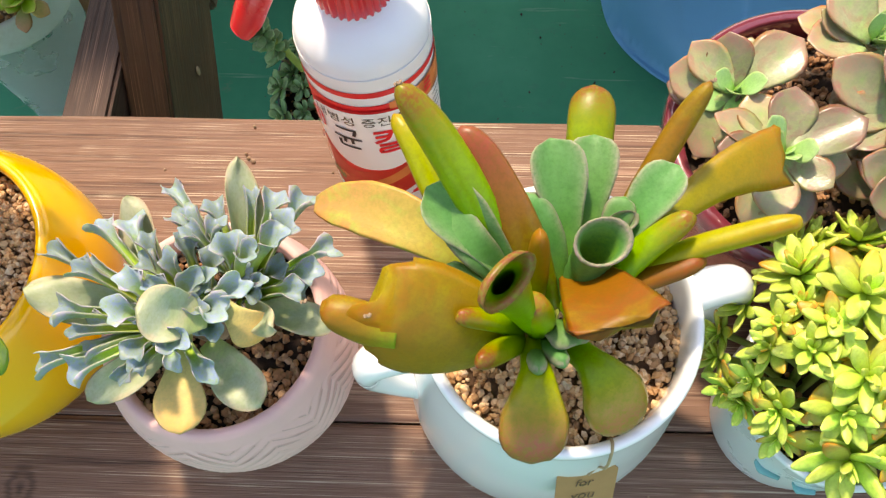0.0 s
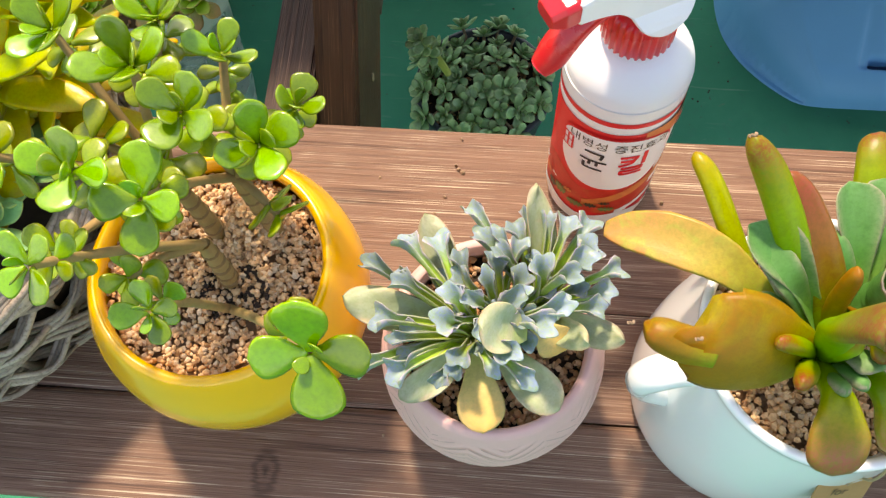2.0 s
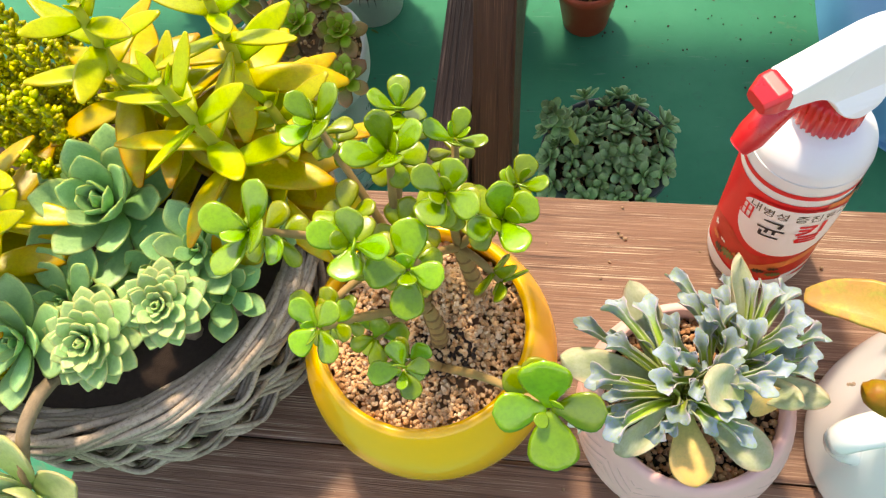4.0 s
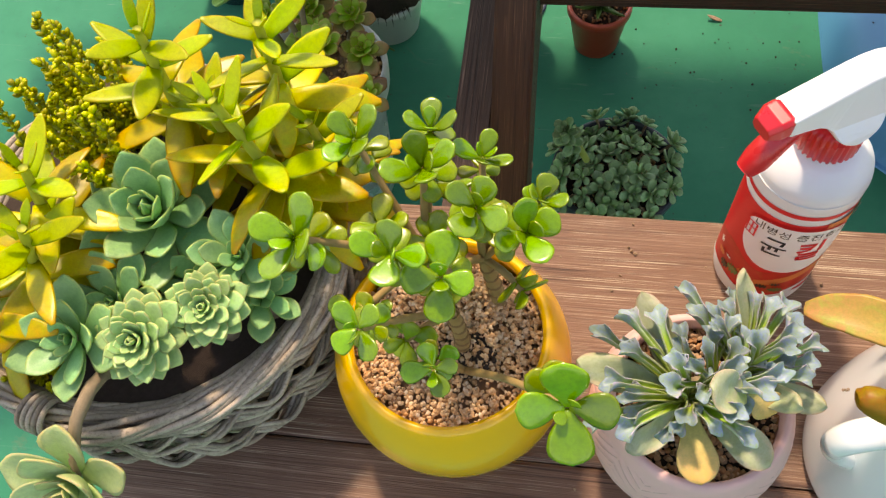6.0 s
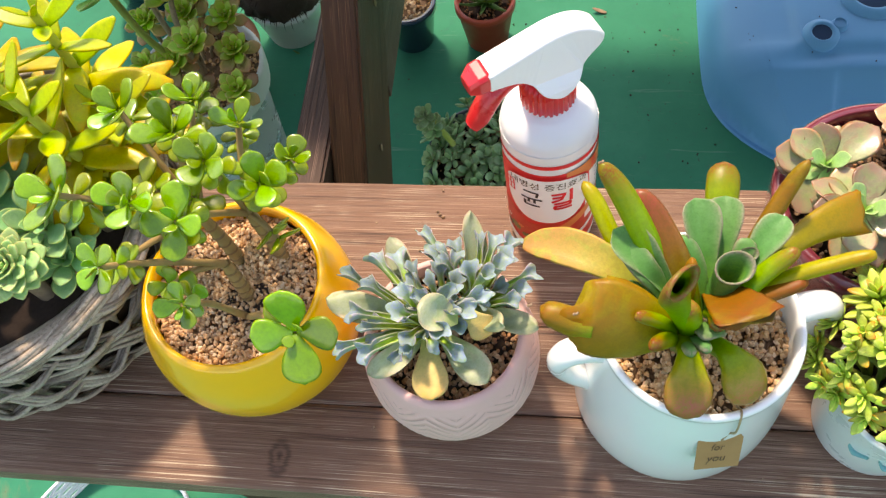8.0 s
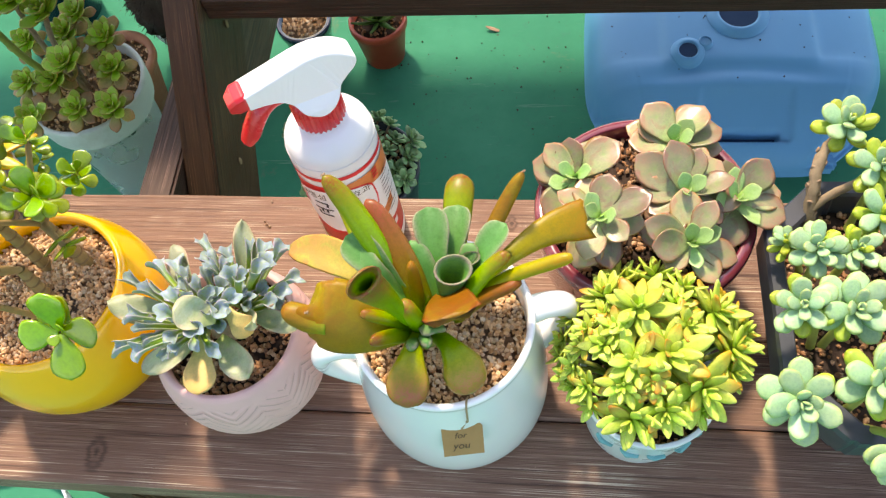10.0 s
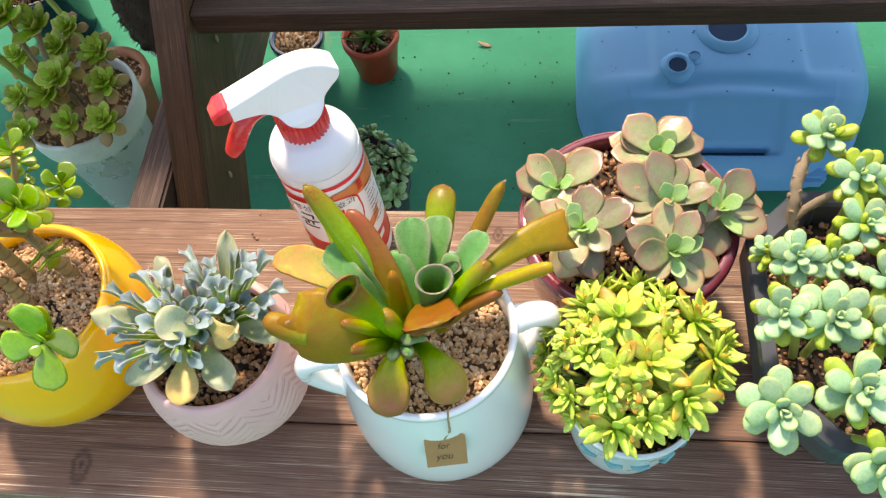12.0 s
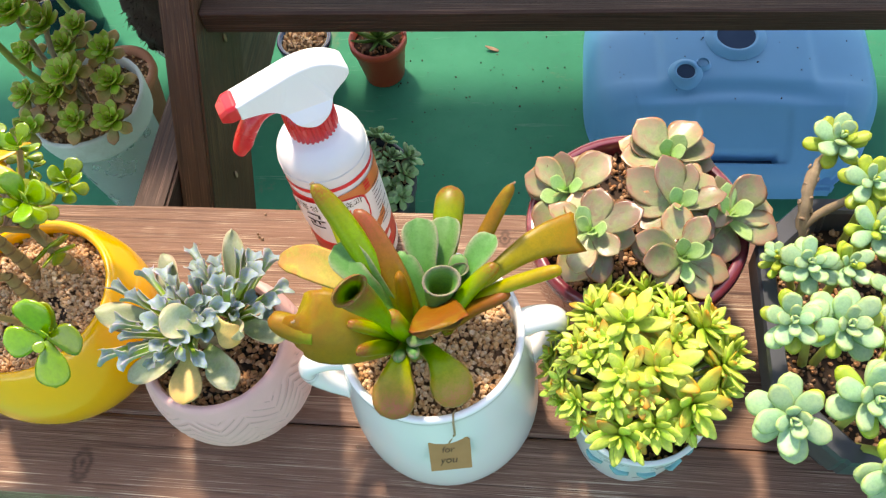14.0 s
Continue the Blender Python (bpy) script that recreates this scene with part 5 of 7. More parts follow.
PZ = 0.093
patch("label_panel", -OVAL - 0.0015, OVAL + 0.0015, lambda x: PZ - 0.036 * oval(x, 0.0015), lambda x: PZ + 0.0255 * max(oval(x, 0.0015), 0.0) ** 0.45, M["label_red"], 0.0010, 60)
patch("label_panel", -OVAL, OVAL, lambda x: PZ - 0.0345 * oval(x), lambda x: PZ + 0.024 * oval(x) ** 0.45, M["label_white"], 0.0013, 60, label="white shield panel on the label")
lettering("label_text", "내병성 증진효과", 0.0086, M["label_dark"], label_sheet, lambda x, y: wrap(x + 0.001, y * 1.05 + 0.1085, 0.0016))


patch("label_swoosh", -0.012, 0.048, lambda x: 0.030 + 0.55 * (x + 0.012), lambda x: 0.038 + 0.62 * (x + 0.012), M["label_orange"], 0.0007, 40)
patch("label_swoosh", 0.010, 0.046, lambda x: 0.020 + 0.32 * (x - 0.010), lambda x: 0.026 + 0.42 * (x - 0.010), M["label_white"], 0.0008, 40)
patch("label_swoosh", 0.018, 0.046, lambda x: 0.0215 + 0.30 * (x - 0.018), lambda x: 0.0245 + 0.34 * (x - 0.018), M["label_red"], 0.0009, 40)
for k, (lx, lz, lw, lh, tone) in enumerate(((-0.028, 0.034, 0.010, 0.012, "label_leaf"), (-0.036, 0.030, 0.008, 0.010, "label_dark"), (-0.016, 0.029, 0.012, 0.008, "label_leaf"), (-0.006, 0.033, 0.008, 0.006, "label_dark"), (0.004, 0.030, 0.010, 0.007, "label_leaf"), (-0.022, 0.041, 0.006, 0.005, "label_orange"), (-0.042, 0.040, 0.008, 0.007, "label_orange"), (0.002, 0.039, 0.007, 0.004, "label_dark"), (-0.034, 0.045, 0.005, 0.003, "label_white"), (-0.045, 0.052, 0.004, 0.008, "label_white"))):
    patch("label_print", lx - lw / 2, lx + lw / 2, lambda x: lz - lh * 0.5 * math.sqrt(max(1 - ((x - lx) / lw * 2) ** 2, 0)) * (0.8 + 0.3 * math.sin(x * 2500 + k)), lambda x: lz + lh * 0.5 * math.sqrt(max(1 - ((x - lx) / lw * 2) ** 2, 0)) * (0.7 + 0.4 * math.sin(x * 3100 + k)), M[tone], 0.0010 + 0.00012 * k, 24)


def stroke(points, width, material, name="label_mark", size=1.1):
    """A painted bar along a line on the label."""
    verts, faces = [], []
    raw = [(x * size, PZ - 0.002 + (z - 0.0625) * size) for x, z in points]
    points = [raw[0]]
    for a, b in zip(raw, raw[1:]):
        points += [(a[0] + (b[0] - a[0]) * k / 6, a[1] + (b[1] - a[1]) * k / 6) for k in range(1, 7)]
    for i, (x, z) in enumerate(points):
        a = points[max(i - 1, 0)]
        b = points[min(i + 1, len(points) - 1)]
        d = Vector((b[0] - a[0], b[1] - a[1])).normalized()
        for q in (-1, 1):
            verts.append(wrap(x - d.y * q * width / 2, z + d.x * q * width / 2, 0.0017))
    for i in range(len(points) - 1):
        faces.append((2 * i, 2 * i + 1, 2 * i + 3, 2 * i + 2))
    part_of(name, mesh_of(name, verts, faces), material, label_sheet)


for pts in ([(-0.015, 0.0705), (-0.0055, 0.0705), (-0.0065, 0.0655)], [(-0.017, 0.0625), (-0.003, 0.0625)], [(-0.0115, 0.0620), (-0.0118, 0.0580)], [(-0.0078, 0.0620), (-0.0078, 0.0580)], [(-0.0145, 0.0595), (-0.0145, 0.0545), (-0.0045, 0.0545)]):
    stroke(pts, 0.0019, M["ink"])
for pts in ([(0.003, 0.0700), (0.0115, 0.0700), (0.0090, 0.0635), (0.0030, 0.0610)], [(0.0035, 0.0660), (0.0105, 0.0662)], [(0.0155, 0.0735), (0.0155, 0.0600)], [(0.0045, 0.0585), (0.0150, 0.0585), (0.0148, 0.0555), (0.0050, 0.0552), (0.0050, 0.0520), (0.0160, 0.0520)]):
    stroke(pts, 0.0025, M["label_red"])
for pts in ([(-0.0285, 0.0700), (-0.0225, 0.0700)], [(-0.0285, 0.0755), (-0.0225, 0.0755)], [(-0.0285, 0.0635), (-0.0225, 0.0635)], [(-0.0285, 0.0630), (-0.0285, 0.0760)], [(-0.0225, 0.0630), (-0.0225, 0.0760)], [(-0.0255, 0.0755), (-0.0255, 0.0640)]):
    stroke(pts, 0.0012, M["label_red"])
for k in range(11):
    stroke([(0.036, 0.079 - 0.0045 * k), (0.050 - 0.004 * (k % 3), 0.079 - 0.0045 * k)], 0.0009, M["ink"])
for k in range(3):
    stroke([(0.031, 0.0905 - 0.0035 * k), (0.036, 0.0905 - 0.0035 * k)], 0.0022, M["label_red"])

# the trigger head, built along local +x (to the nozzle) and turned on the neck
HEAD = BTILT @ Matrix.Translation((0, 0, 0)) @ pose(0, 0, 0, 0, 0, 180 + 30)


def shroud_bm(outline, half):
    """A flat-sided shell with bevelled rims: a side outline (x, z) with its half breadth at each point."""
    bm = bmesh.new()
    n = len(outline)
    cx = sum(p[0] for p in outline) / n
    cz = sum(p[1] for p in outline) / n
    rings = []
    steps = ((0.80, 1.0), (0.90, 0.975), (0.97, 0.90), (1.0, 0.78), (1.0, -0.78), (0.97, -0.90), (0.90, -0.975), (0.80, -1.0))
    for shrink, w in steps:
        ring = []
        for (x, z), h in zip(outline, half):
            ring.append(bm.verts.new((cx + (x - cx) * (1 - (1 - shrink) * 0.22), w * h, cz + (z - cz) * (1 - (1 - shrink) * 0.55))))
        rings.append(ring)
    for a, b in zip(rings, rings[1:]):
        for i in range(n):
            j = (i + 1) % n
            bm.faces.new((a[i], a[j], b[j], b[i]))
    flanks = [bm.faces.new(rings[0][::-1]), bm.faces.new(rings[-1])]
    bmesh.ops.recalc_face_normals(bm, faces=bm.faces)
    for f in bm.faces:
        f.smooth = f not in flanks
    bmesh.ops.triangulate(bm, faces=flanks)
    return bm


side = smooth_profile([(0.0425, 0.2095), (0.0426, 0.2100), (0.0426, 0.2205), (0.0425, 0.2212), (0.040, 0.2217), (0.022, 0.2250), (0.006, 0.2280), (-0.004, 0.2292), (-0.015, 0.2280), (-0.025, 0.2235), (-0.0330, 0.2165), (-0.0348, 0.2125), (-0.0325, 0.2075), (-0.026, 0.2035), (-0.0195, 0.1985), (-0.0158, 0.1930), (-0.0095, 0.1870), (-0.002, 0.1840), (0.005, 0.1862), (0.0115, 0.1915), (0.0155, 0.1985), (0.023, 0.2050), (0.034, 0.2080), (0.0415, 0.2093)], 3, -1)
side = side[:-1]
halves = [float(np.interp(z, [0.184, 0.190, 0.199, 0.208, 0.233], [0.0194, 0.0178, 0.0118, 0.0098, 0.0088])) for x, z in side]
bm = shroud_bm(side, halves)
bm.transform(HEAD)
part("shroud", bm, M["bottle_white"], bottle)


bm = bmesh.new()
rings = []
for x, hy, hz, drop in ((0.0405, 0.0088, 0.0062, 0.0), (0.0430, 0.0094, 0.0070, 0.0), (0.0485, 0.0093, 0.0068, -0.0006), (0.0545, 0.0068, 0.0040, -0.0028)):
    c = 0.0022
    rings.append([bm.verts.new(HEAD @ Vector((x, y, 0.2152 + drop + z))) for y, z in ((-hy + c, -hz), (hy - c, -hz), (hy, -hz + c), (hy, hz - c), (hy - c, hz), (-hy + c, hz), (-hy, hz - c), (-hy, -hz + c))])
for ra, rb in zip(rings, rings[1:]):
    for k in range(8):
        bm.faces.new((ra[k], ra[(k + 1) % 8], rb[(k + 1) % 8], rb[k]))
bm.faces.new(rings[0][::-1])
bm.faces.new(rings[-1])
bmesh.ops.recalc_face_normals(bm, faces=bm.faces)
bmesh.ops.bevel(bm, geom=bm.edges[:], offset=0.0006, segments=2, profile=0.5, affect="EDGES", clamp_overlap=True)
part("nozzle", bm, M["red"], bottle, "squared red nozzle cap")
trig = [HEAD @ Vector(q) for q in ((0.012, 0, 0.2020), (0.026, 0, 0.2020), (0.035, 0, 0.1975), (0.0430, 0, 0.1885), (0.0485, 0, 0.1805), (0.0545, 0, 0.1735))]
part_of("trigger", tube("trigger", trig, [0.0074, 0.0074, 0.0080, 0.0086, 0.0086, 0.0060], 26, 14, 0.72), M["red"], bottle, None, "red squeeze trigger")
scr = lathe("screw_head", [(0.0016, 0), (0.0016, 0.0005), (0.001, 0.0008)], (0, 0, 0), 12)
part_of("screw_head", scr, M["scab"], bottle, HEAD @ Matrix.Translation((-0.004, 0.0096, 0.212)) @ pose(0, 0, 0, -90, 0, 0))

# ---- plum-glazed bowl and its rose-tinted rosettes ----
LC = (0.2335, 0.239)
plum = round_pot("flower_pot", "wine-red glazed round pot with a speckled rim", LC,
                 [(0.046, 0.0), (0.052, 0.001), (0.062, 0.018), (0.073, 0.055), (0.0775, 0.092), (0.0785, 0.105), (0.0765, 0.1100), (0.072, 0.1110), (0.0695, 0.108), (0.069, 0.09)], M["plum"])
gravel(plum, LC, 0.0695, TOP + 0.098, 1300, 0.0020, M["grit_dark"], 14, 0.004)
rose = thing("echeveria", "dusty rose and green echeveria rosettes with broad leaves", "succulent", (*LC, TOP + 0.108))
ROSE = leaf_meshes("leaf", 7, 0.037, 0.0270, 0.0026, "petal", 0.22, 0.15, M["plum_leaf"], 8)
ROSE_G = leaf_meshes("leaf", 3, 0.034, 0.0235, 0.0030, "petal", 0.45, 0.14, M["plum_green"], 9)
rng = random.Random(31)


def rose_head(at, face, leaves):
    """One loose rosette: its leaves by turn, length and tilt, the short ones young and green."""
    stalk = part_of("stem", tube("stem", [(at[0] * 0.6 + LC[0] * 0.4, at[1] * 0.6 + LC[1] * 0.4, TOP + 0.1), at], [0.004, 0.005], 6, 7), M["stem"], rose)
    f = aim(at, face)
    for turn, size, tilt in leaves:
        me = rng.choice(ROSE_G if size < 0.7 else ROSE)
        k = size * (0.87 if size >= 0.7 else 1.0)
        part_of("leaf", me, None, stalk, f @ pose(0, 0, 0.003 if tilt > 20 else 0.0, 0, 0, turn - 90 + rng.uniform(-9, 9)) @ pose(0, 0.001, 0, tilt * 0.50 + rng.uniform(-8, 8), rng.uniform(-26, 26), 0) @ Matrix.Diagonal((k * rng.uniform(0.76, 1.0), k, k, 1)))
    for q in range(4):
        part_of("leaf", rng.choice(ROSE), None, stalk, f @ pose(0, 0, -0.004, 0, 0, 90 * q + rng.uniform(-35, 35)) @ pose(0, 0.001, 0, rng.uniform(-12, 2), rng.uniform(-20, 20), 0) @ Matrix.Diagonal((0.76, rng.uniform(0.80, 0.98), 0.85, 1)))
    for turn, size, tilt in ((40, 0.46, 40), (165, 0.36, 52), (285, 0.50, 34), (225, 0.22, 70)):
        part_of("leaf", rng.choice(ROSE_G), None, stalk, f @ pose(0, 0, 0.004, 0, 0, turn + rng.uniform(-30, 30)) @ pose(0, 0.0005, 0, tilt, 0, 0) @ Matrix.Scale(size, 4))


rose_head((0.1836, 0.2506, 0.5486), (-0.15, -0.15, 1), [(125, 0.95, 25), (85, 0.85, 48), (32, 1.2, 22), (158, 1.0, 12), (200, 0.6, 14), (275, 0.66, 15), (232, 1.1, -6), (300, 0.9, -10)])
rose_head((0.2531, 0.2805, 0.5484), (0.05, -0.15, 1), [(125, 1.05, 28), (158, 0.95, 14), (48, 1.05, 24), (10, 1.1, 12), (325, 0.95, 4), (45, 0.6, 50), (188, 1.0, -4), (275, 1.0, 2)])
rose_head((0.2572, 0.2347, 0.555), (0.05, -0.2, 1), [(125, 1.1, 30), (142, 1.3, 8), (75, 0.95, 34), (38, 1.05, 10), (0, 0.95, 22), (215, 0.85, -4), (330, 0.95, -8), (178, 0.9, -12)])
rose_head((0.1995, 0.2143, 0.5563), (-0.05, -0.25, 1), [(25, 1.2, 14), (78, 1.0, 2), (130, 0.58, 38), (312, 0.8, 22), (265, 1.1, 2), (240, 1.15, -6), (290, 1.1, -8), (180, 0.9, -10)])
rose_head((0.2922, 0.2366, 0.5444), (0.15, -0.15, 1), [(62, 1.05, 34), (95, 0.62, 52), (15, 1.0, 12), (308, 0.68, 16), (335, 1.1, -8), (195, 0.6, 24), (120, 0.9, 4)])
rose_head((0.2601, 0.2027, 0.5451), (0.05, -0.3, 1), [(105, 1.1, 18), (152, 1.2, 34), (190, 1.05, 40), (50, 0.95, 22), (238, 0.85, 6), (282, 0.6, 14), (15, 0.66, 20), (130, 0.9, -2)])

# ---- lime stonecrop in a small pale pot ----
GC = (0.235, 0.120)
lime_pot = round_pot("flower_pot", "small tapered pale glazed pot with teal brush marks", GC,
                     [(0.033, 0.0), (0.0375, 0.001), (0.039, 0.006), (0.0420, 0.03), (0.0445, 0.06), (0.0466, 0.0775), (0.047, 0.0815), (0.0452, 0.083), (0.0432, 0.081), (0.042, 0.06)], M["teal_pot"])
gravel(lime_pot, GC, 0.0425, TOP + 0.069, 260, 0.002, M["grit_dark"], 15, 0.004)
lime = thing("stonecrop", "dense mound of lime green stonecrop rosettes tipped with red", "succulent", (*GC, TOP + 0.07))
rng = random.Random(41)
LIME = leaf_meshes("leaf", 4, 0.0220, 0.0098, 0.0030, "point", 0.32, 0.11, M["lime"], 42, n=6, seg=7)
LIME_RED = leaf_meshes("leaf", 3, 0.0226, 0.0102, 0.0030, "point", 0.22, 0.11, M["lime_red"], 43, n=6, seg=7)
MOUND = Vector((0.2346, 0.1314, 0.5136))


def lime_head(at, s):
    """A rosette on the mound, facing outwards; its lowest leaves are blushed."""
    at = Vector(at)
    d = Vector(((at.x - MOUND.x) / 0.060, (at.y - MOUND.y) / 0.055, (at.z - MOUND.z) / 0.054)).normalized()
    d = d + Vector((rng.uniform(-0.2, 0.2), rng.uniform(-0.25, 0.15), 0.25))
    stalk = part_of("stem", tube("stem", [(GC[0] * 0.6 + at.x * 0.4, GC[1] * 0.6 + at.y * 0.4, TOP + 0.068), at.lerp(Vector((*GC, TOP + 0.08)), 0.4), at], 0.0018, 6, 5), M["stem_green"], lime)
    rosette(stalk, LIME + LIME_RED[:1], at, d, [(6, 1.02, 10, 0, 0.0015), (5, 0.82, 30, 0.003, 0.001), (4, 0.50, 56, 0.005, 0)], rng, s * 1.18, 9)
    if s > 0.58:
        rosette(stalk, LIME_RED + LIME[:1], at - d.normalized() * 0.006 * s, d, [(5, 1.02, -6, 0, 0.002)], rng, s * 1.18, 14)


for at, s in (((0.2589, 0.1027, 0.5443), 1.0), ((0.2385, 0.1185, 0.558), 0.95), ((0.2186, 0.112, 0.5606), 0.75), ((0.2213, 0.1451, 0.5625), 0.9), ((0.2703, 0.1518, 0.5455), 0.9), ((0.2195, 0.0852, 0.5345), 0.85), ((0.2036, 0.1586, 0.5485), 0.75), ((0.211, 0.1766, 0.5308), 0.75), ((0.2371, 0.1794, 0.5357), 0.75), ((0.2526, 0.1663, 0.5462), 0.65), ((0.2887, 0.1445, 0.5245), 0.8)):
    lime_head(at, s)
for at, s in (((0.2778, 0.1631, 0.5288), 0.65), ((0.1842, 0.1497, 0.5318), 0.55), ((0.1782, 0.1423, 0.5145), 0.5), ((0.1773, 0.1315, 0.5102), 0.5), ((0.1845, 0.1154, 0.5342), 0.5), ((0.1803, 0.117, 0.5131), 0.5), ((0.1884, 0.1264, 0.5445), 0.5), ((0.2011, 0.1239, 0.5554), 0.55), ((0.1923, 0.1029, 0.536), 0.55), ((0.2127, 0.0996, 0.5519), 0.6), ((0.1923, 0.1363, 0.5488), 0.5)):
    lime_head(at, s)
for at, s in (((0.2378, 0.0874, 0.5442), 0.65), ((0.2811, 0.1293, 0.5394), 0.75), ((0.251, 0.1372, 0.5577), 0.6), ((0.2088, 0.1329, 0.5608), 0.6), ((0.2283, 0.1003, 0.5563), 0.55), ((0.2206, 0.1786, 0.5326), 0.6), ((0.2802, 0.1164, 0.5351), 0.6), ((0.1843, 0.1094, 0.5165), 0.45), ((0.2617, 0.0943, 0.5267), 0.55), ((0.1961, 0.0947, 0.5246), 0.5), ((0.246, 0.1527, 0.553), 0.6), ((0.2019, 0.1442, 0.5523), 0.5)):
    lime_head(at, s)
for k in range(5):
    a = -2.4 + 0.42 * k
    part_of("brush_mark", tube("brush_mark", [(GC[0] + r * math.cos(a + d), GC[1] + r * math.sin(a + d), TOP + z) for d, z, r in ((0, 0.052 + 0.004 * (k % 2), 0.0447), (0.12, 0.048, 0.0442), (0.30, 0.053 - 0.003 * (k % 3), 0.0449))], [0.0012, 0.003, 0.0012], 10, 6, 0.25), M["teal_paint"], lime_pot, label="teal brush stroke")

# ---- black octagonal planter with pale plump rosettes ----
tray = thing("planter_box", "black plastic planter box with cut corners", "planter", (0.42, 0.16, TOP))
TX0, TX1, TY0, TY1 = 0.312, 0.514, 0.073, 0.259


def octagon(grow, z, low=0.0):
    x0, x1, y0, y1, c = TX0 - grow + low, TX1 + grow - low, TY0 - grow + low, TY1 + grow - low, 0.036
    return [(x0, y0 + c, z), (x0 + c, y0, z), (x1 - c, y0, z), (x1, y0 + c, z), (x1, y1 - c, z), (x1 - c, y1, z), (x0 + c, y1, z), (x0, y1 - c, z)]


bm = bmesh.new()
levels = [octagon(0, TOP, 0.030), octagon(0, TOP + 0.004, 0.026), octagon(0, TOP + 0.088, 0.006), octagon(0, TOP + 0.0885, 0.001), octagon(0.0, TOP + 0.112), octagon(-0.001, TOP + 0.116), octagon(-0.010, TOP + 0.116), octagon(-0.0115, TOP + 0.113), octagon(-0.014, TOP + 0.085)]
rows = [[bm.verts.new(p) for p in lv] for lv in levels]
for a, b in zip(rows, rows[1:]):
    for i in range(8):
        bm.faces.new((a[i], a[(i + 1) % 8], b[(i + 1) % 8], b[i]))
bm.faces.new(rows[0][::-1])
bm.faces.new(rows[-1])
bmesh.ops.bevel(bm, geom=[e for e in bm.edges if abs(e.verts[0].co.z - e.verts[1].co.z) > 0.003], offset=0.003, segments=2, affect="EDGES")
bmesh.ops.recalc_face_normals(bm, faces=bm.faces)
part("body", bm, M["black_plastic"], tray)
bm = bmesh.new()
bm.faces.new([bm.verts.new(p) for p in octagon(-0.0135, TOP + 0.094)])
part("soil", bm, M["soil"], tray)
rng = random.Random(51)
places = []
for _ in range(2200):
    x, y = rng.uniform(TX0 + 0.014, TX1 - 0.014), rng.uniform(TY0 + 0.014, TY1 - 0.014)
    if min(x - TX0, TX1 - x) + min(y - TY0, TY1 - y) > 0.046:
        places.append((x, y, TOP + 0.0945 + rng.uniform(0, 0.0022)))
part_of("gravel", stones_mesh("gravel", places, 0.0019, rng), M["grit_dark"], tray, kind="stuff", label="brown grit over the soil")

moon = thing("moonstone_plant", "pale green plump-leaved rosettes on woody stems", "succulent", (0.36, 0.16, TOP + 0.095))
MOON = leaf_meshes("leaf", 4, 0.0195, 0.0128, 0.0052, "plump", 0.25, 0.06, M["moon"], 10)
MOON_Y = leaf_meshes("leaf", 3, 0.0185, 0.0104, 0.0066, "plump", 0.3, 0.0, M["moon_y"], 11)
for at, face, s, yel in (((0.3045, 0.0827, 0.5896), (-0.15, -0.5, 0.85), 1.05, 0), ((0.3505, 0.0979, 0.5822), (0.0, -0.35, 0.9), 1.05, 0), ((0.3148, 0.1432, 0.5812), (-0.2, -0.3, 0.9), 0.9, 0), ((0.3452, 0.1436, 0.5772), (0.0, -0.3, 0.95), 1.02, 0),
                         ((0.3312, 0.1855, 0.5735), (-0.15, -0.25, 0.9), 0.85, 0), ((0.3547, 0.1877, 0.5687), (0.1, -0.3, 0.9), 0.8, 1), ((0.3834, 0.1708, 0.5745), (0.1, -0.2, 0.95), 0.9, 0), ((0.3796, 0.1391, 0.5683), (0.1, -0.3, 0.95), 1.0, 0),
                         ((0.3606, 0.0586, 0.5728), (0.0, -0.7, 0.7), 1.0, 0), ((0.3743, 0.21, 0.5737), (0.0, -0.35, 0.85), 0.95, 1), ((0.3743, 0.2418, 0.5809), (-0.1, -0.3, 0.9), 0.9, 1), ((0.3622, 0.2788, 0.5735), (0.0, -0.1, 1.0), 0.95, 1),
                         ((0.4008, 0.2351, 0.5706), (0.1, -0.2, 1.0), 0.95, 1), ((0.4049, 0.2006, 0.5674), (0.1, -0.2, 1.0), 0.95, 1), ((0.3191, 0.1984, 0.5554), (-0.3, 0.1, 0.9), 0.6, 1), ((0.4215, 0.1603, 0.5776), (0.2, -0.1, 1.0), 1.0, 0), ((0.3992, 0.107, 0.5753), (0.1, -0.2, 1.0), 1.0, 0), ((0.4419, 0.1255, 0.5769), (0.1, -0.2, 1.0), 1.0, 0)):
    stalk = moon
    foot = (min(max(at[0], 0.338), 0.5), min(max(at[1], 0.09), 0.232), TOP + 0.095)
    if at[2] < 0.589 and at[1] < 0.26:
        stalk = part_of("stem", tube("stem", [foot, (foot[0] * 0.5 + at[0] * 0.5, foot[1] * 0.5 + at[1] * 0.5, at[2] - 0.015), at], [0.003, 0.0026, 0.002], 8, 6, rough=0.2), M["stem_green"], moon)
    rosette(stalk, (MOON_Y if yel else MOON[:2] + MOON_Y[:1]), at, face, [(6, s, -2, -0.004, 0.003)], rng, 1.0, 10)
    rosette(stalk, (MOON + MOON_Y[:1] if yel else MOON), at, face, [(5, s * 0.95, 20, 0, 0.002), (4, s * 0.66, 42, 0.004, 0.001), (3, s * 0.36, 66, 0.0065, 0)], rng, 1.0, 8)
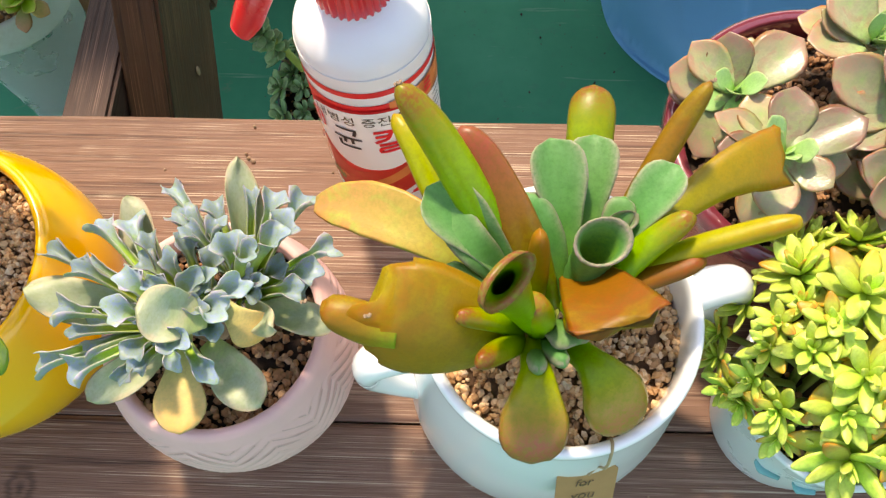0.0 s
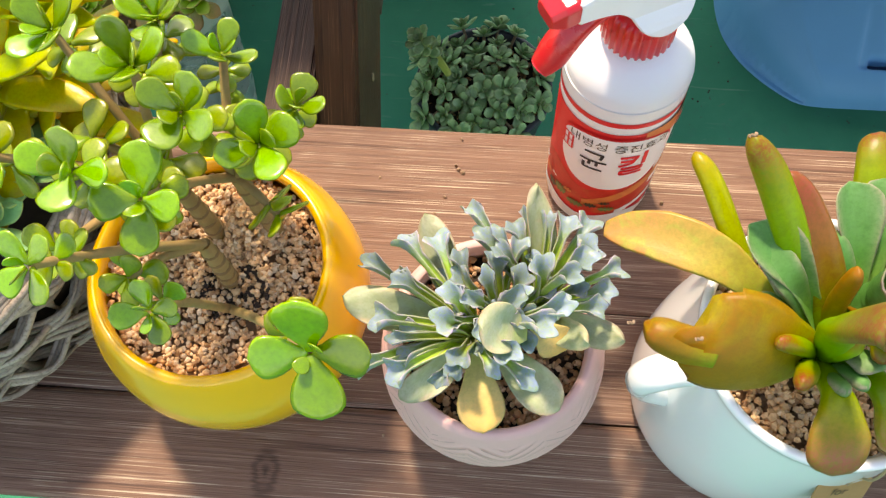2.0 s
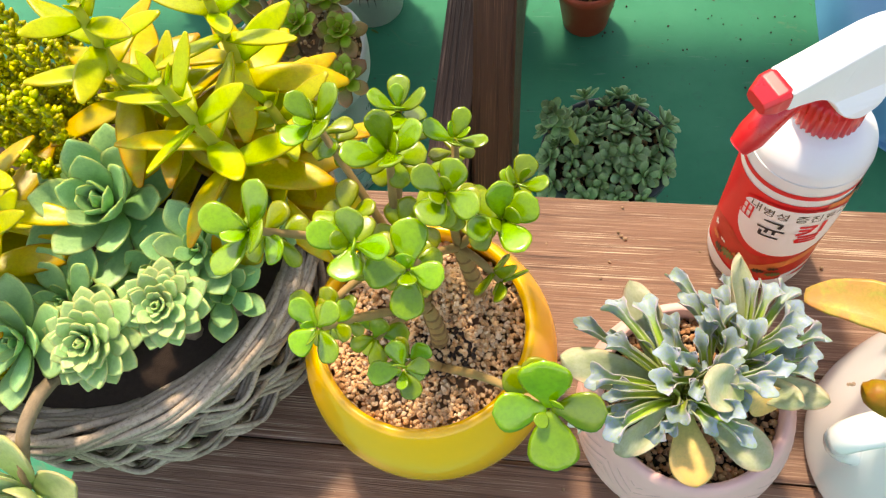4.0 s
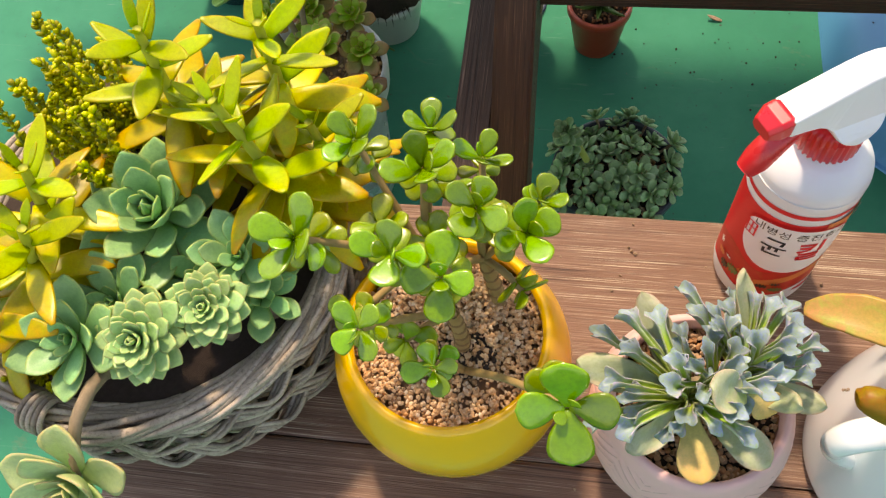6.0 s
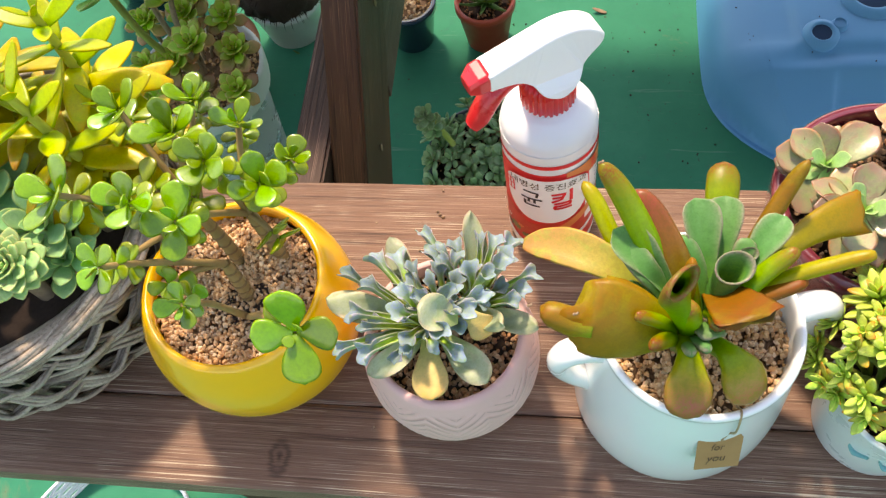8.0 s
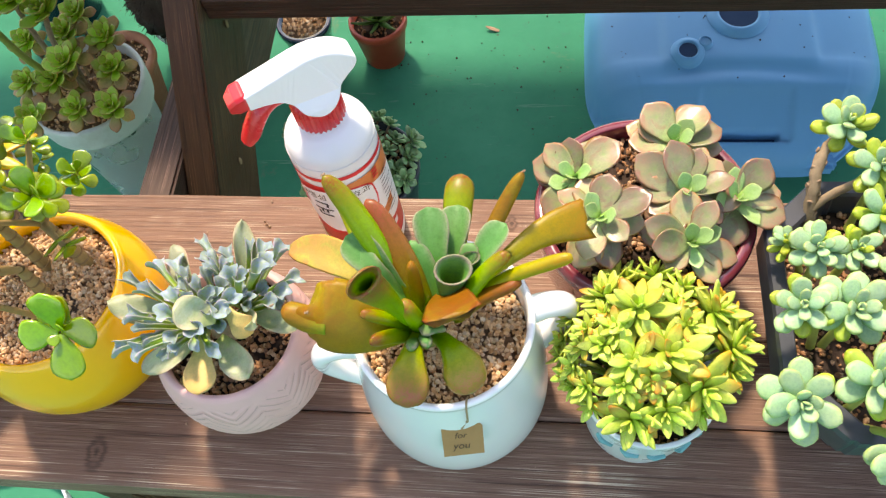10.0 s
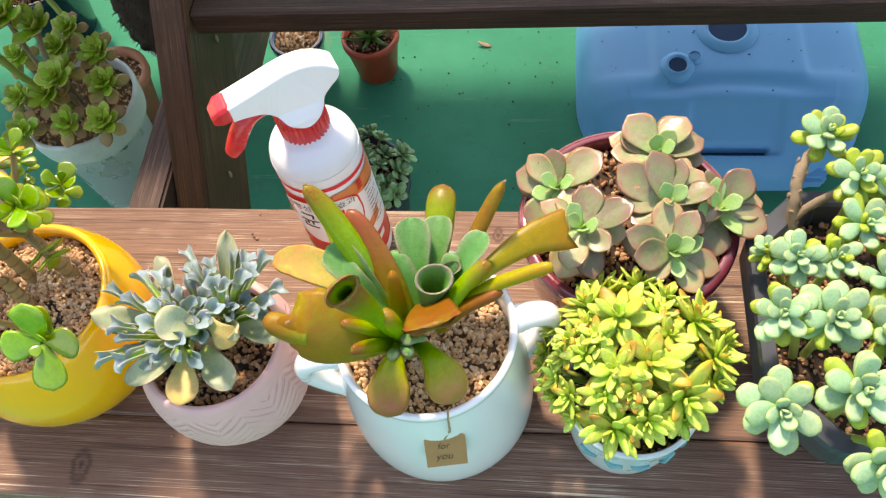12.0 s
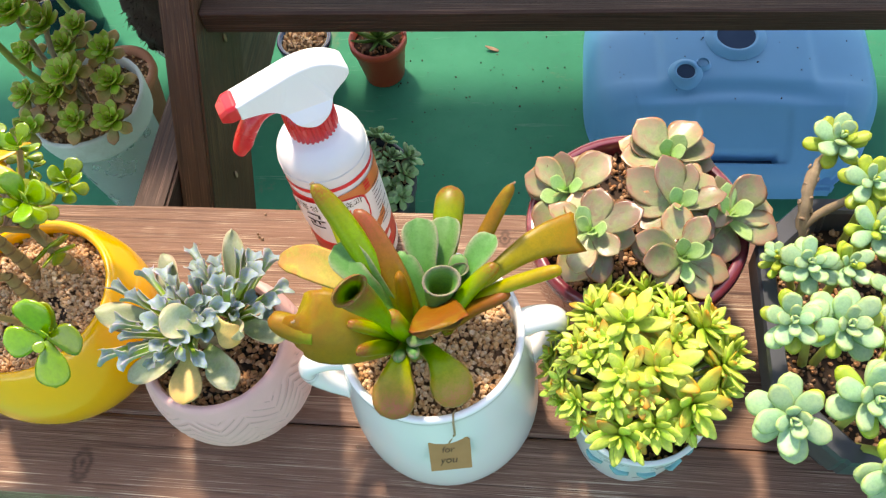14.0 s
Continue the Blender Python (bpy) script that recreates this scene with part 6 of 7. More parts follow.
part_of("trunk", tube("trunk", [(0.3449, 0.2246, 0.5057), (0.3441, 0.2314, 0.5281), (0.3433, 0.2439, 0.5482), (0.3463, 0.2602, 0.5611), (0.3592, 0.2767, 0.5697)], [0.0052, 0.0046, 0.0042, 0.004, 0.003], 26, 9, rough=0.35), M["stem"], moon, label="knobbly bare woody stem")
part_of("branch", tube("branch", [(0.3442, 0.2357, 0.5378), (0.3551, 0.2402, 0.5481), (0.3722, 0.2404, 0.5712)], [0.0036, 0.003, 0.0026], 12, 8, rough=0.3), M["stem"], moon)

trunk_line = spline([(0.3449, 0.2246, 0.5057), (0.3441, 0.2314, 0.5281), (0.3433, 0.2439, 0.5482), (0.3463, 0.2602, 0.5611), (0.3592, 0.2767, 0.5697)], 30)
for k in range(16):
    at, turn = trunk_line[2 + int(k * 1.6)], 2.4 * k
    out = Vector((math.cos(turn), math.sin(turn) * 0.8 - 0.35, 0.1)).normalized()
    scar = lathe("leaf_scar", [(0.0019, -0.0006), (0.0019, 0.0006), (0.0013, 0.0009), (0.0006, 0.0004)], (0, 0, 0), 10)
    part_of("leaf_scar", scar, M["scab"], moon, aim(at + out * 0.0043, out))

# ---- wicker basket with mixed succulents ----
KC = Vector((-0.4175, 0.217, TOP))
basket = thing("wicker_basket", "round grey woven willow basket on the shelf's end", "basket", tuple(KC))


def basket_r(z):
    return float(np.interp(z, [0, 0.02, 0.05, 0.09, 0.115], [0.118, 0.130, 0.137, 0.136, 0.133]))


rng = random.Random(61)
STAKES = 22
bm = bmesh.new()
bmesh.ops.create_cone(bm, cap_ends=True, segments=48, radius1=0.117, radius2=0.122, depth=0.012)
for v in bm.verts:
    v.co += KC + Vector((0, 0, 0.0062))
part("base", bm, M["wicker"], basket)
# dark shell just inside the wall, added so the weave's gaps look shaded
part_of("gap_shade", lathe("gap_shade", [(0.110, 0.012), (0.124, 0.02), (0.1275, 0.05), (0.127, 0.09), (0.124, 0.104)], tuple(KC), 48), M["soil"], basket, label="dark shell that puts shade behind the weave's gaps")
for k in range(STAKES):
    a = 2 * math.pi * k / STAKES
    pts = [KC + Vector(((basket_r(z) - 0.001) * math.cos(a), (basket_r(z) - 0.001) * math.sin(a), z)) for z in (0.004, 0.03, 0.07, 0.112)]
    part_of("stake", tube("stake", pts, 0.0026, 8, 6), M["wicker"], basket)
for k in range(27):
    band, row = divmod(k, 3)
    z0 = 0.007 + 0.0110 * band + 0.0037 * row
    pts = []
    lift = rng.uniform(-0.001, 0.001)
    for j in range(STAKES * 2 + 1):
        a = 2 * math.pi * (j + 0.3 * row) / (STAKES * 2)
        side = (1, 0, -1, 0)[(j + 2 * (band % 2)) % 4]
        z = z0 + 0.0065 * (1, 0, -1, 0)[(j + 1 + band) % 4] + lift + rng.uniform(-0.0007, 0.0007)
        r = basket_r(z0) + side * 0.0066 + 0.0008 * row + rng.uniform(-0.0006, 0.0006)
        pts.append(KC + Vector((r * math.cos(a), r * math.sin(a), max(z, 0.0035))))
    part_of("strand", tube("strand", pts, [0.0019 * rng.uniform(0.75, 1.3) for _ in range(12)], STAKES * 8, 6, 1.1), M["wicker"], basket)
for k in range(22):
    ph, amp = rng.uniform(0, 6.28), rng.uniform(0.004, 0.0090)
    pts = []
    for j in range(97):
        a = 2 * math.pi * j / 96
        r = 0.1335 + amp * math.cos(3 * a + ph) + 0.0012 * math.sin(11 * a + k)
        z = 0.106 + amp * 0.9 * math.sin(3 * a + ph) + 0.0012 * math.sin(9 * a + k)
        pts.append(KC + Vector((r * math.cos(a), r * math.sin(a), z)))
    part_of("rim_strand", tube("rim_strand", pts, [0.0021 * rng.uniform(0.75, 1.3) for _ in range(14)], 192, 6), M["wicker"], basket)
for k in range(5):
    a = math.radians(-101 - 1.7 * k)
    c = KC + Vector((0.1335 * math.cos(a), 0.1335 * math.sin(a), 0.108))
    pts = [c + Vector((math.cos(a) * 0.0115 * math.cos(t), math.sin(a) * 0.0115 * math.cos(t), 0.0115 * math.sin(t))) for t in [2 * math.pi * q / 12 for q in range(13)]]
    part_of("binding", tube("binding", pts, 0.0019, 24, 6), M["wicker"], basket)
for k in range(13):
    pts = []
    for j in range(97):
        a = 2 * math.pi * j / 96
        r = 0.1232 + 0.0035 * math.cos(3 * a + k * 0.7) + 0.0012 * math.sin(10 * a + k)
        z = 0.101 + 0.0045 * math.sin(3 * a + k * 0.7)
        pts.append(KC + Vector((r * math.cos(a), r * math.sin(a), z)))
    part_of("rim_strand", tube("rim_strand", pts, 0.0022, 144, 6), M["wicker"], basket)
gravel(basket, KC, 0.119, TOP + 0.098, 1100, 0.0023, M["grit_dark"], 16, 0.004)

mint = thing("echeveria", "two tight mint-green echeveria rosettes with pale edges", "succulent", (-0.36, 0.13, TOP + 0.1))
MINT = leaf_meshes("leaf", 4, 0.0215, 0.0122, 0.0030, "petal", 0.40, 0.14, M["mint"], 12)
rng = random.Random(62)
DENSE = [(11, 1.10, 2, -0.005, 0.004), (11, 1.02, 14, -0.001, 0.004), (10, 0.90, 28, 0.002, 0.0035), (9, 0.74, 42, 0.005, 0.003), (7, 0.55, 56, 0.0075, 0.002), (5, 0.36, 72, 0.009, 0.001), (3, 0.22, 84, 0.010, 0)]
rosette(mint, MINT, (-0.3765, 0.1280, 0.5733), (0.05, -0.45, 0.9), DENSE, rng, 1.05, 5)
rosette(mint, MINT, (-0.3440, 0.1515, 0.5707), (0.15, -0.35, 0.9), DENSE, rng, 0.93, 5)
part_of("stem", tube("stem", [(-0.381, 0.13, TOP + 0.1), (-0.3765, 0.1280, 0.5733)], 0.006, 6, 8), M["stem"], mint)
part_of("stem", tube("stem", [(-0.345, 0.152, TOP + 0.1), (-0.3440, 0.1515, 0.5707)], 0.006, 6, 8), M["stem"], mint)

big = thing("echeveria", "large blue-green echeveria rosette with thick leaves", "succulent", (-0.396, 0.208, TOP + 0.1))
BIG = leaf_meshes("leaf", 4, 0.044, 0.0255, 0.0042, "petal", 0.55, 0.16, M["blue_ros"], 13)
rosette(big, BIG, (-0.3912, 0.2103, 0.5665), (0.05, -0.25, 0.95), [(6, 1.05, 2, -0.004, 0.005), (6, 0.95, 20, 0, 0.004), (5, 0.78, 38, 0.005, 0.003), (5, 0.58, 54, 0.009, 0.002), (4, 0.36, 72, 0.012, 0)], rng, 1.0, 6)
part_of("stem", tube("stem", [(-0.396, 0.21, TOP + 0.1), (-0.3912, 0.2103, 0.5665)], 0.008, 6, 8), M["stem"], big)
for at, face, s in (((-0.3326, 0.186, 0.5667), (0.15, -0.25, 0.95), 0.66), ((-0.4196, 0.1262, 0.568), (-0.1, -0.4, 0.9), 0.72), ((-0.4065, 0.1533, 0.5584), (0.0, -0.3, 0.95), 0.7), ((-0.3609, 0.1733, 0.5499), (0.1, -0.2, 1), 0.6), ((-0.3136, 0.2068, 0.5489), (0.3, 0, 1), 0.6), ((-0.3202, 0.1679, 0.5507), (0.3, -0.3, 1), 0.55)):
    small = thing("echeveria", "small flat blue-green echeveria rosette", "succulent", (at[0], at[1], TOP + 0.1), "small rosettes in the basket")
    rosette(small, BIG, at, face, [(6, 1.1, 4, -0.003, 0.005), (5, 0.9, 18, 0, 0.004), (5, 0.55, 40, 0.004, 0.002), (4, 0.32, 62, 0.006, 0)], rng, s, 7)
    part_of("stem", tube("stem", [(at[0], at[1], TOP + 0.098), at], 0.005, 6, 8), M["stem"], small)

hang = thing("graptopetalum", "pale green rosette hanging over the basket's rim on a woody stem", "succulent", (-0.405, 0.10, TOP + 0.1))
HANGL = leaf_meshes("leaf", 4, 0.036, 0.0250, 0.0036, "petal", 0.2, 0.14, M["hang_leaf"], 14)
rosette(hang, HANGL, (-0.4101, 0.0524, 0.5353), (-0.05, -0.75, 0.65), [(5, 1.1, 8, 0, 0.004), (5, 0.95, 26, 0.004, 0.003), (4, 0.62, 46, 0.008, 0.002), (3, 0.38, 66, 0.010, 0)], rng, 1.0, 9)
part_of("stem", tube("stem", [(-0.4028, 0.1222, 0.5319), (-0.4031, 0.1064, 0.5586), (-0.4054, 0.0822, 0.5648), (-0.4085, 0.0656, 0.5527), (-0.4101, 0.0535, 0.5372)], [0.0042, 0.0042, 0.004, 0.0036, 0.003], 22, 9, rough=0.3), M["stem"], hang)

# golden stonecrop: leaning stems set with long leaves
GOLD = leaf_meshes("leaf", 5, 0.052, 0.0185, 0.0042, "lance", -0.35, 0.13, M["gold"], 15)
GOLD_G = leaf_meshes("leaf", 4, 0.049, 0.0185, 0.0042, "lance", 0.15, 0.12, M["gold_green"], 16)
golden = thing("golden_stonecrop", "golden yellow-green stonecrop with long orange-edged leaves", "succulent", (-0.37, 0.25, TOP + 0.1))
rng = random.Random(71)


def golden_stem(root, bend_at, head, whorls, size=1.0):
    """A thick leaning stem with whorls of three leaves, long and drooping below, short and green at its top."""
    line = spline([root, bend_at, head], 40)
    stalk = part_of("stem", tube("stem", [root, bend_at, head], [0.0042, 0.0040, 0.0026], 16, 9), M["stem_gold"], golden)
    turn = rng.uniform(0, 360)
    whorls = round(whorls * 1.35)
    for k in range(whorls):
        s = 0.16 + 0.84 * k / (whorls - 1)
        i = min(int(s * 40), 39)
        d = (line[i + 1] - line[i]).normalized() + Vector((0, 0, 0.2))
        turn += 60 + rng.uniform(-12, 12)
        length = float(np.interp(s, [0.2, 0.6, 0.85, 1.0], [1.05, 0.98, 0.72, 0.36])) * size
        tilt = float(np.interp(s, [0.2, 0.6, 0.9, 1.0], [-2, 10, 26, 52]))
        count = 4 if s < 0.5 else 3
        for q in range(count):
            f = aim(line[i] + Vector((0, 0, 0.001 * q)), d, turn + 360 / count * q + rng.uniform(-14, 14)) @ pose(0, 0.003, 0, tilt + rng.uniform(-13, 11), rng.uniform(-24, 24), 0) @ Matrix.Scale(length * rng.uniform(0.88, 1.1), 4)
            part_of("leaf", rng.choice(GOLD_G if s > 0.72 or rng.random() < 0.2 else GOLD), None, stalk, f)


golden_stem((-0.3085, 0.2412, 0.5318), (-0.3113, 0.2294, 0.5826), (-0.3296, 0.2345, 0.659), 7)
golden_stem((-0.3869, 0.2856, 0.5268), (-0.3809, 0.2695, 0.6036), (-0.3734, 0.266, 0.6762), 6)
golden_stem((-0.327, 0.2906, 0.525), (-0.3197, 0.2865, 0.5904), (-0.313, 0.2814, 0.6666), 6)
golden_stem((-0.4555, 0.1606, 0.5361), (-0.451, 0.159, 0.5708), (-0.4291, 0.1646, 0.6327), 5, 0.95)
golden_stem((-0.4604, 0.1949, 0.5344), (-0.452, 0.1936, 0.5794), (-0.435, 0.1971, 0.6415), 5, 0.95)
golden_stem((-0.3515, 0.2625, 0.5271), (-0.3492, 0.2571, 0.5737), (-0.3523, 0.2549, 0.6286), 5, 0.95)
golden_stem((-0.2973, 0.2638, 0.5243), (-0.2921, 0.2605, 0.5607), (-0.2952, 0.2595, 0.6061), 4, 0.9)
golden_stem((-0.4756, 0.1398, 0.5367), (-0.4773, 0.1293, 0.5723), (-0.4718, 0.1188, 0.6027), 4, 0.9)

# fine beaded stonecrop behind
bead = thing("beaded_stonecrop", "bushy stonecrop of tiny yellow-green beaded leaves", "succulent", (-0.46, 0.27, TOP + 0.1))
rng = random.Random(72)
BV = [leaf_data(0.0048, 0.0034, 0.003, "plump", 0.2, 0, n=3, seg=5)]
verts, faces, uvs = [], [], []
for k in range(46):
    root = Vector((-0.465 + rng.uniform(-0.04, 0.045), 0.275 + rng.uniform(-0.045, 0.05), TOP + 0.098))
    head = root + Vector((rng.uniform(-0.03, 0.03), rng.uniform(-0.02, 0.03), rng.uniform(0.06, 0.11)))
    line = spline([root, root.lerp(head, 0.5) + Vector((rng.uniform(-0.006, 0.006), 0, 0)), head], 26)
    part_of("stem", tube("stem", [line[0], line[13], line[26]], 0.0012, 6, 5), M["stem_green"], bead)
    for j in range(5, 27):
        for q in range(3):
            m = aim(line[j], (head - root).normalized(), rng.uniform(0, 360)) @ pose(0, 0.0006, 0, rng.uniform(10, 50), 0, 0) @ Matrix.Scale(rng.uniform(0.8, 1.3), 4)
            v, f, u = BV[0]
            o = len(verts)
            verts += [m @ c for c in v]
            faces += [tuple(o + i for i in c) for c in f]
            uvs += u
part_of("leaves", mesh_of("leaves", verts, faces, uvs), M["bead"], bead, kind="stuff")
for k in range(14):
    at = (-0.47 + rng.uniform(-0.03, 0.03), 0.108 + rng.uniform(-0.004, 0.02), TOP + 0.105)
    part_of("tuft", joined_rosette("tuft", BV, [(6, 1.2, 10, 0, 0), (6, 1.1, 40, 0.003, 0), (4, 1, 70, 0.006, 0)], rng), M["bead"], bead, Matrix.Translation(at))

# ---- things on the floor behind ----
tank = thing("water_tank", "flat blue plastic water tank with two holes, lying on the floor", "water tank", (0.44, 0.77, GROUND))
nx, ny = 132, 120
X0, X1, Y0, Y1, H0 = 0.226, 0.654, 0.600, 0.975, 0.106
verts, faces = [], []


def step(x, edge, width):
    return 1 / (1 + math.exp(max(min((edge - x) / width, 40), -40)))


def tank_z(x, y):
    """Height of the moulded top: rounded rim, a broad brow, a sunk grip with its slot, shallow side fields."""
    u, v = 2 * (x - X0) / (X1 - X0) - 1, 2 * (y - Y0) / (Y1 - Y0) - 1
    squeeze = 1 + 0.20 * max(-v, 0) ** 3
    e = (1 - min(abs(u * squeeze), 1) ** 8) * (1 - min(abs(v), 1) ** 9)
    z = H0 * max(e, 0) ** 0.40
    z *= float(np.interp(y, [Y0, 0.63, 0.69, 0.73, Y1], [0.44, 0.54, 0.93, 1.0, 1.0]))
    side = step(abs(u), 0.50, 0.012) * step(y, 0.728, 0.006)
    z -= 0.006 * side * (1 - step(abs(u), 0.86, 0.03))
    arch = math.exp(-((y - 0.705 - 0.012 * math.cos(u * 3)) / 0.012) ** 2) * (1 - step(abs(u + 0.02), 0.50, 0.05))
    z -= 0.005 * arch
    inside = step(x, 0.384, 0.0016) * (1 - step(x, 0.510, 0.0016)) * (1 - step(y, 0.686, 0.003)) * step(y, 0.628, 0.0016)
    floor_z = 0.048 + (y - 0.636) * 0.85
    z = z * (1 - inside) + min(z, floor_z) * inside
    slot = step(x, 0.399, 0.0014) * (1 - step(x, 0.494, 0.0014)) * step(y, 0.631, 0.0009) * (1 - step(y, 0.641, 0.0009))
    return z - 0.026 * slot


for j in range(ny + 1):
    v = 2 * (j / ny) ** 1.25 - 1
    for i in range(nx + 1):
        u = 2 * i / nx - 1
        u = math.copysign(abs(u) ** 0.85, u)
        corner = 1 - 0.42 * max(-v, 0) ** 3 - 0.06 * max(v, 0) ** 6
        x = X0 + (X1 - X0) * (u * corner + 1) / 2
        y = Y0 + (Y1 - Y0) * (v * (1 - 0.05 * abs(u) ** 8) + 1) / 2
        edge = abs(u) > 0.9999 or abs(v) > 0.9999
        verts.append((x, y, GROUND + (0.0005 if edge else 0.004 + tank_z(X0 + (X1 - X0) * (u + 1) / 2 if abs(u) > 0.7 else x, Y0 + (Y1 - Y0) * (v + 1) / 2))))
for j in range(ny):
    for i in range(nx):
        a = j * (nx + 1) + i
        faces.append((a, a + 1, a + nx + 2, a + nx + 1))
part_of("body", mesh_of("body", verts, faces), M["blue_plastic"], tank)


def ring(name, x, y, hole, outer, label="", sunk=True):
    """A raised collar moulded on the tank; if sunk, a dark disc paints the hole's shade."""
    at = Vector((x, y, GROUND + 0.004 + tank_z(x, y)))
    slope = (tank_z(x, y + 0.02) - tank_z(x, y - 0.02)) / 0.04
    f = aim(at, (0, -slope, 1))
    me = lathe(name, [(hole, 0.0035), (hole + 0.001, 0.0062), (hole + (outer - hole) * 0.35, 0.0075), (hole + (outer - hole) * 0.55, 0.0055), (outer, 0.0035), (outer + 0.004, -0.006)], (0, 0, 0), 48)
    part_of(name, me, M["blue_plastic"], tank, f)
    # flat disc above the surface; its dark colour stands for shade in the hole
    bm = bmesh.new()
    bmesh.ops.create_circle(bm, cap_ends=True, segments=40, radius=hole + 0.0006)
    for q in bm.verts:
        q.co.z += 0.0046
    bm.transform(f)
    part("hollow", bm, M["blue_shade"] if sunk else M["blue_plastic"], tank, "dark disc standing for the shade inside the hole" if sunk else "")


ring("filler_ring", 0.366, 0.742, 0.0125, 0.023)
ring("cap_ring", 0.391, 0.757, 0.0068, 0.0105, sunk=False)
ring("mouth_ring", 0.442, 0.811, 0.027, 0.043)
# the slot's shade as a dark block in the trench
part("slot_shade", box_bm((0.4005, 0.6322, GROUND + 0.026), (0.4925, 0.6398, GROUND + 0.040), 0.001), M["blue_shade"], tank, "dark block for the shade in the carrying grip's slot")
part("lip", box_bm((0.500, 0.603, GROUND + 0.0005), (0.580, 0.628, GROUND + 0.026), 0.006), M["blue_plastic"], tank)
rng = random.Random(80)
specks = []
for k in range(30):
    x, y = rng.uniform(0.26, 0.62), rng.uniform(0.70, 0.90)
    specks.append((x, y, GROUND + 0.0045 + tank_z(x, y)))
part_of("dirt", stones_mesh("dirt", specks, 0.0013, rng), M["soil"], tank, kind="stuff", label="specks of soil on the plastic")


def simple_pot(name, label, at, r0, r1, h, material, wall=0.004, lip=0.003):
    pot = thing(name, label, "flower pot", (at[0], at[1], GROUND))
    me = lathe("body", [(r0 * 0.9, 0.0), (r0, 0.001), (r1, h - 0.012), (r1 + lip, h - 0.011), (r1 + lip, h - 0.001), (r1 + lip - 0.001, h), (r1 - wall, h), (r1 - wall - 0.001, h - 0.02)], (at[0], at[1], GROUND), 44)
    part_of("body", me, material, pot)
    return pot


def leafy(parent, at, radius, height, count, meshes, rng, scale=1.0):
    for k in range(count):
        a, q = 137.5 * k, math.sqrt((k + 0.5) / count)
        p = Vector((at[0] + radius * q * math.cos(math.radians(a)), at[1] + radius * q * math.sin(math.radians(a)), at[2] + height * (1 - q * q) + rng.uniform(-0.006, 0.006)))
        d = Vector((math.cos(math.radians(a)) * q, math.sin(math.radians(a)) * q, 0.8))
        if meshes is BACK:
            rosette(parent, BACK, p, d, BACK_RINGS, rng, scale * rng.uniform(0.75, 1.15), 9)
        else:
            part_of("rosette", rng.choice(meshes), None, parent, aim(p, d, rng.uniform(0, 360)) @ Matrix.Scale(scale * rng.uniform(0.75, 1.15), 4))
        part_of("stem", tube("stem", [(at[0] * 0.6 + p.x * 0.4, at[1] * 0.6 + p.y * 0.4, at[2] - 0.02), p], 0.0018, 4, 5), M["stem"], parent)


rng = random.Random(81)
SV = [leaf_data(0.0165, 0.0120, 0.0026, "plump", 0.35, 0.12, n=5, seg=6)]
SMALL = []
for k in range(4):
    me = joined_rosette("rosette", SV, [(5, 1.0, 8, 0, 0.003), (4, 0.8, 30, 0.003, 0.0015), (3, 0.42, 56, 0.005, 0)], rng, 8)
    me.materials.append(M["floor_leaf"])
    SMALL.append(me)
BACK = leaf_meshes("leaf", 4, 0.028, 0.0185, 0.0034, "petal", 0.35, 0.12, M["back_leaf"], 17, n=6, seg=8)
BACK_RED = leaf_meshes("leaf", 3, 0.028, 0.0190, 0.0030, "petal", 0.15, 0.08, M["back_red"], 18, n=6, seg=8)
BACK_RINGS = [(6, 0.95, 12, 0, 0.003), (6, 0.75, 28, 0.003, 0.002), (4, 0.45, 50, 0.006, 0.001), (3, 0.25, 70, 0.008, 0)]

fp = (-0.078, 0.519)
pot_a = simple_pot("flower_pot", "dark plastic nursery pot standing on the floor", fp, 0.058, 0.074, 0.146, M["black_plastic"])
gravel(pot_a, fp, 0.069, GROUND + 0.136, 300, 0.0022, M["grit_dark"], 82)
ghost = thing("ghost_plant", "low cluster of small grey-green rosettes", "succulent", (*fp, GROUND + 0.14))
leafy(ghost, (fp[0], fp[1], GROUND + 0.152), 0.078, 0.012, 34, SMALL, rng, 0.98)
part_of("stem", tube("stem", [(-0.115, 0.503, GROUND + 0.19), (-0.130, 0.503, GROUND + 0.23), (-0.138, 0.501, GROUND + 0.25)], 0.004, 10, 7), M["stem_green"], ghost)
for q in range(4):
    part_of("rosette", SMALL[q], None, ghost, aim((-0.133 - 0.003 * q, 0.500, GROUND + 0.225 + 0.009 * q), (-0.3, -0.3, 1), 60 * q) @ Matrix.Scale(0.85, 4))

wp = (-0.430, 0.568)
pot_b = thing("flower_pot", "dirty white round plastic pot on the floor", "flower pot", (*wp, GROUND))
me = lathe("outer_pot", smooth_profile([(0.045, 0.0), (0.050, 0.001), (0.058, 0.10), (0.0655, 0.203), (0.0665, 0.209), (0.0645, 0.209), (0.0560, 0.10), (0.048, 0.003), (0.001, 0.003)], 3), (*wp, GROUND), 48)
part_of("outer_pot", me, M["clear_plastic"], pot_b, None, "cloudy translucent plastic outer pot")
me = lathe("body", smooth_profile([(0.001, 0.196), (0.052, 0.197), (0.060, 0.203), (0.0675, 0.213), (0.076, 0.219), (0.0795, 0.251), (0.0785, 0.258), (0.074, 0.258), (0.072, 0.240)], 3), (*wp, GROUND), 48)
part_of("body", me, M["grey_white"], pot_b)
gravel(pot_b, wp, 0.072, GROUND + 0.244, 520, 0.0023, M["grit"], 83)
green_b = thing("echeveria", "branching green echeveria cluster with reddish leaf edges", "succulent", (*wp, GROUND + 0.24))
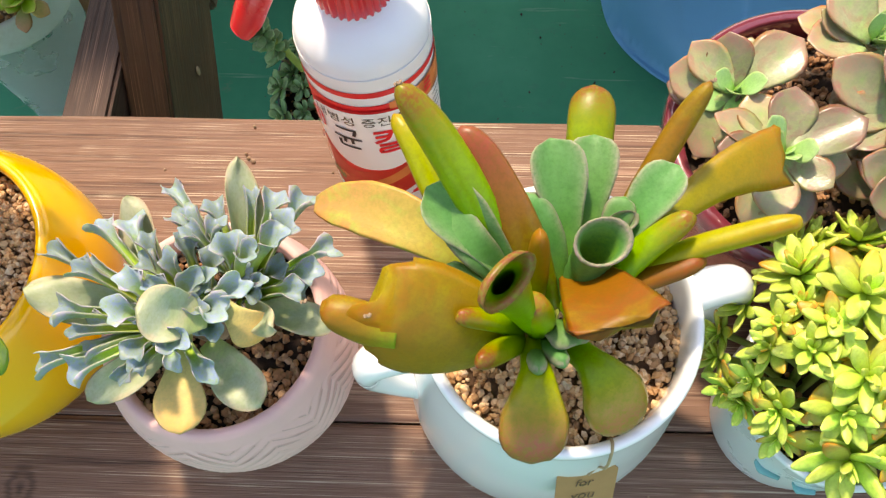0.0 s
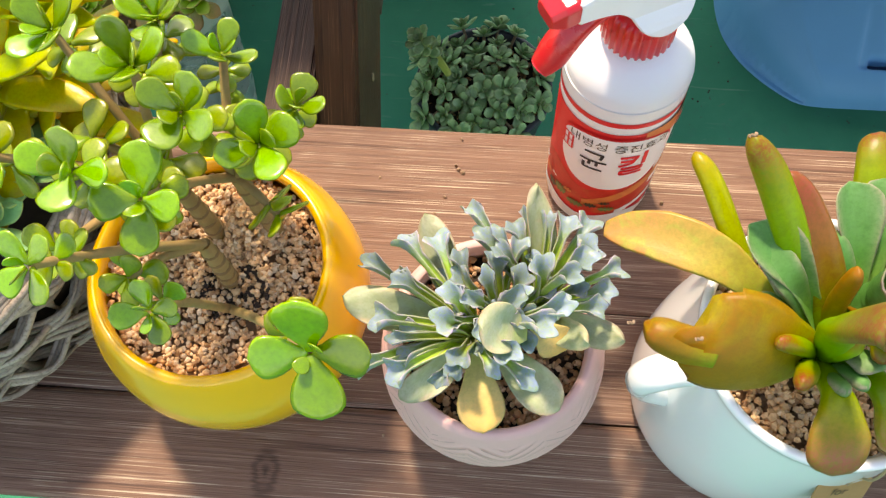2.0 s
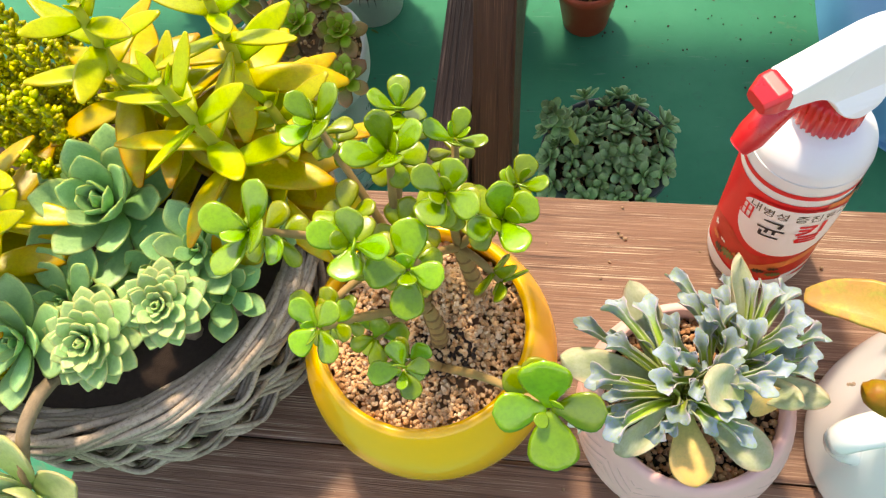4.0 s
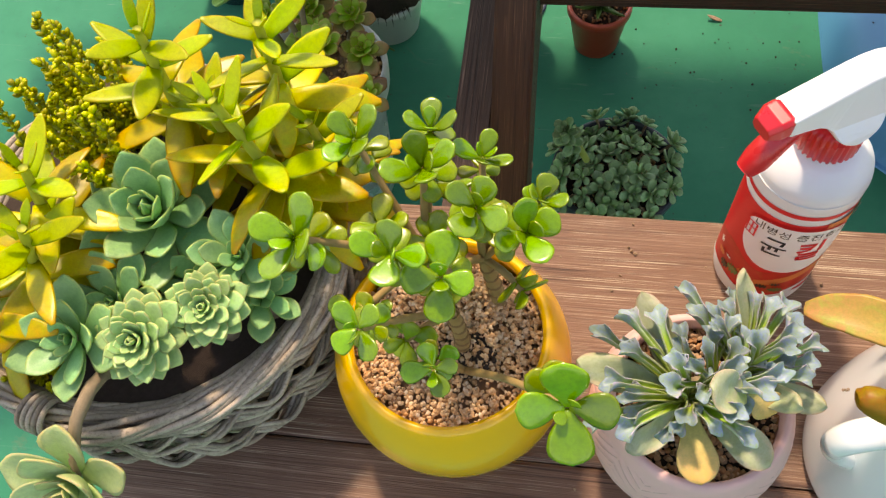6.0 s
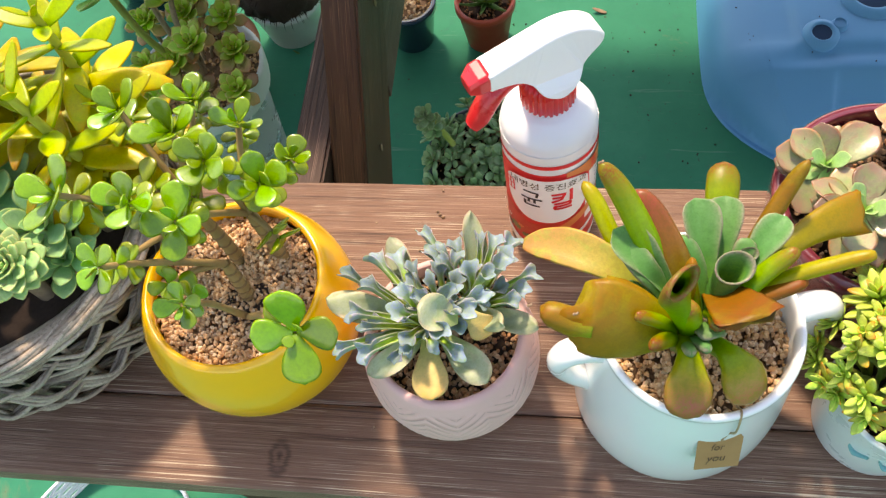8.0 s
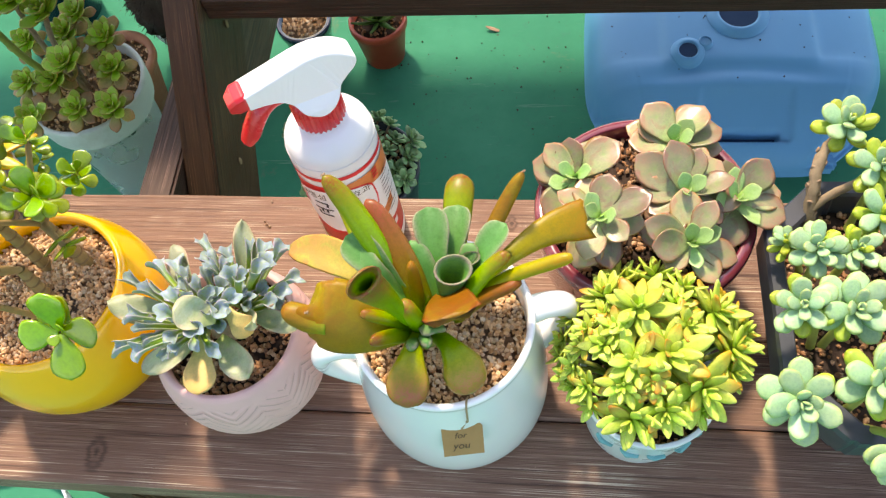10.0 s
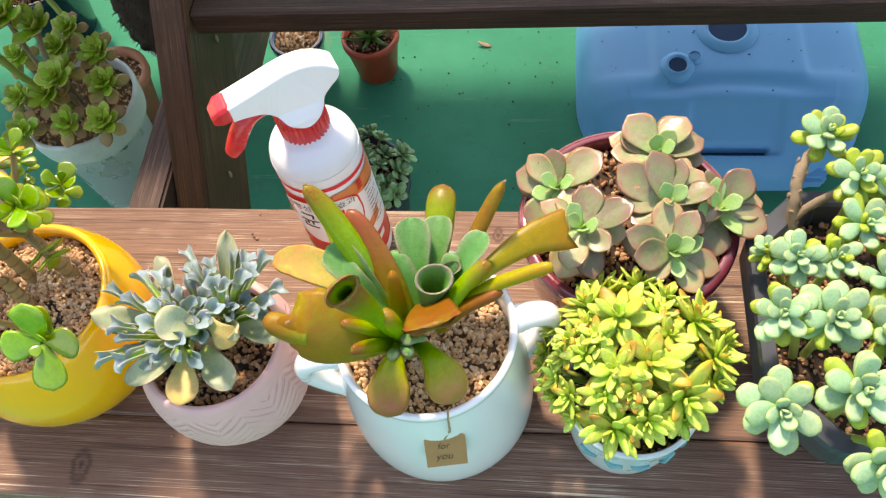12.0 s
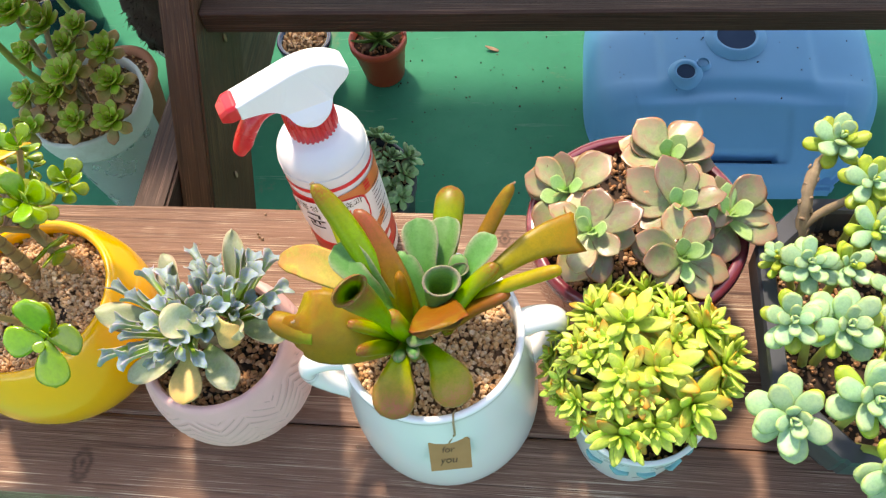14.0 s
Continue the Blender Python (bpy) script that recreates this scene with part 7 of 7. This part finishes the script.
for x, y, z in ((-0.477, 0.5397, 0.2999), (-0.4426, 0.5445, 0.2999), (-0.4065, 0.5069, 0.2914), (-0.3611, 0.5107, 0.2893), (-0.3712, 0.5627, 0.2995), (-0.4273, 0.5743, 0.309), (-0.4619, 0.4944, 0.2915), (-0.4362, 0.6042, 0.318), (-0.3883, 0.6064, 0.3079), (-0.425, 0.629, 0.3272), (-0.4835, 0.5908, 0.3184)):
    stalk = part_of("stem", tube("stem", [(wp[0] * 0.6 + x * 0.4, wp[1] * 0.6 + y * 0.4, GROUND + 0.236), (wp[0] * 0.2 + x * 0.8, wp[1] * 0.2 + y * 0.8, 0.28), (x, y, z)], 0.0024, 8, 6), M["stem"], green_b)
    size, face = rng.uniform(0.74, 0.92), (rng.uniform(-0.15, 0.15), -0.3, 1)
    rosette(stalk, BACK, (x, y, z), face, BACK_RINGS, rng, size, 7)
    rosette(stalk, BACK_RED, (x, y, z - 0.004), face, [(5, 1.15, -6, 0, 0.004)], rng, size, 10)
YOUNG = leaf_meshes("leaf", 3, 0.052, 0.0185, 0.0042, "strap", 0.35, 0.22, M["back_light"], 20, n=8, seg=8)
rosette(green_b, YOUNG, (-0.4708, 0.5446, 0.418), (-0.15, -0.15, 1), [(6, 1.0, 22, 0, 0.003), (5, 0.9, 46, 0.003, 0.002), (4, 0.6, 68, 0.006, 0)], rng, 1.0, 9)
part_of("stem", tube("stem", [(wp[0], wp[1], GROUND + 0.236), (-0.458, 0.548, 0.33), (-0.4708, 0.5446, 0.42)], 0.0045, 12, 7), M["stem_green"], green_b)
for at, s in (((-0.4319, 0.5921, 0.3685), 1.1), ((-0.4025, 0.537, 0.3401), 0.9), ((-0.462, 0.5925, 0.3871), 1.2)):
    part_of("stem", tube("stem", [(wp[0], wp[1], GROUND + 0.236), ((wp[0] + at[0]) / 2, (wp[1] + at[1]) / 2 - 0.01, 0.33), at], 0.0035, 12, 7), M["stem"], green_b)
    rosette(green_b, BACK, at, (-0.1, -0.2, 1), BACK_RINGS, rng, s, 9)

tp = (-0.488, 0.715)
pot_c = simple_pot("flower_pot", "weathered terracotta pot on the floor", tp, 0.036, 0.057, 0.134, M["terracotta"], 0.006, 0.004)
gravel(pot_c, tp, 0.050, GROUND + 0.124, 260, 0.0023, M["grit"], 84)
thin = thing("succulent", "single long green succulent stem", "succulent", (*tp, GROUND + 0.12))
part_of("stem", tube("stem", [(tp[0], tp[1], GROUND + 0.118), (tp[0] - 0.01, tp[1] + 0.01, GROUND + 0.19), (tp[0] - 0.045, tp[1] + 0.03, GROUND + 0.29), (tp[0] - 0.10, tp[1] + 0.02, GROUND + 0.34)], [0.005, 0.0045, 0.004, 0.003], 20, 8), M["stem_green"], thin)
rosette(thin, BACK, (tp[0] - 0.10, tp[1] + 0.02, GROUND + 0.345), (-0.1, -0.2, 1), BACK_RINGS, rng, 1.7, 9)

dp = (-0.430, 0.862)
pot_d = simple_pot("flower_pot", "cloudy pale plastic pot on the floor", dp, 0.046, 0.060, 0.082, M["grey_white"])
clump = thing("root_clump", "dark shaggy fibrous root clump bulging over its pale pot", "root ball", (*dp, GROUND + 0.07))
CLUMP = [(0.030, 0.068), (0.056, 0.078), (0.069, 0.098), (0.074, 0.150), (0.070, 0.21), (0.058, 0.27), (0.030, 0.30), (0.001, 0.305)]
part_of("root_ball", lathe("root_ball", smooth_profile(CLUMP, 4), (*dp, GROUND), 60, lambda a, z, r: 0.004 * math.sin(7 * a + 60 * z) + 0.003 * math.sin(19 * a - 130 * z) if r > 0.01 else 0), M["soil"], clump)
rng2 = random.Random(88)
verts, faces = [], []
for k in range(900):
    a, z = rng2.uniform(0, 6.283), rng2.uniform(0.075, 0.28)
    rad = float(np.interp(z, [q[1] for q in CLUMP], [q[0] for q in CLUMP])) + 0.001
    root = Vector((dp[0] + rad * math.cos(a), dp[1] + rad * math.sin(a), GROUND + z))
    tip = root + Vector((math.cos(a) * 0.010, math.sin(a) * 0.010, rng2.uniform(-0.016, 0.006))) * rng2.uniform(0.4, 1.3)
    wide = Vector((-math.sin(a), math.cos(a), 0)) * 0.0011
    o = len(verts)
    verts += [root - wide, root + wide, root + Vector((0, 0, 0.002)), tip]
    faces += [(o, o + 1, o + 3), (o + 1, o + 2, o + 3), (o + 2, o, o + 3)]
part_of("fringe", mesh_of("fringe", verts, faces), M["soil"], clump, kind="stuff")
np_at = (-0.700, 0.945)
pot_e = simple_pot("flower_pot", "glossy dark blue glazed pot on the floor", np_at, 0.056, 0.072, 0.125, M["navy"])
gravel(pot_e, np_at, 0.066, GROUND + 0.115, 220, 0.0024, M["grit_dark"], 86)
navy_plant = thing("echeveria", "green rosettes filling the dark blue pot", "succulent", (*np_at, GROUND + 0.115))
leafy(navy_plant, (np_at[0], np_at[1], GROUND + 0.140), 0.062, 0.02, 9, BACK, rng2, 1.25)
pot_f = simple_pot("flower_pot", "dark blue glazed pot filled with coarse grit", (-0.225, 0.837), 0.032, 0.042, 0.085, M["navy"])
gravel(pot_f, (-0.225, 0.837), 0.037, GROUND + 0.078, 160, 0.0032, M["grit"], 87)
rp = (-0.104, 0.838)
pot_g = simple_pot("flower_pot", "rust-red plastic nursery pot on the floor", rp, 0.033, 0.044, 0.085, M["red_pot"], 0.003)
gravel(pot_g, rp, 0.040, GROUND + 0.076, 120, 0.0024, M["grit_dark"], 88)
spiky = thing("haworthia", "dark green spiky rosette plant", "succulent", (*rp, GROUND + 0.08))
SPIKES = leaf_meshes("leaf", 3, 0.055, 0.012, 0.005, "spike", 0.5, 0.1, M["spike"], 19, n=6, seg=6)
rosette(spiky, SPIKES, (*rp, GROUND + 0.08), (0, 0, 1), [(7, 1.0, 12, 0, 0.003), (6, 0.95, 36, 0.003, 0.002), (5, 0.8, 60, 0.006, 0)], rng, 1.0, 10)

crate = thing("wire_basket", "white woven plastic basket on the floor under the shelf", "basket", (-0.515, 0.03, GROUND))
for k in range(7):
    z = GROUND + 0.003 + 0.006 * k
    r = 0.075 + 0.0015 * k
    pts = [(-0.515 + r * math.cos(t) * 1.2, 0.045 + r * math.sin(t), z + 0.002 * math.sin(14 * t + (k % 2) * math.pi)) for t in [2 * math.pi * q / 40 for q in range(41)]]
    part_of("strand", tube("strand", pts, 0.0024, 80, 5), M["bottle_white"], crate)
for k in range(20):
    t = 2 * math.pi * k / 20
    part_of("stake", tube("stake", [(-0.515 + 0.075 * 1.2 * math.cos(t), 0.045 + 0.075 * math.sin(t), GROUND + 0.0005), (-0.515 + 0.085 * 1.2 * math.cos(t), 0.045 + 0.085 * math.sin(t), GROUND + 0.042)], 0.002, 3, 5), M["bottle_white"], crate)

# ---- small litter ----
debris((0.085, 0.886, GROUND + 0.001), "dry_leaf", "brown dry leaf scrap on the green floor", 0.024, M["scab"], 80)
debris((-0.416, 0.806, GROUND + 0.001), "dry_leaf", "small dark leaf scrap on the green floor", 0.012, M["spike"], 70)
debris((0.011, 0.533, 0.4835), "fallen_leaf", "green fallen succulent leaf on the upper board", 0.024, M["back_leaf"], -70)
rng = random.Random(91)
bits = [(-0.086, 0.279, 0.0026), (-0.088, 0.282, 0.0022), (-0.083, 0.277, 0.0018), (-0.085, 0.303, 0.0016), (0.053, 0.262, 0.0018), (-0.03, 0.27, 0.0012), (-0.094, 0.258, 0.0014), (-0.10, 0.245, 0.0014), (0.03, 0.095, 0.001), (0.16, 0.075, 0.0011), (-0.12, 0.095, 0.001), (0.12, 0.29, 0.0012), (-0.14, 0.27, 0.0011), (0.32, 0.25, 0.0012), (-0.27, 0.08, 0.001)]
for x, y, s in bits:
    crumb = part_of("crumb", stones_mesh("crumb", [(0, 0, 0)], s, rng), M["scab"], None, Matrix.Translation((x, y, TOP + s * 0.6)))
    tagged(crumb, "dry brown crumb lying on the wooden board", "crumb", "crumbs on the board")
places = [(rng.uniform(-0.1, 0.25), rng.uniform(0.60, 1.0), GROUND + 0.001) for _ in range(70)]
tagged(part_of("floor_grit", stones_mesh("floor_grit", places, 0.0016, rng), M["soil"], None), "scattered specks of soil on the green floor", "grit", kind="stuff")
